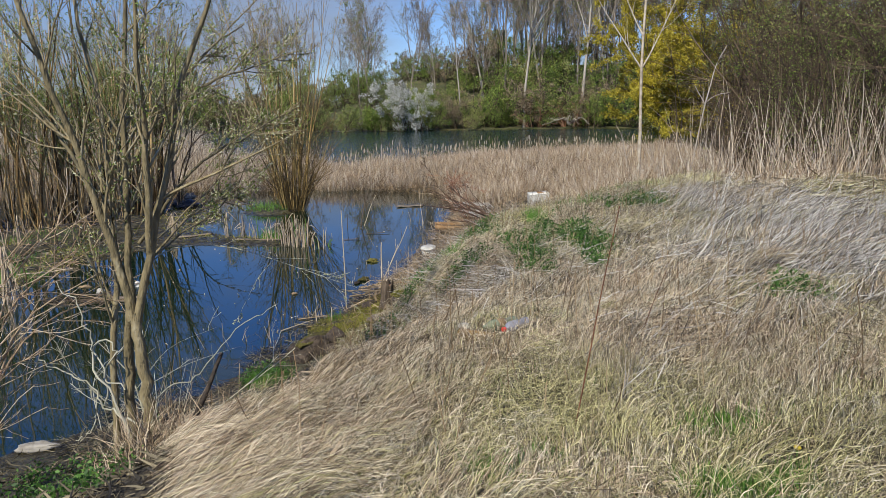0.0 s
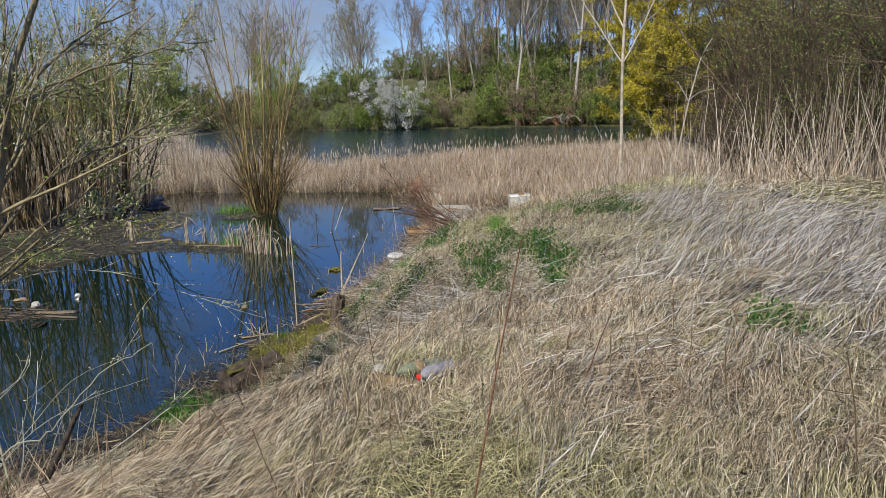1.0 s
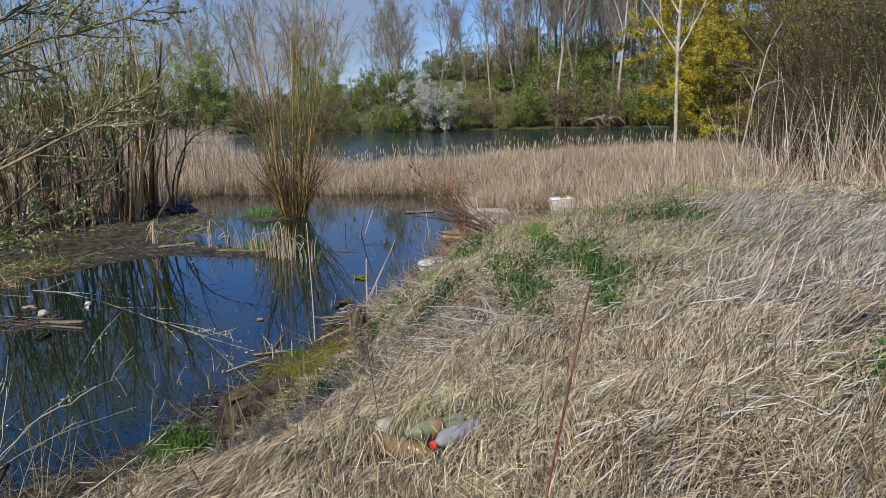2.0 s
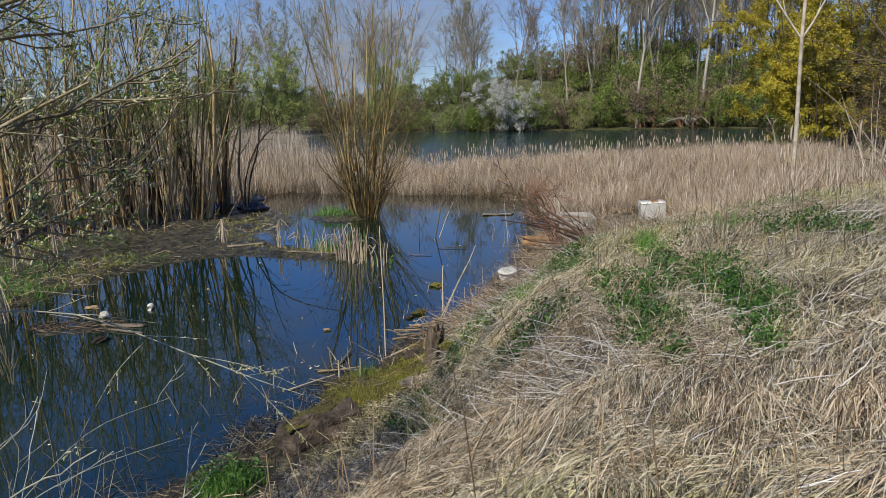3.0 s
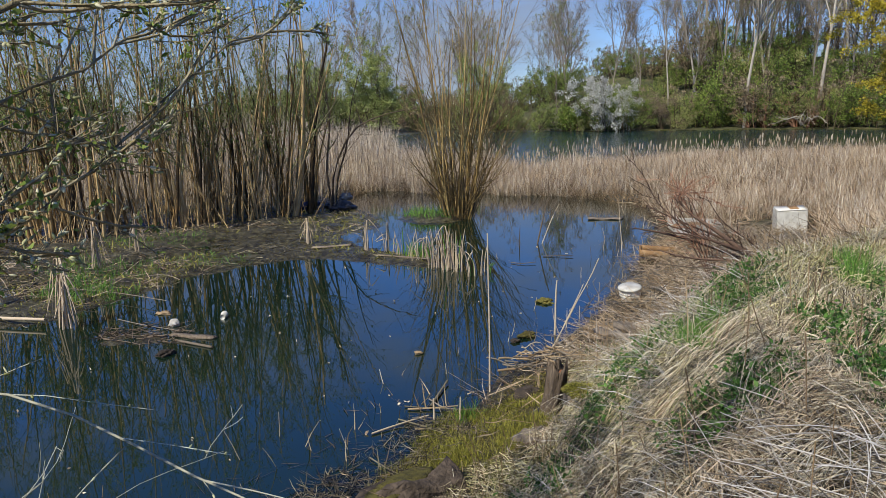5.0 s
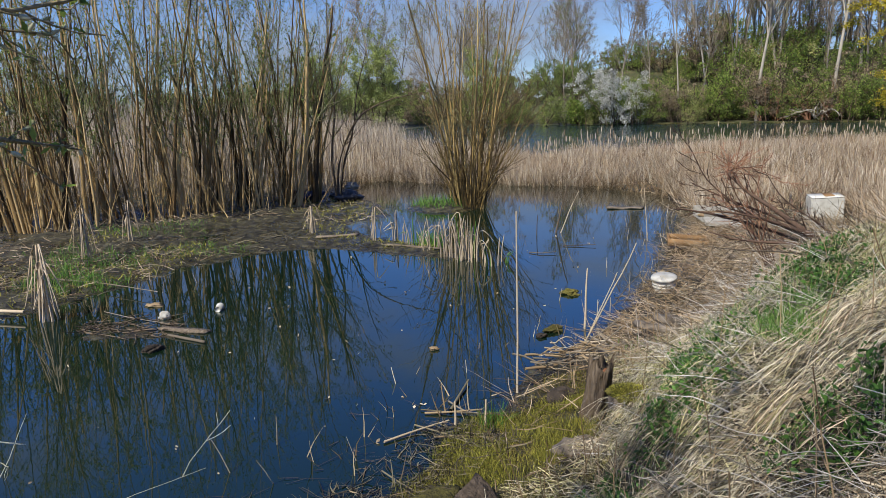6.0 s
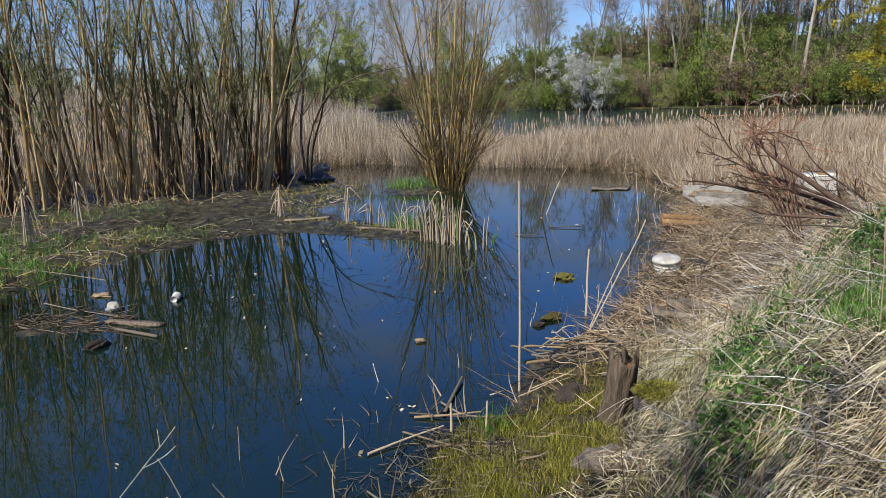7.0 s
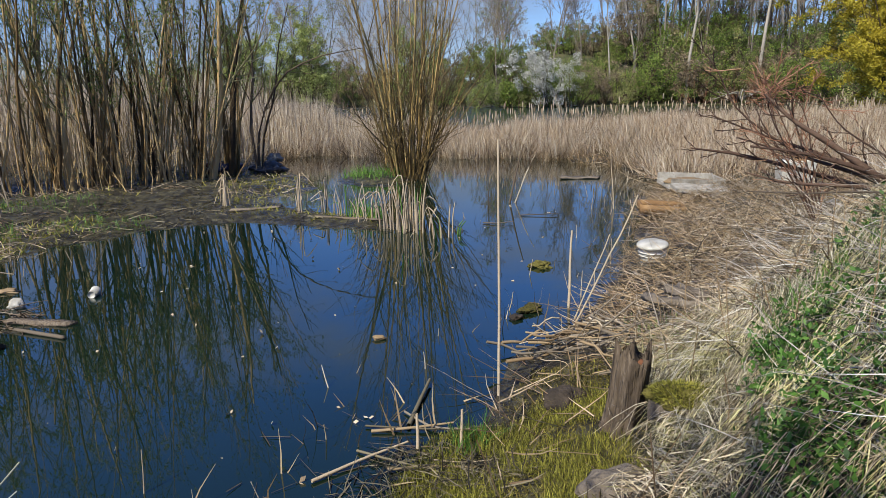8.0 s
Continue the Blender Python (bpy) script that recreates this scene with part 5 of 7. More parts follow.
# a heap of long bleached stalks fallen crosswise on the mound
n = 420
x, y = rng.normal(0.78, 0.26, n), rng.normal(6.45, 0.32, n)
a = rng.uniform(0, 2 * np.pi, n)
p = wander(rng, np.stack([x, y, height(x, y) + rng.uniform(0.02, 0.2, n) * np.exp(-((x - 0.78) ** 2 + (y - 6.45) ** 2) / 0.12)], 1), np.stack([np.cos(a), np.sin(a), rng.normal(0.12, 0.22, n)], 1), rng.uniform(0.15, 0.55, n), 6, 0.05, -0.05)
p[:, :, 2] = np.maximum(p[:, :, 2], height(p[:, :, 0], p[:, :, 1]) + 0.03)
tagged(link_mesh("stalk_heap", mesh_np("stalk_heap", *tubes(p, taper(rng.uniform(0.0014, 0.003, n), 6, 0.6), 4)), STRAW_GREY), "heap of long bleached stalks lying crosswise on the mound", "dry grass", kind="stuff")

# upright dead stalks
x, y = spread_over(rng, 800, -1.6, 5.5, 2.6, 13, on_bank)
n = len(x)
p, v = blades(rng, x, y, rng.uniform(0.15, 0.6, n), rng.uniform(0.003, 0.006, n), np.abs(rng.normal(0, 0.3, n)), 4, 0.1)
tagged(link_mesh("dead_stalks", mesh_np("dead_stalks", *tubes(p, np.full((n, 4), 0.0025), 3)), DEADSTALK), "thin upright dead weed stalks in the grass", "dry grass", kind="stuff")

# straw hanging over the edge and strewn on the shore
x, y = spread_over(rng, 5000, -3.4, 1.6, 4.5, 19, lambda x, y: (inside_distance(x, y, POND) > 0.02) & (inside_distance(x, y, POND) < 1.0) & (vnoise(x, y, 0.7, 41) > -0.25) & (smooth01(8.8, 10, y) + 0.1 > rng.uniform(0, 1, len(x))))
n = len(x)
p, v = blades(rng, x, y, rng.uniform(0.15, 0.6, n), rng.uniform(0.004, 0.009, n), rng.uniform(1.1, 1.6, n), 4, 0.08, z_off=0.02)
tagged(link_mesh("shore_litter", mesh_np("shore_litter", *v), REED_LOW), "broken pale reed straw washed up on the shore", "reed litter", kind="stuff")


# ---- green growth ----
def tuft_patch(rng, cx, cy, rx, ry, count, lo, hi, width, tilt=0.55, ragged=1.1):
    x, y = spread_over(rng, count, cx - rx * 1.3, cx + rx * 1.3, cy - ry * 1.3, cy + ry * 1.3, lambda x, y: ((x - cx) / rx) ** 2 + ((y - cy) / ry) ** 2 + ragged * vnoise(x, y, 0.25, 51) < 1)
    n = len(x)
    return blades(rng, x, y, rng.uniform(lo, hi, n), width * rng.uniform(0.6, 1.3, n), np.abs(rng.normal(0, tilt, n)), 4, 0.12, droop=0.05)[1]


rng = np.random.default_rng(400)
tagged(link_mesh("green_grass", mesh_np("green_grass", *join(*[tuft_patch(rng, cx, cy, rx, ry, int(k * (1.7 if cy < 4 else 2.0)), 0.06 if cy < 4 else 0.08, 0.16 if cy < 4 else 0.22, 0.007 if cy < 4 else 0.006) for cx, cy, rx, ry, k in PATCH])), GREEN), "fresh green grass tufts growing through dead straw", "grass", kind="stuff")
tagged(link_mesh("mossy_grass", mesh_np("mossy_grass", *join(tuft_patch(rng, -1.08, 8.75, 0.45, 0.65, 22000, 0.02, 0.1, 0.0038, 0.75, 1.3), tuft_patch(rng, -1.2, 8.05, 0.45, 0.5, 10000, 0.02, 0.09, 0.0038, 0.75, 1.4), tuft_patch(rng, -0.75, 9.6, 0.2, 0.3, 500, 0.03, 0.1, 0.004, 0.7))), MOSSGRASS), "short yellow-green mossy grass at the water edge", "grass", kind="stuff")


MOSS_MAT = surface("moss_mat", S((0.05, 0.042, 0.013), (0.15, 0.125, 0.03), (0.32, 0.27, 0.065)), 4, 0.9, 0, island=0.7)
x, y = spread_over(rng, 26000, -1.75, -0.3, 7.3, 9.9, lambda x, y: (inside_distance(x, y, POND) > 0.1) & (height(x, y) < 0.32) & (vnoise(x, y, 0.35, 53) > rng.uniform(-1.2, 0.5, len(x))))
n = len(x)
p, v = blades(rng, x, y, rng.uniform(0.012, 0.04, n), rng.uniform(0.003, 0.006, n), rng.uniform(0.2, 1.5, n), 3, 0.2, z_off=-0.003)
tagged(link_mesh("moss_mat", mesh_np("moss_mat", *v), MOSS_MAT), "brown-green moss matted over the wet shore", "moss", kind="stuff")


def herb_patch(rng, cx, cy, rx, ry, count, size=0.028, tall=0.17):
    x, y = spread_over(rng, count, cx - rx * 1.3, cx + rx * 1.3, cy - ry * 1.3, cy + ry * 1.3, lambda x, y: ((x - cx) / rx) ** 2 + ((y - cy) / ry) ** 2 + 1.3 * vnoise(x, y, 0.2, 61) < 1)
    n = len(x)
    P = np.stack([x, y, height(x, y)], 1)
    st = wander(rng, P, np.stack([rng.normal(0, 0.35, n), rng.normal(0, 0.35, n), np.ones(n)], 1), rng.uniform(0.4, 1, n) * tall, 3, 0.1, 0.05)
    return leaves(rng, st, n * 26, size, 0.03, 0.5, 0.25), tubes(st, np.full((n, 3), 0.002), 3)


hl, hs = zip(*[herb_patch(rng, *h) for h in HERBS])
tagged(link_mesh("green_herbs", mesh_np("green_herbs", *join(*hl, *hs)), NETTLE), "low dark green nettles and cleavers on the mound", "weeds", kind="stuff")
MUCK = surface("wet_muck", S((0.014, 0.011, 0.007), (0.058, 0.046, 0.027), (0.125, 0.104, 0.062), (0.25, 0.21, 0.13)), 8, 0.6, 0, island=0.85)


# ---- things ----
def blob(seed, rx, ry, rz, rough=0.15, detail=3, squash=0.0, sharp=1.0):
    """A lumpy solid: a sphere pushed in and out by noise, its foot flattened."""
    bm = bmesh.new()
    bmesh.ops.create_icosphere(bm, subdivisions=detail, radius=1.0)
    for v in bm.verts:
        q = v.co * 1.4 + Vector((seed * 3.1, seed * 1.7, 0))
        f = 1 + rough * (noise.noise(q) + 0.6 * noise.noise(q * 2.7) + 0.35 * noise.noise(q * 6.1))
        c = v.co * f
        v.co = Vector((c.x * rx, c.y * ry, max(c.z, -1 + squash) * rz))
    return bm


def slab(sx, sy, sz, seed=0, wobble=0.0, cuts=4, bevel=0.01):
    """A board or sheet with worn, slightly warped faces and rounded edges."""
    bm = bmesh.new()
    bmesh.ops.create_cube(bm, size=1.0)
    bmesh.ops.subdivide_edges(bm, edges=[e for e in bm.edges if abs((e.verts[0].co - e.verts[1].co).x) > 0.5], cuts=cuts)
    for v in bm.verts:
        q = Vector((v.co.x * 2.3 + seed, v.co.y * 1.7, seed * 0.7))
        v.co = Vector((v.co.x * sx * (1 + wobble * noise.noise(q + Vector((5, 0, 0)))), v.co.y * sy * (1 + wobble * noise.noise(q)), v.co.z * sz + wobble * 0.35 * sy * noise.noise(q * 1.3)))
    bmesh.ops.bevel(bm, geom=[e for e in bm.edges if e.calc_face_angle(0) > 0.8], offset=bevel, segments=2, affect="EDGES")
    return bm


def lathe(profile, sides=20, seed=0, dent=0.0):
    """A turned body: (radius, height) pairs round the z axis, with dents."""
    bm = bmesh.new()
    rings = []
    for r, z in profile:
        ring = []
        for i in range(sides):
            a = 2 * math.pi * i / sides
            f = 1 + dent * noise.noise(Vector((math.cos(a) * 1.5 + seed, math.sin(a) * 1.5, z * 9)))
            ring.append(bm.verts.new((r * f * math.cos(a), r * f * math.sin(a), z)))
        rings.append(ring)
    for lo, hi in zip(rings, rings[1:]):
        for i in range(sides):
            bm.faces.new((lo[i], lo[(i + 1) % sides], hi[(i + 1) % sides], hi[i]))
    if profile[0][0] > 0.001:
        bm.faces.new(list(reversed(rings[0])))
    if profile[-1][0] > 0.001:
        bm.faces.new(rings[-1])
    bmesh.ops.recalc_face_normals(bm, faces=bm.faces)
    return bm


def place(ob, x, y, dz=0.0, rx=0.0, ry=0.0, rz=0.0, water_line=False, **tags):
    z = max(ground_z(x, y), 0.0 if water_line else -1.0)
    ob.matrix_basis = pose(x, y, z + dz, rx, ry, rz)
    return tagged(ob, **tags)


# bottles thrown away in the straw
def bottle(x, y, rz, plastic, label, length=0.31, radius=0.042, cap=None, dz=0.076, tilt=4, seed=0, band=None):
    root = base_at("plastic_bottle", x, y, ground_z(x, y) + dz, rz, 0, 90 - tilt, label=label, category="bottle", group="bottles in the straw")
    k = length
    body = part("body", lathe([(0.012, 0), (radius * 0.85, 0.004), (radius, 0.02), (radius, 0.2 * k), (radius * 0.93, 0.24 * k), (radius * 0.93, 0.3 * k), (radius, 0.34 * k), (radius, 0.66 * k), (radius * 0.8, 0.78 * k), (radius * 0.42, 0.88 * k), (0.0145, 0.93 * k), (0.0145, 0.965 * k)], 22, seed, 0.16), plastic, root)
    if cap:
        part("cap", lathe([(0.0165, 0.95 * k), (0.0175, 0.955 * k), (0.0175, 0.99 * k), (0.015, k)], 18), cap, body, "red screw cap")
    if band:
        part("paper_label", lathe([(radius * 0.96, 0.38 * k), (radius * 1.02, 0.385 * k), (radius * 1.02, 0.6 * k), (radius * 0.96, 0.605 * k)], 22, seed, 0.16), band, body, "faded brown wrapper")
    return root


bottle(1.0, 4.4, 232, PET_CLEAR, "clear crumpled plastic bottle with a red cap in straw", cap=RED_CAP, seed=2, length=0.27)
bottle(0.93, 4.5, 218, PET_GREEN, "greenish plastic bottle with a faded wrapper in straw", seed=5, band=DEADSTALK, length=0.3)
bottle(0.53, 4.42, -24, PET_BROWN, "large brown plastic bottle lying in flattened straw", 0.34, 0.047, seed=8, tilt=2)
place(part("crumpled_cup", blob(3, 0.05, 0.045, 0.035, 0.35, 3, 0.3), FOAMW), 0.56, 4.56, 0.095, rz=30, label="crumpled white plastic cup lying in straw", category="litter")

# rotten root lump at the foot of the bank
root = base_at("rotten_log", -1.28, 7.45, ground_z(-1.28, 7.45) + 0.02, 48, label="dark rotten log half sunk in the bank", category="log")
bm = lathe([(0.06, -0.36), (0.13, -0.33), (0.17, -0.15), (0.18, 0.1), (0.15, 0.3), (0.13, 0.36), (0.06, 0.34), (0.03, 0.2)], 26, 4, 0.55)
bmesh.ops.subdivide_edges(bm, edges=list(bm.edges), cuts=2, use_grid_fill=True)
for v in bm.verts:
    v.co += Vector((0.06 * noise.noise(v.co * 5) + 0.02 * noise.noise(v.co * 19), 0.05 * noise.noise(v.co * 7 + Vector((3, 0, 0))) + 0.02 * noise.noise(v.co * 23), 0.03 * noise.noise(v.co * 15)))
bmesh.ops.rotate(bm, verts=bm.verts, cent=(0, 0, 0), matrix=Matrix.Rotation(radians(90), 3, "Y"))
body = part("body", bm, WOOD_DARK, root)
part("moss_cap", blob(7, 0.26, 0.11, 0.05, 0.35, 4, 0.6), MOSS, body, "patch of brown-green moss").matrix_basis = pose(-0.05, 0.02, 0.14, 0, 0, 10)

# weathered stump with a split top
root = base_at("tree_stump", -0.72, 8.95, ground_z(-0.72, 8.95) + 0.0, label="weathered grey-brown broken stump with a splintered top", category="stump")
bm = bmesh.new()
n_side, rows_n = 40, 14
rings = []
for j in range(rows_n):
    s = j / (rows_n - 1)
    ring = []
    for i in range(n_side):
        a = 2 * math.pi * i / n_side
        r = (0.07 + 0.012 * s + 0.022 * (1 - s) ** 5) * (1 + 0.3 * noise.noise(Vector((math.cos(a) * 2.2, math.sin(a) * 2.2, s * 1.3))) + 0.09 * noise.noise(Vector((math.cos(a) * 7, math.sin(a) * 7, s * 2.2))) - 0.3 * max(0, math.cos(3 * a + 0.6)) ** 8)
        top = 0.37 * s + (0.13 * noise.noise(Vector((math.cos(a) * 2.6 + 4, math.sin(a) * 2.6, 2))) + 0.016 * math.sin(5 * a)) * s ** 3
        ring.append(bm.verts.new((r * math.cos(a) + 0.06 * s, r * math.sin(a), top)))
    rings.append(ring)
for lo, hi in zip(rings, rings[1:]):
    for i in range(n_side):
        bm.faces.new((lo[i], lo[(i + 1) % n_side], hi[(i + 1) % n_side], hi[i]))
mid = bm.verts.new((0.06, 0, 0.27))
for i in range(n_side):
    bm.faces.new((rings[-1][i], rings[-1][(i + 1) % n_side], mid))
body = part("body", bm, WOOD_STUMP, root)
part("bare_wood", blob(14, 0.03, 0.028, 0.05, 0.5, 3), RUST_ROD, body, "reddish rotten heartwood").matrix_basis = pose(0.085, -0.02, 0.3)

# mossy log end, stones, slabs
root = base_at("mossy_log", -0.44, 8.86, ground_z(-0.44, 8.86) + 0.06, -8, label="short log capped with yellow-green moss", category="log")
bm = lathe([(0.04, -0.16), (0.075, -0.155), (0.08, 0), (0.075, 0.155), (0.04, 0.16)], 20, 9, 0.25)
bmesh.ops.rotate(bm, verts=bm.verts, cent=(0, 0, 0), matrix=Matrix.Rotation(radians(90), 3, "Y"))
part("wood", bm, WOOD_OLD, root)
part("moss", blob(19, 0.165, 0.085, 0.06, 0.3, 4, 0.5), MOSS, root, "thick yellow-green moss").matrix_basis = pose(0, 0, 0.05)
rng = np.random.default_rng(191)
up = unit(np.stack([rng.normal(0, 1, 2600), rng.normal(0, 1, 2600), np.abs(rng.normal(0, 0.8, 2600))], 1))
foot = up * np.array([0.16, 0.083, 0.058]) + [0, 0, 0.05]
tufts = np.stack([foot, foot + up * 0.008 + rng.normal(0, 0.003, foot.shape), foot + up * rng.uniform(0.01, 0.026, (2600, 1)) + rng.normal(0, 0.006, foot.shape)], 1)
tagged(link_mesh("moss_fuzz", mesh_np("moss_fuzz", *ribbons(tufts, np.full((2600, 3), 0.0035) * [1, 1, 0.4], rng)), MOSSGRASS, root), kind="stuff")
for i, (x, y, sx, sy, sz, rz, lab) in enumerate([(-0.7, 8.38, 0.16, 0.11, 0.08, 20, "pale brown stone half buried in grass"), (-1.0, 9.35, 0.12, 0.1, 0.06, 50, "dark wet stone at the water edge"), (-0.2, 10.9, 0.2, 0.12, 0.07, -20, "pale flat stone on the littered shore"),
                                                (-0.05, 11.1, 0.16, 0.12, 0.06, 60, "pale flat stone on the littered shore")]):
    place(part("stone", blob(30 + i, sx, sy, sz, 0.3, 3, 0.3), STONE if i != 1 else WOOD_DARK), x, y, 0.02, rz=rz, label=lab, category="stone")
place(part("stone_slab", slab(0.36, 0.2, 0.05, 3, 0.3, 5, 0.012), STONE), -0.4, 10.46, 0.17, -8, 12, 25, label="tilted grey concrete slab on the shore", category="slab")
place(part("stone_slab", slab(0.3, 0.22, 0.06, 8, 0.3, 5, 0.012), STONE), -0.28, 10.75, 0.17, 6, 10, 60, label="broken grey concrete slab on the shore", category="slab")

# lidded bucket
root = base_at("plastic_bucket", -0.45, 12.72, max(0.02, ground_z(-0.45, 12.72)) + 0.06, 15, 6, -4, label="white lidded plastic bucket at the waterline", category="bucket")
body = part("body", lathe([(0.1, -0.08), (0.112, -0.07), (0.12, 0.0), (0.128, 0.09), (0.131, 0.1), (0.131, 0.115)], 30, 1, 0.05), PLASTIC_W, root)
part("lid", lathe([(0.131, 0.108), (0.148, 0.11), (0.15, 0.128), (0.143, 0.14), (0.12, 0.144), (0.1, 0.15), (0.0005, 0.156)], 30, 1, 0.05), PLASTIC_W, root, "slightly domed white lid")
for z in (0.03, 0.065):
    part("rim", lathe([(0.116, z - 0.006), (0.134, z - 0.005), (0.134, z + 0.005), (0.116, z + 0.006)], 30, 1, 0.05), PLASTIC_W, body)

# white canister among the reeds
root = base_at("white_canister", 2.02, 18.55, ground_z(2.02, 18.55) - 0.02, 8, 4, -3, label="dirty white plastic canister box beside the reeds", category="canister")
bm = bmesh.new()
bmesh.ops.create_cube(bm, size=1.0)
for v in bm.verts:
    v.co = Vector((v.co.x * 0.54, v.co.y * 0.36, (v.co.z + 0.5) * 0.48))
bmesh.ops.bevel(bm, geom=list(bm.edges), offset=0.014, segments=2, affect="EDGES")
part("body", bm, PLASTIC_W, root, smooth=False)
lid = part("lid", slab(0.53, 0.35, 0.02, 2, 0.02, 4, 0.004), PLASTIC_W, root, "white lid with an ochre stain")
lid.matrix_basis = pose(0, 0, 0.49)
part("stain_strip", slab(0.16, 0.27, 0.012, 5, 0.1, 4, 0.003), WOOD_ORANGE, lid, "ochre stained strip").matrix_basis = pose(0.05, 0, 0.012)

# foam sheets and the orange crate at the far shore
place(part("foam_sheet", slab(0.8, 0.42, 0.06, 4, 0.14, 8, 0.006), FOAMW, smooth=False), 0.38, 16.9, 0.09, 5, 3, 8, label="torn dirty white foam sheet on the shore", category="foam sheet")
root = base_at("foam_tray", 0.3, 17.7, 0.12, 14, 2, 3, label="broken white foam tray full of dead leaves", category="foam tray")
part("floor_panel", slab(0.9, 0.6, 0.05, 6, 0.1, 6, 0.006), FOAMW, root, smooth=False)
for nm, m, sx in (("rim_panel", pose(0, 0.28, 0.09), 0.9), ("rim_panel", pose(0, -0.28, 0.07), 0.8), ("rim_panel", pose(0.43, 0, 0.08, 0, 0, 90), 0.5)):
    part(nm, slab(sx, 0.05, 0.13, 3 + sx, 0.1, 6, 0.006), FOAMW, root, smooth=False).matrix_basis = m
part("leaf_fill", blob(44, 0.38, 0.22, 0.06, 0.4, 3, 0.5), DEADSTALK, root, "dark dead leaves").matrix_basis = pose(0, 0, 0.05)
root = base_at("wooden_drawer", -0.26, 15.42, 0.07, 6, 2, 3, label="orange-brown wooden drawer lying in the shallows", category="drawer")
for sx, sy, sz, m in ((0.58, 0.03, 0.11, pose(0, -0.18, 0.055)), (0.58, 0.03, 0.11, pose(0, 0.18, 0.055)), (0.33, 0.03, 0.11, pose(0.275, 0, 0.055, 0, 0, 90)), (0.33, 0.03, 0.11, pose(-0.275, 0, 0.055, 0, 0, 90)), (0.52, 0.32, 0.015, pose(0, 0, 0.012))):
    part("board", slab(sx, sy, sz, sx + sy, 0.06, 4, 0.004), WOOD_ORANGE, root).matrix_basis = m

# boards and litter afloat
for x, y, sx, sy, rz, mat, lab, nm, cat in [(-5.1, 10.06, 0.58, 0.09, 5, WOOD_OLD, "wet brown board afloat beside litter", "board", "board"), (-4.9, 9.84, 0.5, 0.025, -8, LITTER, "pale lath afloat in the pond", "board", "board"), (-6.02, 15.05, 0.75, 0.12, 34, WOOD_OLD, "grey plank lying on the mud", "plank", "board"),
                                            (-1.55, 19.3, 0.75, 0.28, 10, STONE, "pale sodden board afloat near the reeds", "board", "board"), (-6.12, 10.73, 0.2, 0.12, 20, DEADSTALK, "brown scrap of wood afloat", "wood_scrap", "litter"), (-4.3, 14.35, 0.9, 0.035, -6, LITTER, "pale stick lying along the mud spit", "stick", "stick"),
                                            (-2.38, 10.26, 0.09, 0.05, 15, DEADSTALK, "brown dead leaf scrap afloat", "leaf_scrap", "litter"), (-1.5, 10.9, 0.12, 0.09, 40, WOOD_DARK, "brown bark scrap afloat", "bark_scrap", "litter")]:
    place(part(nm, slab(sx, sy, 0.03, sx * 7, 0.3, 7, 0.006) if sx > 0.25 else blob(sx * 90, sx * 0.5, sy * 0.5, 0.02, 0.6, 3), mat), x, y, 0.012, rz=rz, water_line=True, label=lab, category=cat)
root = base_at("paper_cup", -5.2, 10.72, 0.03, 205, 90, 0, label="small white paper cup afloat on the pond", category="cup")
part("body", lathe([(0.001, 0.012), (0.03, 0.012), (0.032, 0), (0.043, 0.13), (0.046, 0.132), (0.046, 0.138), (0.041, 0.136), (0.03, 0.02)], 18), PLASTIC_W, root)
place(part("foam_scrap", blob(51, 0.07, 0.05, 0.05, 0.4, 3), FOAMW), -5.62, 10.35, 0.03, rz=20, water_line=True, label="white foam scrap caught in litter", category="litter")
place(part("foam_scrap", blob(52, 0.17, 0.06, 0.04, 0.4, 3), FOAMW), -3.3, 5.25, 0.03, rz=10, water_line=True, label="grey-white foam scrap at the shore", category="litter")
for i, (x, y) in enumerate([(-1.5, 12.5), (-1.42, 11.1), (-5.0, 9.5)]):
    place(part("moss_clod", blob(60 + i, 0.1, 0.07, 0.04, 0.6, 4, 0.3), MOSS if i < 2 else WOOD_DARK), x, y, 0.01, rz=40 * i, water_line=True, label=("mossy clod standing in shallow water", "dark mud clod standing in shallow water")[i // 2], category="clod", group="clods in the shallows")

# bags caught at the end of the thicket
for x, y, sx, sy, sz, mat, lab, seed in [(-9.1, 19.3, 0.3, 0.24, 0.2, PLASTIC_BLUE, "dark blue plastic bag slumped under the willows", 70), (-8.0, 19.2, 0.32, 0.2, 0.15, PLASTIC_DARK, "black plastic bag at the water edge", 71), (-8.35, 19.5, 0.3, 0.2, 0.12, PLASTIC_DARK, "dark torn plastic sheet lying under low twigs", 72), (-8.2, 19.75, 0.22, 0.1, 0.1, FOAMW, "pale rag caught on low twigs", 73), (-9.5, 19.1, 0.2, 0.16, 0.14, RUST_ROD, "rust-coloured rag under the willows", 74)]:
    z_up = {73: 0.3}.get(seed, 0.08)
    place(part("plastic_bag" if seed < 72 else "rag", blob(seed, sx, sy, sz, 0.5, 4, 0.2), mat), x, y, z_up, rz=seed, label=lab, category="bag" if seed < 72 else "rag")


# ---- sticks ----
def stick(x, y, lean_x, lean_y, length, radius, mat, lab, name="stick", dz=-0.15, bend=0.03, group=""):
    rng = np.random.default_rng(int(abs(x * 100) + abs(y * 10)))
    p = wander(rng, np.array([(0.0, 0, dz)]), np.array([(lean_x, lean_y, 1.0)]), [length - dz], 9, bend)
    ob = link_mesh(name, mesh_np(name, *tubes(p, taper(np.array([radius]), 9, 0.55), 7)), mat, smooth=True)
    ob.matrix_basis = pose(x, y, max(ground_z(x, y), 0.0))
    return tagged(ob, lab, "stick", group)


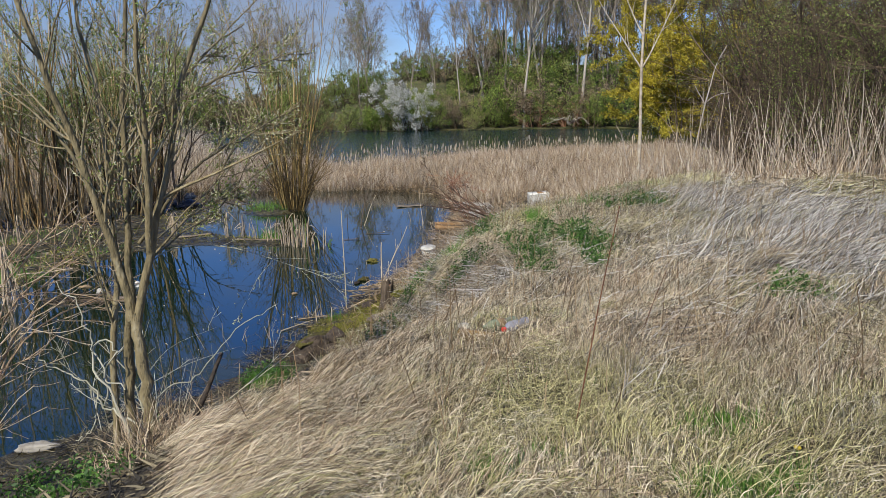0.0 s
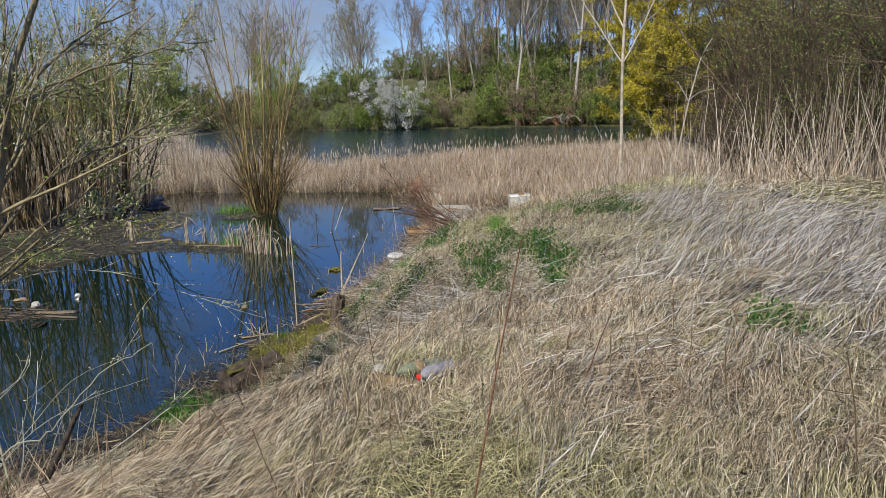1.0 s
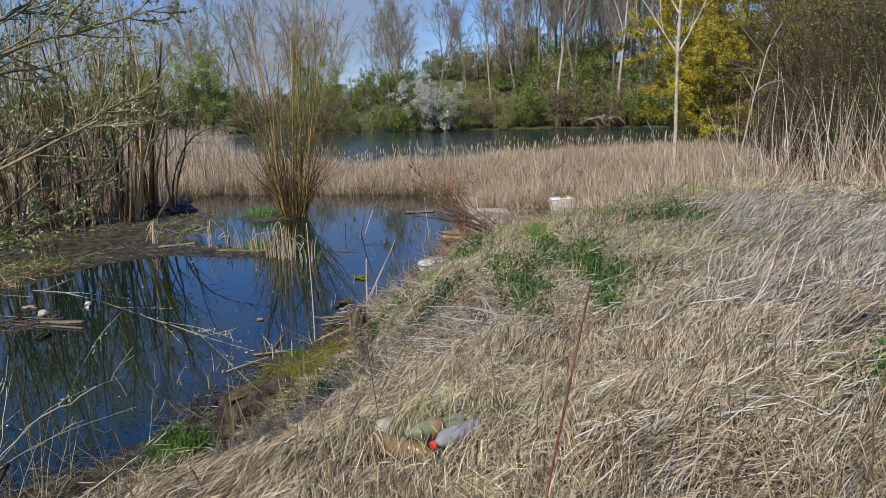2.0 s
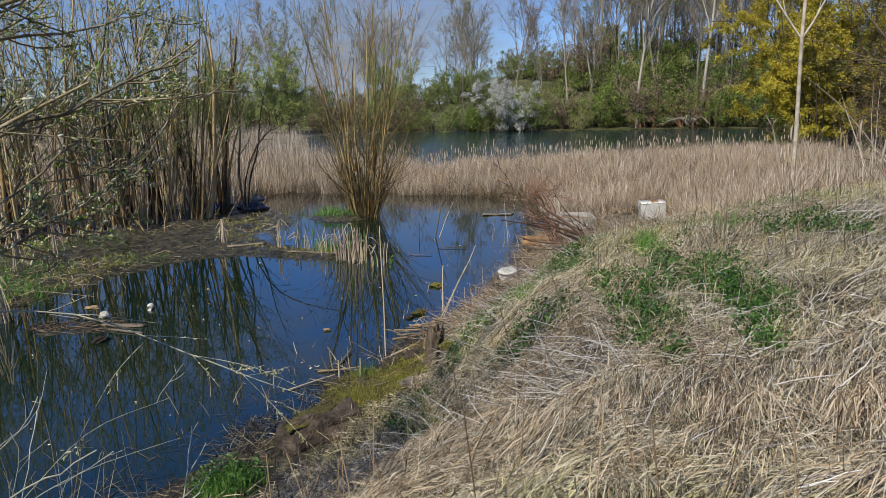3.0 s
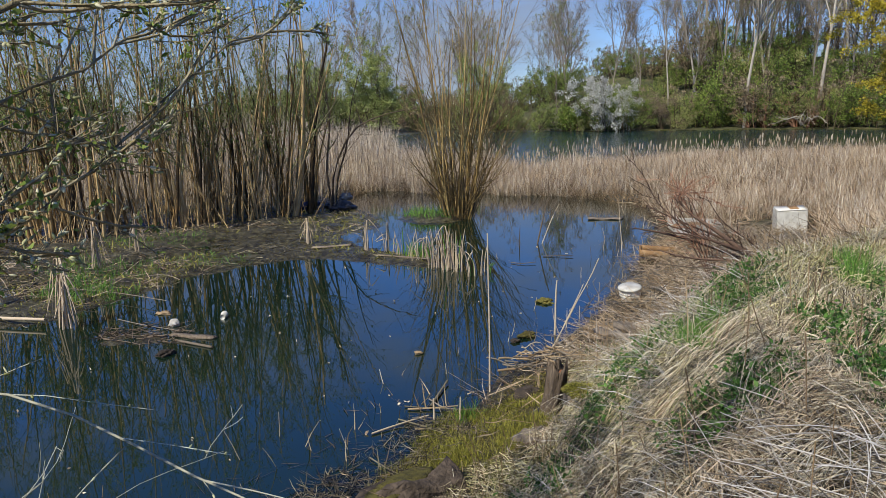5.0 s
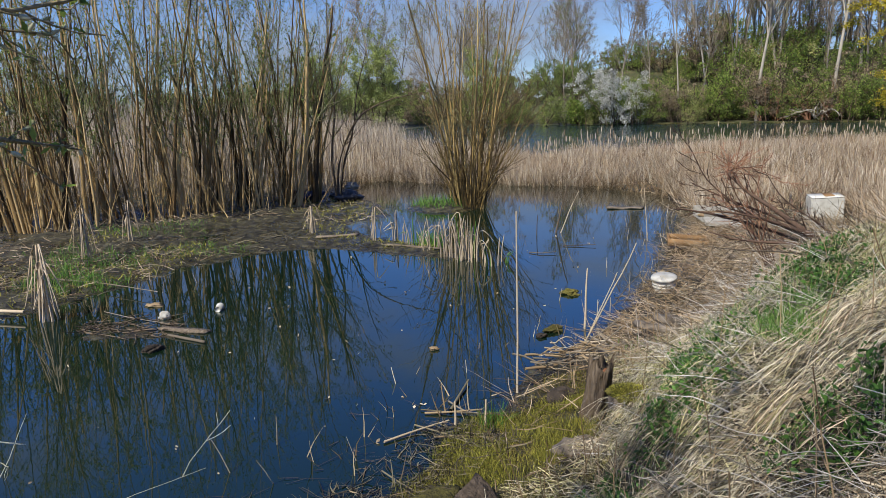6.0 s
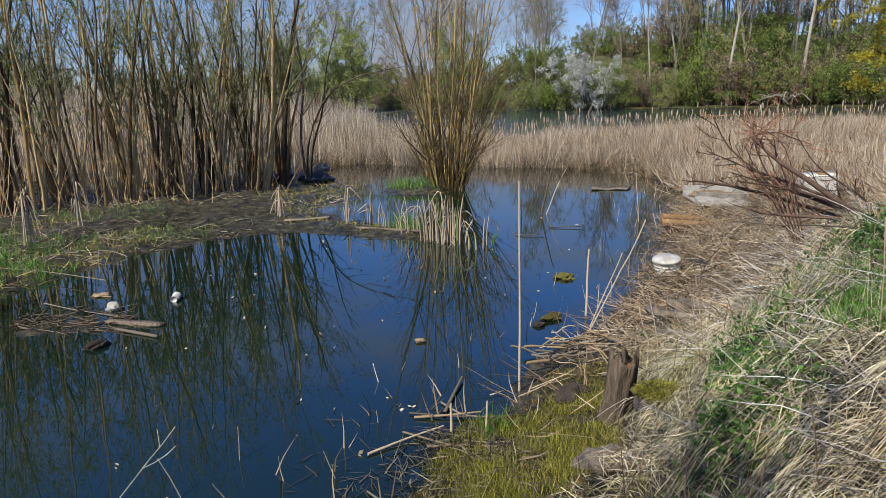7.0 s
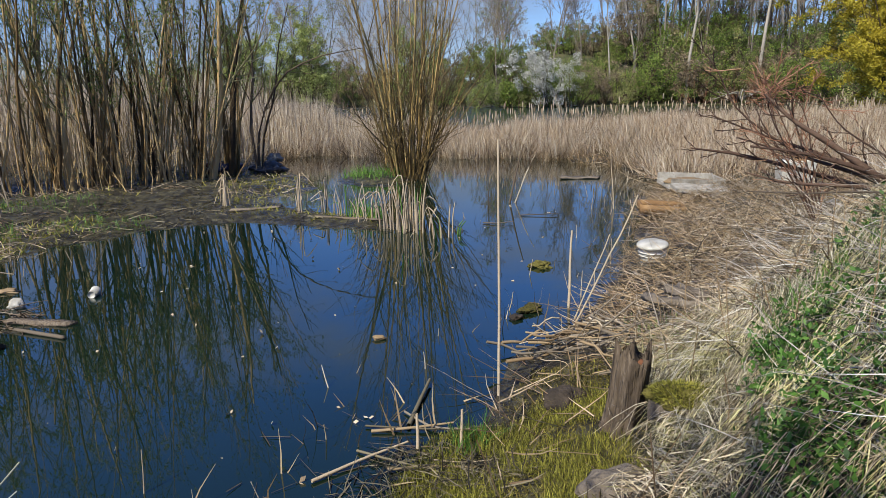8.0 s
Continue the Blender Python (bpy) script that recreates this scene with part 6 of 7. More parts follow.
stick(-1.39, 9.53, 0.0, 0.0, 1.46, 0.0098, PALE_STICK, "tall pale dead reed stem standing in the water", bend=0.012)
stick(-1.14, 11.25, 0.03, 0.0, 0.62, 0.014, PALE_STICK, "pale dead stem standing at the shore")
stick(-1.16, 10.6, 0.55, 0.35, 1.15, 0.0085, PALE_STICK, "pale stick leaning out of the shore debris")
stick(-1.12, 10.9, 0.35, 0.5, 0.75, 0.007, PALE_STICK, "pale stick leaning out of the shore debris")
stick(-2.46, 16.29, 0.22, 0.0, 0.92, 0.016, BARK_DARK, "dark dead branch standing in open water")
stick(-2.4, 16.3, 0.34, 0.1, 0.8, 0.01, PALE_STICK, "pale broken branch standing in open water")
stick(-2.7, 16.0, -0.05, 0.0, 0.35, 0.01, BARK_DARK, "short dark snag in open water")
stick(-0.86, 15.94, -0.1, 0.0, 0.85, 0.008, PALE_STICK, "thin pale stem at the far shore")
stick(-5.7, 20.0, 0.02, 0.0, 0.9, 0.016, BARK_OSIER, "brown stake standing in the shallows")
stick(-1.65, 8.82, -0.1, 0.0, 0.2, 0.012, PALE_STICK, "short pale stub in the water")
stick(-1.47, 8.9, 0.0, 0.0, 0.2, 0.011, PALE_STICK, "short pale stub in the water")
stick(-2.03, 8.47, 0.25, 0.4, 0.02, 0.01, PALE_STICK, "broken stub in the water")
stick(-1.31, 3.9, 0.3, 0.5, 0.58, 0.024, WOOD_DARK, "dark broken stake leaning on the bank", "stake")
stick(1.62, 4.0, 0.28, 0.1, 0.5, 0.003, RUST_ROD, "rust-red dead dock stem in bleached grass", "dock_stem")
stick(1.1, 2.8, 0.21, 0.1, 1.08, 0.0036, RUST_ROD, "tall rust-red dead dock stem beside the walk", "dock_stem", bend=0.012)
for (x0, y0), (x1, y1), r, mat, lab in [((-2.05, 8.45), (-1.72, 8.86), 0.009, PALE_STICK, "pale stick afloat near the bank"), ((-2.0, 9.0), (-1.3, 9.12), 0.006, MUCK, "dark twig half sunk near the bank"), ((-1.95, 8.75), (-1.35, 8.6), 0.007, MUCK, "dark twig half sunk near the bank"),
                                        ((-6.5, 10.35), (-5.45, 10.15), 0.006, LITTER, "pale reed stem lying on the litter"), ((-8.6, 11.2), (-6.3, 11.0), 0.008, LITTER, "long pale pole lying from mud to water"), ((-1.9, 8.1), (-1.55, 7.9), 0.006, MUCK, "dark twig half sunk near the bank"),
                                        ((-1.78, 9.05), (-1.82, 9.6), 0.014, MUCK, "dark sodden branch barely afloat by the bank"), ((-1.95, 8.95), (-1.55, 9.1), 0.009, DEADSTALK, "brown dead branch lying in the shallows"), ((-1.85, 9.2), (-1.45, 9.05), 0.007, LITTER, "thin dead stem lying in the shallows"), ((-1.75, 8.62), (-1.35, 8.7), 0.008, DEADSTALK, "brown dead branch lying in the shallows"),
                                        ((-2.5, 14.6), (-2.1, 14.65), 0.008, BARK_DARK, "dark wet twig floating on the pond"), ((-2.1, 15.2), (-1.6, 15.3), 0.008, BARK_DARK, "dark wet twig floating on the pond"), ((-9.0, 9.8), (-7.2, 9.9), 0.03, PALE_STICK, "pale log end on the mud")]:
    rng = np.random.default_rng(int(abs(x0) * 50))
    line = bezier_line([(0, 0, 0.012), ((x1 - x0) * 0.5, (y1 - y0) * 0.5 + rng.normal() * 0.03, 0.02), (x1 - x0, y1 - y0, 0.03)], 8)[None]
    ob = link_mesh("stick", mesh_np("stick", *tubes(line, taper(np.array([r]), 8, 0.6), 7)), mat, smooth=True)
    ob.matrix_basis = pose(x0, y0, max(ground_z(x0, y0), 0.0))
    tagged(ob, lab, "stick")

# driftwood heap behind the tall stem: every stick its own piece
rng = np.random.default_rng(500)
root = base_at("driftwood_heap", -1.0, 10.15, 0.02, label="heap of pale broken reed stems washed onto the shore", category="driftwood")
shapes = []
for i in range(6):
    p = wander(rng, np.array([(-0.5, 0.0, 0.0)]), np.array([(1.0, 0, 0.0)]), [1.0], 6, 0.1)
    shapes.append(mesh_np("stick", *tubes(p, taper(np.array([0.006 + 0.0015 * (i % 3)]), 6, 0.6), 5)))
    shapes[-1].materials.append((LITTER, DEADSTALK, LITTER, PALE_STICK)[i % 4])
for i in range(54):
    ob = new("stick", shapes[i % 6])
    ob.parent = root
    x, y = rng.normal(0.1, 0.24), rng.normal(0, 0.2)
    s = rng.uniform(0.2, 0.65)
    ob.matrix_basis = pose(x, y, 0.02 + 0.11 * rng.uniform(0, 1) * math.exp(-3 * (x * x + y * y)) + max(0, ground_z(-1.0 + x, 10.15 + y)), rng.uniform(0, 360), rng.normal(0, 9), rng.normal(12, 38)) @ Matrix.Diagonal((s, *([rng.uniform(0.6, 1.5)] * 2), 1))


# dead cattails: bent sheaves and clumps
def sheaf(x, y, count, tall, foot, seed, lab, mat=PALE_STICK, fold=True, green=0):
    rng = np.random.default_rng(seed)
    root = base_at("cattail_sheaf", x, y, max(0.0, ground_z(x, y)), label=lab, category="cattail", group="dead cattails")
    a = rng.uniform(0, 2 * np.pi, count)
    for i in range(count):
        h = tall * rng.uniform(0.35, 1.05)
        f = foot * math.sqrt(rng.uniform(0, 1))
        c, s = math.cos(a[i]), math.sin(a[i])
        if fold:
            pts = [(c * f, s * f, -0.1), (c * f * 0.5, s * f * 0.5, h * 0.55), (c * 0.02, s * 0.02, h), (c * 0.1, s * 0.1, h * 0.85), (c * (0.12 + f), s * (0.12 + f), h * rng.uniform(0.05, 0.5))]
        else:
            pts = [(c * f, s * f, -0.1), (c * f * 1.1, s * f * 1.1, h * 0.5), (c * f * 1.5, s * f * 1.5, h), (c * (f * 1.6 + 0.08), s * (f * 1.6 + 0.08), h * 0.93), (c * (f * 1.6 + 0.2), s * (f * 1.6 + 0.2), h * rng.uniform(0.3, 0.8))]
        line = bezier_line(pts[: (5 if rng.uniform() < (0.7 if fold else 0.08) else 3)], 9)[None]
        m = GREEN if i < green else mat
        link_mesh("leaf_blade", mesh_np("leaf_blade", *tubes(line, np.array([[1, 1, 1, 0.95, 0.9, 0.85, 0.8, 0.6, 0.3]]) * rng.uniform(0.006, 0.012), 4)), m, root)
    return root


sheaf(-6.59, 15.15, 12, 0.55, 0.07, 1, "upright bundle of white dead cattail leaves on mud", fold=True)
sheaf(-9.0, 12.44, 12, 0.85, 0.1, 2, "folded sheaf of pale dead cattail leaves on mud")
sheaf(-9.25, 13.6, 9, 0.8, 0.06, 3, "folded sheaf of pale dead cattail leaves on mud")
sheaf(-6.9, 9.95, 16, 0.85, 0.12, 4, "drooping sheaf of pale dead cattails at the water edge")
sheaf(-8.6, 10.4, 10, 0.7, 0.12, 9, "drooping sheaf of pale dead cattails at the water edge")
sheaf(-5.19, 14.8, 8, 0.6, 0.1, 5, "few broken cattail stems on the mud spit", fold=False)
sheaf(-4.85, 15.0, 9, 0.55, 0.12, 6, "few reddish broken cattail stems on the mud spit", mat=REED, fold=False)
for i, (x, y, c, h, g) in enumerate([(-3.95, 14.35, 12, 0.5, 0), (-3.55, 14.1, 30, 0.6, 0), (-3.25, 13.95, 30, 0.66, 4), (-2.78, 13.75, 10, 0.45, 4), (-4.4, 14.65, 8, 0.5, 2)]):
    sheaf(x, y, c, h, 0.2, 20 + i, "clump of broken pale cattail leaves standing in water", mat=(PALE_STICK, REED, PALE_STICK)[i % 3], fold=False, green=g)
rng = np.random.default_rng(520)
tagged(link_mesh("islet_grass", mesh_np("islet_grass", *join(tuft_patch(rng, -5.6, 18.6, 0.6, 0.35, 480, 0.08, 0.26, 0.01, 0.4), tuft_patch(rng, -4.15, 14.75, 0.3, 0.2, 240, 0.12, 0.35, 0.01, 0.3), tuft_patch(rng, -8.1, 11.2, 0.7, 0.5, 700, 0.08, 0.2, 0.01, 0.5), tuft_patch(rng, -9.0, 12.3, 1.0, 0.7, 900, 0.05, 0.2, 0.009, 0.7), tuft_patch(rng, -7.6, 13.4, 0.8, 0.6, 420, 0.04, 0.14, 0.009, 0.8), tuft_patch(rng, -9.6, 14.6, 1.2, 0.6, 520, 0.05, 0.18, 0.009, 0.7))), GREEN), "bright green sedge on mud and islets", "grass", kind="stuff")

# litter of stems and weed on the mud, stems standing in the shallows
x, y = spread_over(rng, 5000, -16, -3.0, 8.5, 20.5, lambda x, y: (inside_distance(x, y, POND) > -0.08) & (vnoise(x, y, 0.9, 71) > rng.uniform(-0.9, 0.9, len(x))))
n = len(x)
p, v = blades(rng, x, y, rng.uniform(0.05, 0.35, n), rng.uniform(0.005, 0.012, n), rng.uniform(1.3, 1.57, n), 4, 0.14, z_off=0.012)
tagged(link_mesh("mud_litter", mesh_np("mud_litter", *v), MUCK), "dead stems and leaves strewn on wet mud", "reed litter", kind="stuff")
x, y = spread_over(rng, 3000, -12.5, -4.0, 9.2, 19, lambda x, y: (inside_distance(x, y, POND) > 0.05) & (vnoise(x, y, 1.3, 73) + 0.8 * smooth01(-6.6, -7.4, x) * (1 - smooth01(12.0, 13.5, y)) > rng.uniform(-0.1, 1.1, len(x))))
n = len(x)
p, v = blades(rng, x, y, rng.uniform(0.06, 0.35, n), rng.uniform(0.004, 0.01, n), rng.uniform(1.2, 1.57, n), 4, 0.14, z_off=0.015)
tagged(link_mesh("straw_litter", mesh_np("straw_litter", *v), REED_LOW), "pale broken straw strewn on the mud", "reed litter", kind="stuff")
x, y = spread_over(rng, 18000, -12.5, -3.0, 9, 19.5, lambda x, y: (inside_distance(x, y, POND) > 0.1) & (vnoise(x, y, 1.1, 77) > rng.uniform(-0.2, 1.2, len(x))))
n = len(x)
p, v = blades(rng, x, y, rng.uniform(0.03, 0.16, n), rng.uniform(0.006, 0.018, n), rng.uniform(0.4, 1.4, n), 3, 0.1)
tagged(link_mesh("mud_weed", mesh_np("mud_weed", *v), MOSSGRASS), "small olive green weeds sprouting on the mud", "weeds", kind="stuff")
x, y = spread_over(rng, 120, -9, -0.4, 5.5, 23, lambda x, y: (np.abs(inside_distance(x, y, POND) + 0.5) < 0.5) & ((x > -4) | (y < 12) | (y > 22)))
n = len(x)
p = wander(rng, np.stack([x, y, np.full(n, -0.1)], 1), np.stack([rng.normal(0, 0.25, n), rng.normal(0, 0.25, n), np.ones(n)], 1), rng.uniform(0.13, 0.36, n), 4, 0.06)
tagged(link_mesh("shallow_stems", mesh_np("shallow_stems", *tubes(p, taper(np.full(n, 0.0055), 4, 0.5), 4)), PALE_STICK), "thin dead stems standing in the shallows", "reeds", kind="stuff")
x, y = spread_over(rng, 110, -3.2, -1.3, 5.4, 9.2, lambda x, y: (inside_distance(x, y, POND) < 0.05) & (inside_distance(x, y, POND) > -0.8) & (vnoise(x, y, 0.5, 78) > -0.1))
n = len(x)
a = rng.uniform(0, 2 * np.pi, n)
L = rng.uniform(0.05, 0.22, n)
p = np.stack([np.stack([x + np.cos(a) * L * f, y + np.sin(a) * L * f, np.full(n, 0.005 + 0.006 * f)], 1) for f in (0.0, 0.5, 1.0)], 1)
tagged(link_mesh("floating_leaves", mesh_np("floating_leaves", *ribbons(p, rng.uniform(0.002, 0.008, n)[:, None] * np.array([[0.6, 1, 0.4]]), rng, 0.95)), TWIG_BROWN), "dark dead leaves floating by the bank", "leaf litter", kind="stuff")
x, y = spread_over(rng, 4600, -3.2, -0.9, 5.2, 8.8, lambda x, y: (np.abs(inside_distance(x, y, POND) - 0.15) < 0.4) & (vnoise(x, y, 0.4, 79) > rng.uniform(-0.8, 0.6, len(x))))
n = len(x)
p, v = blades(rng, x, y, rng.uniform(0.05, 0.22, n), rng.uniform(0.006, 0.014, n), rng.uniform(1.25, 1.6, n), 4, 0.2, z_off=0.02)
p[:, :, 2] = np.maximum(p[:, :, 2], 0.006)
tagged(link_mesh("shore_muck", mesh_np("shore_muck", *ribbons(p, rng.uniform(0.002, 0.008, n)[:, None] * np.array([[0.7, 1, 0.9, 0.4]]), rng, 0.6)), MUCK), "wet dark leaf and reed debris on the near shore", "reed litter", kind="stuff")
x, y = spread_over(rng, 170, -6, -1.6, 7, 16, lambda x, y: inside_distance(x, y, POND) < -0.2)
tagged(link_mesh("floating_specks", mesh_np("floating_specks", *leaves(rng, np.stack([np.stack([x, y, x * 0 + 0.004], 1)] * 2, 1), 170, 0.03, 0.0, 0.6)), PALE_STICK), "pale specks and leaf crumbs afloat", "leaf litter", kind="stuff")


x, y = spread_over(rng, 170, -6.6, -4.6, 9.3, 10.6, lambda x, y: ((x + 5.7) / 0.7) ** 2 + ((y - 10.0 - 0.1 * (x + 5.6)) / 0.35) ** 2 + 0.6 * vnoise(x, y, 0.3, 95) < 1)
n = len(x)
p = wander(rng, np.stack([x, y, np.maximum(height(x, y), 0.0) + rng.uniform(0, 0.015, n)], 1), np.stack([rng.normal(0.6, 0.8, n), rng.normal(0, 0.6, n), rng.normal(0.02, 0.08, n)], 1), rng.uniform(0.06, 0.4, n), 5, 0.14)
tagged(link_mesh("litter_raft", mesh_np("litter_raft", *tubes(p, taper(rng.uniform(0.003, 0.007, n), 5, 0.5), 4)), BARK_DARK), "raft of brown twigs and reed scraps in the pond", "reed litter", kind="stuff")


# ---- brush on the shore ----
def brush_heap(x0, y0, limbs, seed, lab, bark, twig, per=12, deep=5, reach=0.4, name="fallen_shrub"):
    rng = np.random.default_rng(seed)
    root = base_at(name, x0, y0, ground_z(x0, y0), label=lab, category="shrub")
    paths = np.stack([bezier_line(p, 12) for p, r in limbs])
    radii = np.stack([r * (1 - np.linspace(0, 1, 12) * 0.75) for p, r in limbs])
    for i in range(len(limbs)):
        link_mesh("limb", mesh_np("limb", *tubes(paths[i:i + 1], radii[i:i + 1], 7)), bark, root, smooth=True)
    s1, r1 = offshoots(rng, paths, radii, per, 0.2, 0.98, 0.7, reach, 6, 0.12, 0.04, 0.5)
    s2, r2 = offshoots(rng, s1, r1, deep, 0.2, 0.98, 0.7, 0.5, 4, 0.12, 0.03, 0.6)
    tagged(link_mesh("twig_spray", mesh_np("twig_spray", *join(tubes(s1, np.maximum(r1, 0.003), 4), tubes(s2, np.maximum(r2, 0.0018), 3))), twig, root), kind="stuff")
    return root


BARK_SHRUB = surface("shrub_bark", S((0.03, 0.017, 0.012), (0.085, 0.05, 0.034), (0.2, 0.13, 0.09)), 12, 0.85, 0.4, 60, island=0.4)
brush_heap(0.92, 10.55, [([(0, 0, -0.05), (-0.42, 0.1, 0.26), (-0.66, 0.12, 0.42), (-0.83, 0.15, 0.58)], 0.026), ([(0, 0.1, -0.06), (-0.45, 0.4, 0.06), (-0.88, 0.45, 0.17), (-1.22, 0.45, 0.22)], 0.022), ([(0.05, 0, -0.03), (-0.3, 0.2, 0.1), (-0.62, 0.3, 0.2), (-0.95, 0.35, 0.3)], 0.018),
                         ([(-0.55, 0.25, 0.17), (-0.95, 0.27, 0.47), (-1.12, 0.28, 0.76), (-1.29, 0.28, 0.96)], 0.008), ([(-0.1, 0.1, 0.0), (-0.4, -0.05, 0.04), (-0.7, -0.1, 0.06), (-0.95, -0.1, 0.12)], 0.016), ([(0.1, 0.05, -0.02), (-0.15, 0.0, 0.2), (-0.4, 0.05, 0.38), (-0.55, 0.1, 0.6)], 0.01), ([(0.08, 0.12, -0.04), (-0.35, 0.3, 0.16), (-0.75, 0.4, 0.3), (-1.1, 0.5, 0.44)], 0.017), ([(0.12, -0.05, -0.03), (-0.25, 0.05, 0.12), (-0.6, 0.1, 0.22), (-0.9, 0.1, 0.26)], 0.02)],
           601, "fallen brown shrub with bare limbs reaching over the bank", BARK_SHRUB, BARK_SHRUB, 8, 4, 0.24)
brush_heap(0.42, 10.75, [([(0.15, 0, -0.05), (0.02 - 0.03 * i, 0.05, 0.5), (-0.12 - 0.06 * i, 0.08 * (i % 3), 0.95), (-0.5 + 0.12 * i, 0.1 * (i % 3), 1.18 - 0.13 * (i % 3))], 0.007) for i in range(6)], 607, "upright spray of fine curling red-brown twigs", BARK_SHRUB, TWIG_RED, 9, 6, 0.26, "red_twig_shrub")
root = base_at("dead_reed_clump", -2.5, 6.0, max(0.0, ground_z(-2.5, 6.0)), label="clump of thin pale dead stems standing at the shore", category="reeds")
for i in range(22):
    rng = np.random.default_rng(700 + i)
    q = rng.normal(0, 0.22, 2)
    p = wander(rng, np.array([(q[0], q[1], -0.1)]), np.array([(rng.normal(0, 0.28), rng.normal(0, 0.28), 1.0)]), [rng.uniform(0.35, 0.95)], 7, 0.05)
    link_mesh("dead_stem", mesh_np("dead_stem", *tubes(p, taper(np.array([rng.uniform(0.002, 0.0042)]), 7, 0.4), 5)), TWIG_GREY if i % 3 else DEADSTALK, root)
brush_heap(-2.9, 5.6, [([(0, 0, -0.05), (0.3, 0.2, 0.3), (0.6, 0.5, 0.45), (1.0, 0.9, 0.5)], 0.0045), ([(0, 0, -0.05), (0.2, 0.4, 0.3), (0.3, 0.9, 0.5), (0.6, 1.4, 0.55)], 0.0045), ([(0, 0, -0.05), (-0.2, 0.3, 0.4), (-0.1, 0.8, 0.6), (-0.3, 1.2, 0.8)], 0.0045)], 603, "sprawl of pale dead twigs at the water edge", TWIG_GREY, TWIG_GREY, 3, 2, 0.4, "dead_twig_sprawl")
brush_heap(-1.75, 4.5, [([(0, 0, -0.05), (-0.15, 0.1, 0.3), (-0.35, 0.3, 0.55), (-0.7, 0.5, 0.75)], 0.012), ([(0.1, -0.1, 0), (-0.1, -0.2, 0.35), (-0.2, -0.3, 0.6), (-0.5, -0.3, 0.9)], 0.01), ([(0, 0, 0), (0.25, 0.3, 0.2), (0.5, 0.7, 0.35), (0.7, 1.2, 0.5)], 0.008)], 604, "tangle of pale dead vines round the sallow's foot", TWIG_GREY, TWIG_GREY, 6, 3, 0.4, "dead_vine_tangle")

brush_heap(-2.95, 3.75, [([(0, 0, -0.1), (0.25 * c, 0.2 * c, 0.75), (0.55 * c, 0.35 * c, 1.3 + h), (1.05 * c, 0.5 * c - 0.1 * h, 1.55 + 1.7 * h)], 0.011) for c, h in [(0.8, 0.0), (1.0, 0.1), (0.9, 0.2), (1.1, 0.25), (0.7, 0.3), (1.05, 0.02), (0.95, 0.38), (0.6, 0.15)]], 606, "sprawl of pale dead branches beside the sallow", REED_LOW, REED_LOW, 9, 4, 0.3, "dead_branch_sprawl")

# tangled dead stems on the far end of the bank
rng = np.random.default_rng(610)
x, y = spread_over(rng, 4400, -1.0, 2.2, 9.6, 18.5, lambda x, y: (inside_distance(x, y, POND) > rng.uniform(0.05, 1.0, len(x))) & (x < 1.8 + 0.4 * vnoise(x, y, 1.0, 81)))
n = len(x)
p, v = blades(rng, x, y, rng.uniform(0.12, 0.55, n), rng.uniform(0.003, 0.007, n), rng.uniform(1.0, 1.66, n), 5, 0.24, heading=rng.normal(2.9, 1.8, n), z_off=0.05)
tagged(link_mesh("reed_tangle", mesh_np("reed_tangle", *v), LITTER), "tangled broken reed stems heaped on the bank", "reed litter", kind="stuff")
x, y = spread_over(rng, 6500, -1.0, 2.2, 9.4, 18.5, lambda x, y: (inside_distance(x, y, POND) > 0.0) & (vnoise(x, y, 0.5, 87) > rng.uniform(-0.9, 0.7, len(x))))
n = len(x)
p, v = blades(rng, x, y, rng.uniform(0.08, 0.4, n), rng.uniform(0.004, 0.009, n), rng.uniform(0.9, 1.66, n), 4, 0.25, z_off=0.04)
tagged(link_mesh("dark_litter", mesh_np("dark_litter", *v), DEADSTALK), "dark brown broken stems among the pale litter", "reed litter", kind="stuff")
# long bent straw hanging over the bank's shoulder
x, y = spread_over(rng, 1800, -0.7, 1.4, 5.8, 11.2, lambda x, y: (height(x, y) > 0.3) & (height(x, y) < 1.25) & (greenness(x, y) * 0.85 < rng.uniform(0, 1, len(x))) & (vnoise(x, y, 0.5, 83) > rng.uniform(-0.8, 0.6, len(x))))
n = len(x)
p, v = blades(rng, x, y, rng.uniform(0.15, 0.5, n), rng.uniform(0.0025, 0.005, n), np.clip(rng.normal(1.3, 0.25, n), 0.3, 1.6), 5, 0.13, heading=3.0 + 1.5 * vnoise(x, y, 0.7, 84) + rng.normal(0, 0.9, n), droop=0.1, z_off=0.03)
tagged(link_mesh("hanging_straw", mesh_np("hanging_straw", *v), STRAW_GREY), "long pale straw hanging down the bank's shoulder", "dry grass", kind="stuff")

# long stems across the shore litter
x, y = spread_over(rng, 130, -1.0, 0.9, 9.4, 13.0, lambda x, y: inside_distance(x, y, POND) > -0.3)
n = len(x)
a = rng.normal(0.35, 0.6, n)
p = wander(rng, np.stack([x, y, np.maximum(height(x, y), 0) + rng.uniform(0.03, 0.14, n)], 1), np.stack([np.cos(a), np.sin(a), rng.normal(0.05, 0.12, n)], 1), rng.uniform(0.4, 1.1, n), 6, 0.05)
p[:, :, 2] = np.maximum(p[:, :, 2], np.maximum(height(p[:, :, 0], p[:, :, 1]), 0) + 0.02)
tagged(link_mesh("broken_stems", mesh_np("broken_stems", *tubes(p, taper(rng.uniform(0.003, 0.007, n), 6, 0.5), 5)), LITTER), "long broken stems lying across the shore litter", "reed litter", kind="stuff")

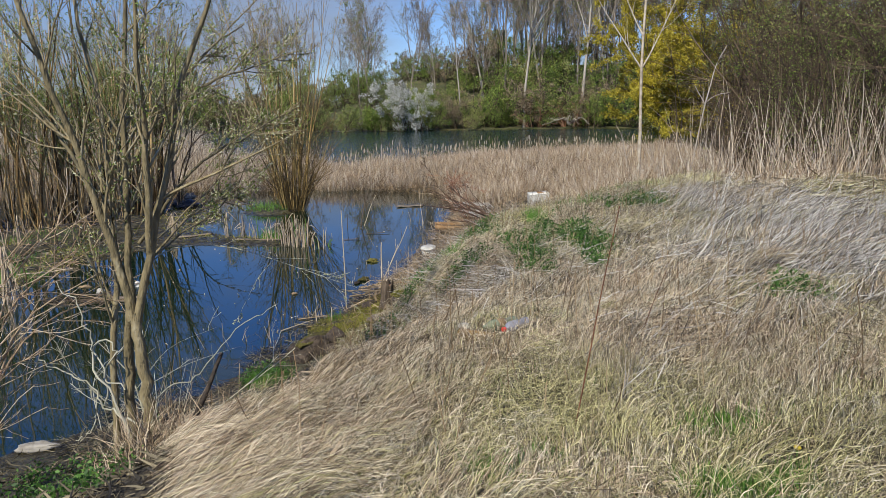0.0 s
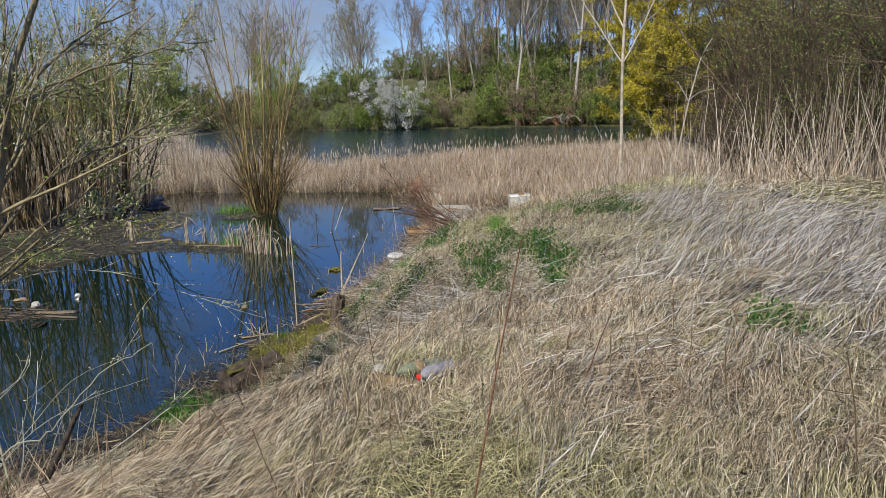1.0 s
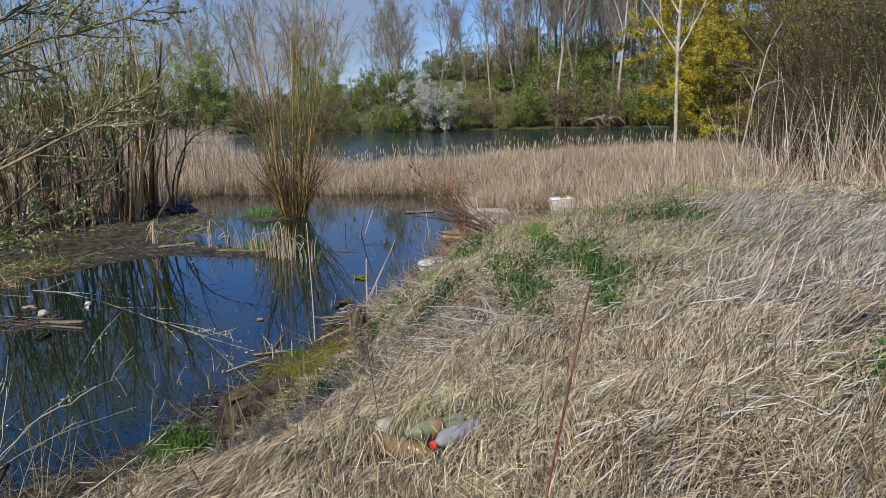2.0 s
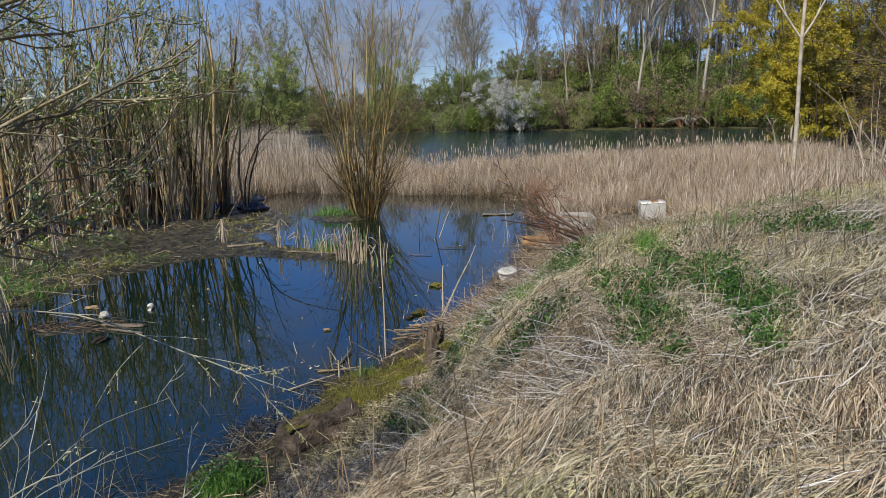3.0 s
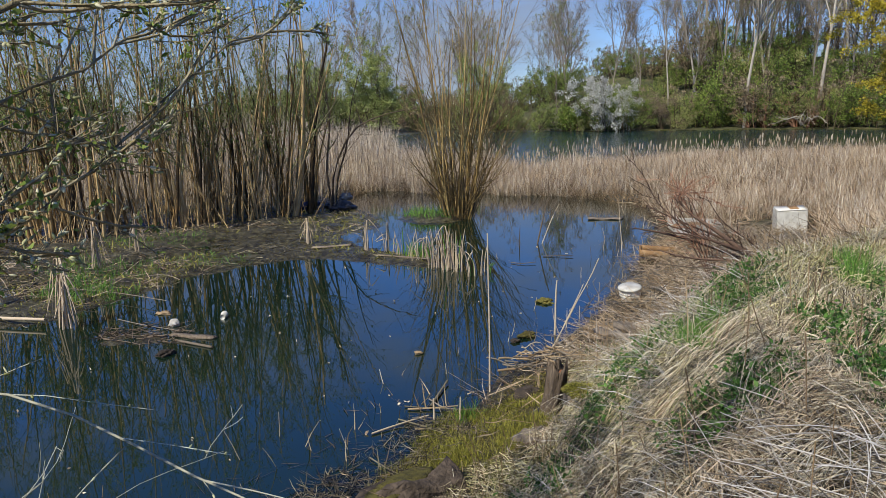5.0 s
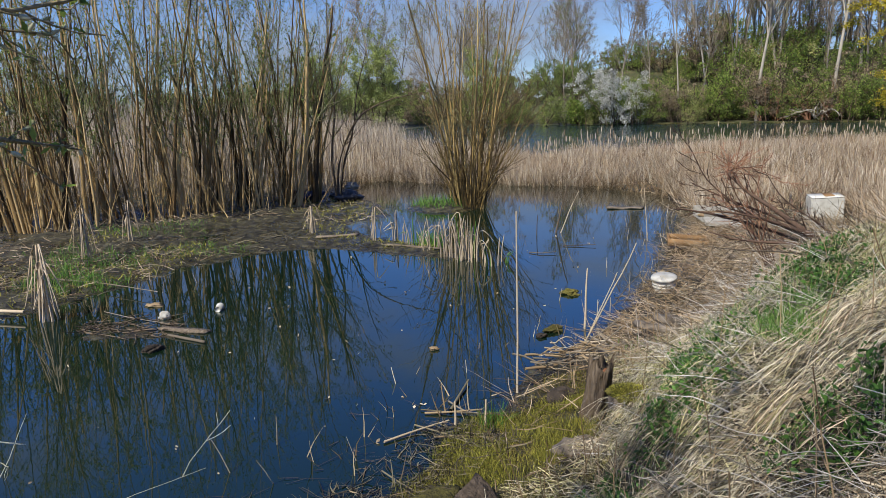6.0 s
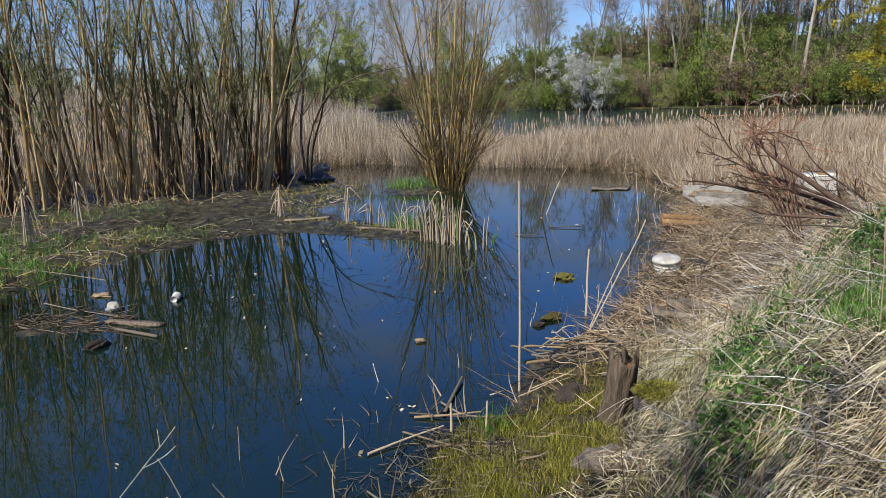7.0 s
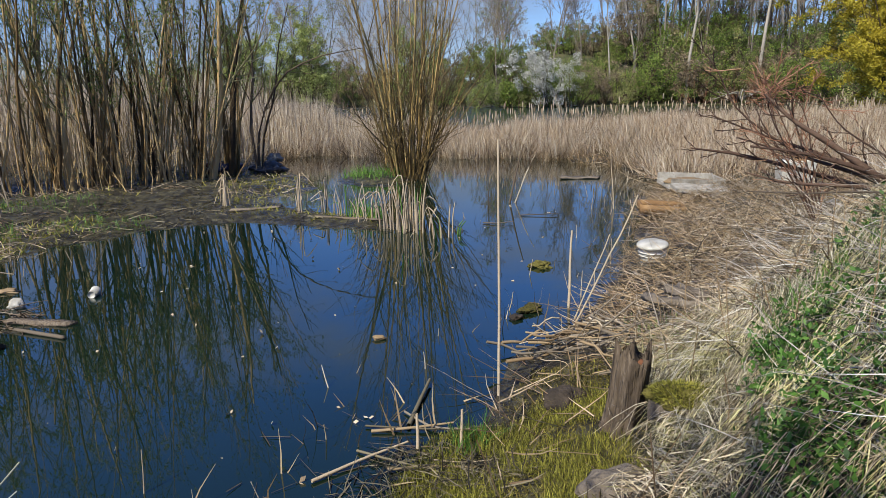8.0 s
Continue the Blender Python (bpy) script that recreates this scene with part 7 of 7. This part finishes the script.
# curled dead vines and rusty grass at the sallow's foot
def vine(points, r):
    x0, y0 = -1.55, 4.05
    line = bezier_line(points, 22)
    line[1:-1] += np.random.default_rng(int(r * 1e5)).normal(size=(20, 3)) * 0.012
    ob = link_mesh("dead_vine", mesh_np("dead_vine", *tubes(line[None], taper(np.array([r]), 22, 0.5), 6)), TWIG_GREY, smooth=True)
    ob.matrix_basis = pose(x0, y0, ground_z(x0, y0))
    tagged(ob, "curled pale dead vine hanging at the sallow's foot", "vine", "dead vines")


vine([(-0.05, -0.1, 0.12), (-0.3, 0.0, 0.2), (-0.42, 0.05, 0.3), (-0.62, 0.1, 0.4), (-0.85, 0.15, 0.47)], 0.0075)
vine([(-0.43, 0.05, 0.3), (-0.38, 0.0, 0.14), (-0.47, -0.03, 0.0), (-0.56, 0.0, -0.06)], 0.006)
vine([(-0.12, -0.08, 0.05), (-0.2, -0.1, 0.35), (-0.34, -0.05, 0.55), (-0.28, 0.0, 0.66), (-0.18, -0.02, 0.58), (-0.26, -0.06, 0.45), (-0.1, -0.1, 0.36)], 0.0082)
vine([(-0.3, 0.0, 0.2), (-0.24, -0.06, 0.42), (-0.36, 0.02, 0.62), (-0.42, 0.05, 0.85), (-0.6, 0.1, 1.05)], 0.0066)
vine([(0.02, -0.05, 0.1), (0.1, 0.02, 0.3), (0.3, 0.1, 0.38), (0.55, 0.25, 0.66), (0.8, 0.4, 0.8)], 0.0052)
rng = np.random.default_rng(640)
x = np.concatenate([rng.normal(-1.5, 0.16, 420), rng.normal(-1.15, 0.12, 160)])
y = np.concatenate([rng.normal(3.8, 0.16, 420), rng.normal(4.2, 0.14, 160)])
n = len(x)
p, v = blades(rng, x, y, rng.uniform(0.12, 0.42, n), rng.uniform(0.003, 0.007, n), np.abs(rng.normal(0.4, 0.5, n)), 5, 0.16, droop=0.12)
tagged(link_mesh("rusty_grass", mesh_np("rusty_grass", *v), STRAW_BROWN), "reddish-brown dead grass round the sallow's foot", "dry grass", kind="stuff")
x, y = spread_over(rng, 3600, -3.4, -0.6, 1.8, 5.2, lambda x, y: (inside_distance(x, y, POND) > 0.02) & ~on_bank(x, y) & (vnoise(x, y, 0.4, 97) > rng.uniform(-0.9, 0.5, len(x))))
n = len(x)
p, v = blades(rng, x, y, rng.uniform(0.04, 0.16, n), rng.uniform(0.006, 0.016, n), rng.uniform(1.1, 1.6, n), 4, 0.25, z_off=0.012)
tagged(link_mesh("leaf_litter", mesh_np("leaf_litter", *v), MUCK), "dark dead leaves on the bare bank below the sallow", "leaf litter", kind="stuff")
tagged(link_mesh("bank_weed", mesh_np("bank_weed", *join(herb_patch(rng, -2.3, 4.3, 0.6, 0.6, 90)[0], herb_patch(rng, -1.5, 3.0, 0.3, 0.4, 40)[0])), NETTLE), "small green weeds on the bare bank", "weeds", kind="stuff")

# a dandelion
root = base_at("dandelion", 1.93, 2.37, ground_z(1.93, 2.37), 50, label="yellow dandelion flower in the grass", category="flower")
part("flower_stalk", lathe([(0.003, 0), (0.003, 0.08)], 6), GREEN, root)
part("flower_head", lathe([(0.004, 0.078), (0.011, 0.085), (0.014, 0.091), (0.008, 0.096), (0.0005, 0.098)], 16, 1, 0.2), YELLOW, root)
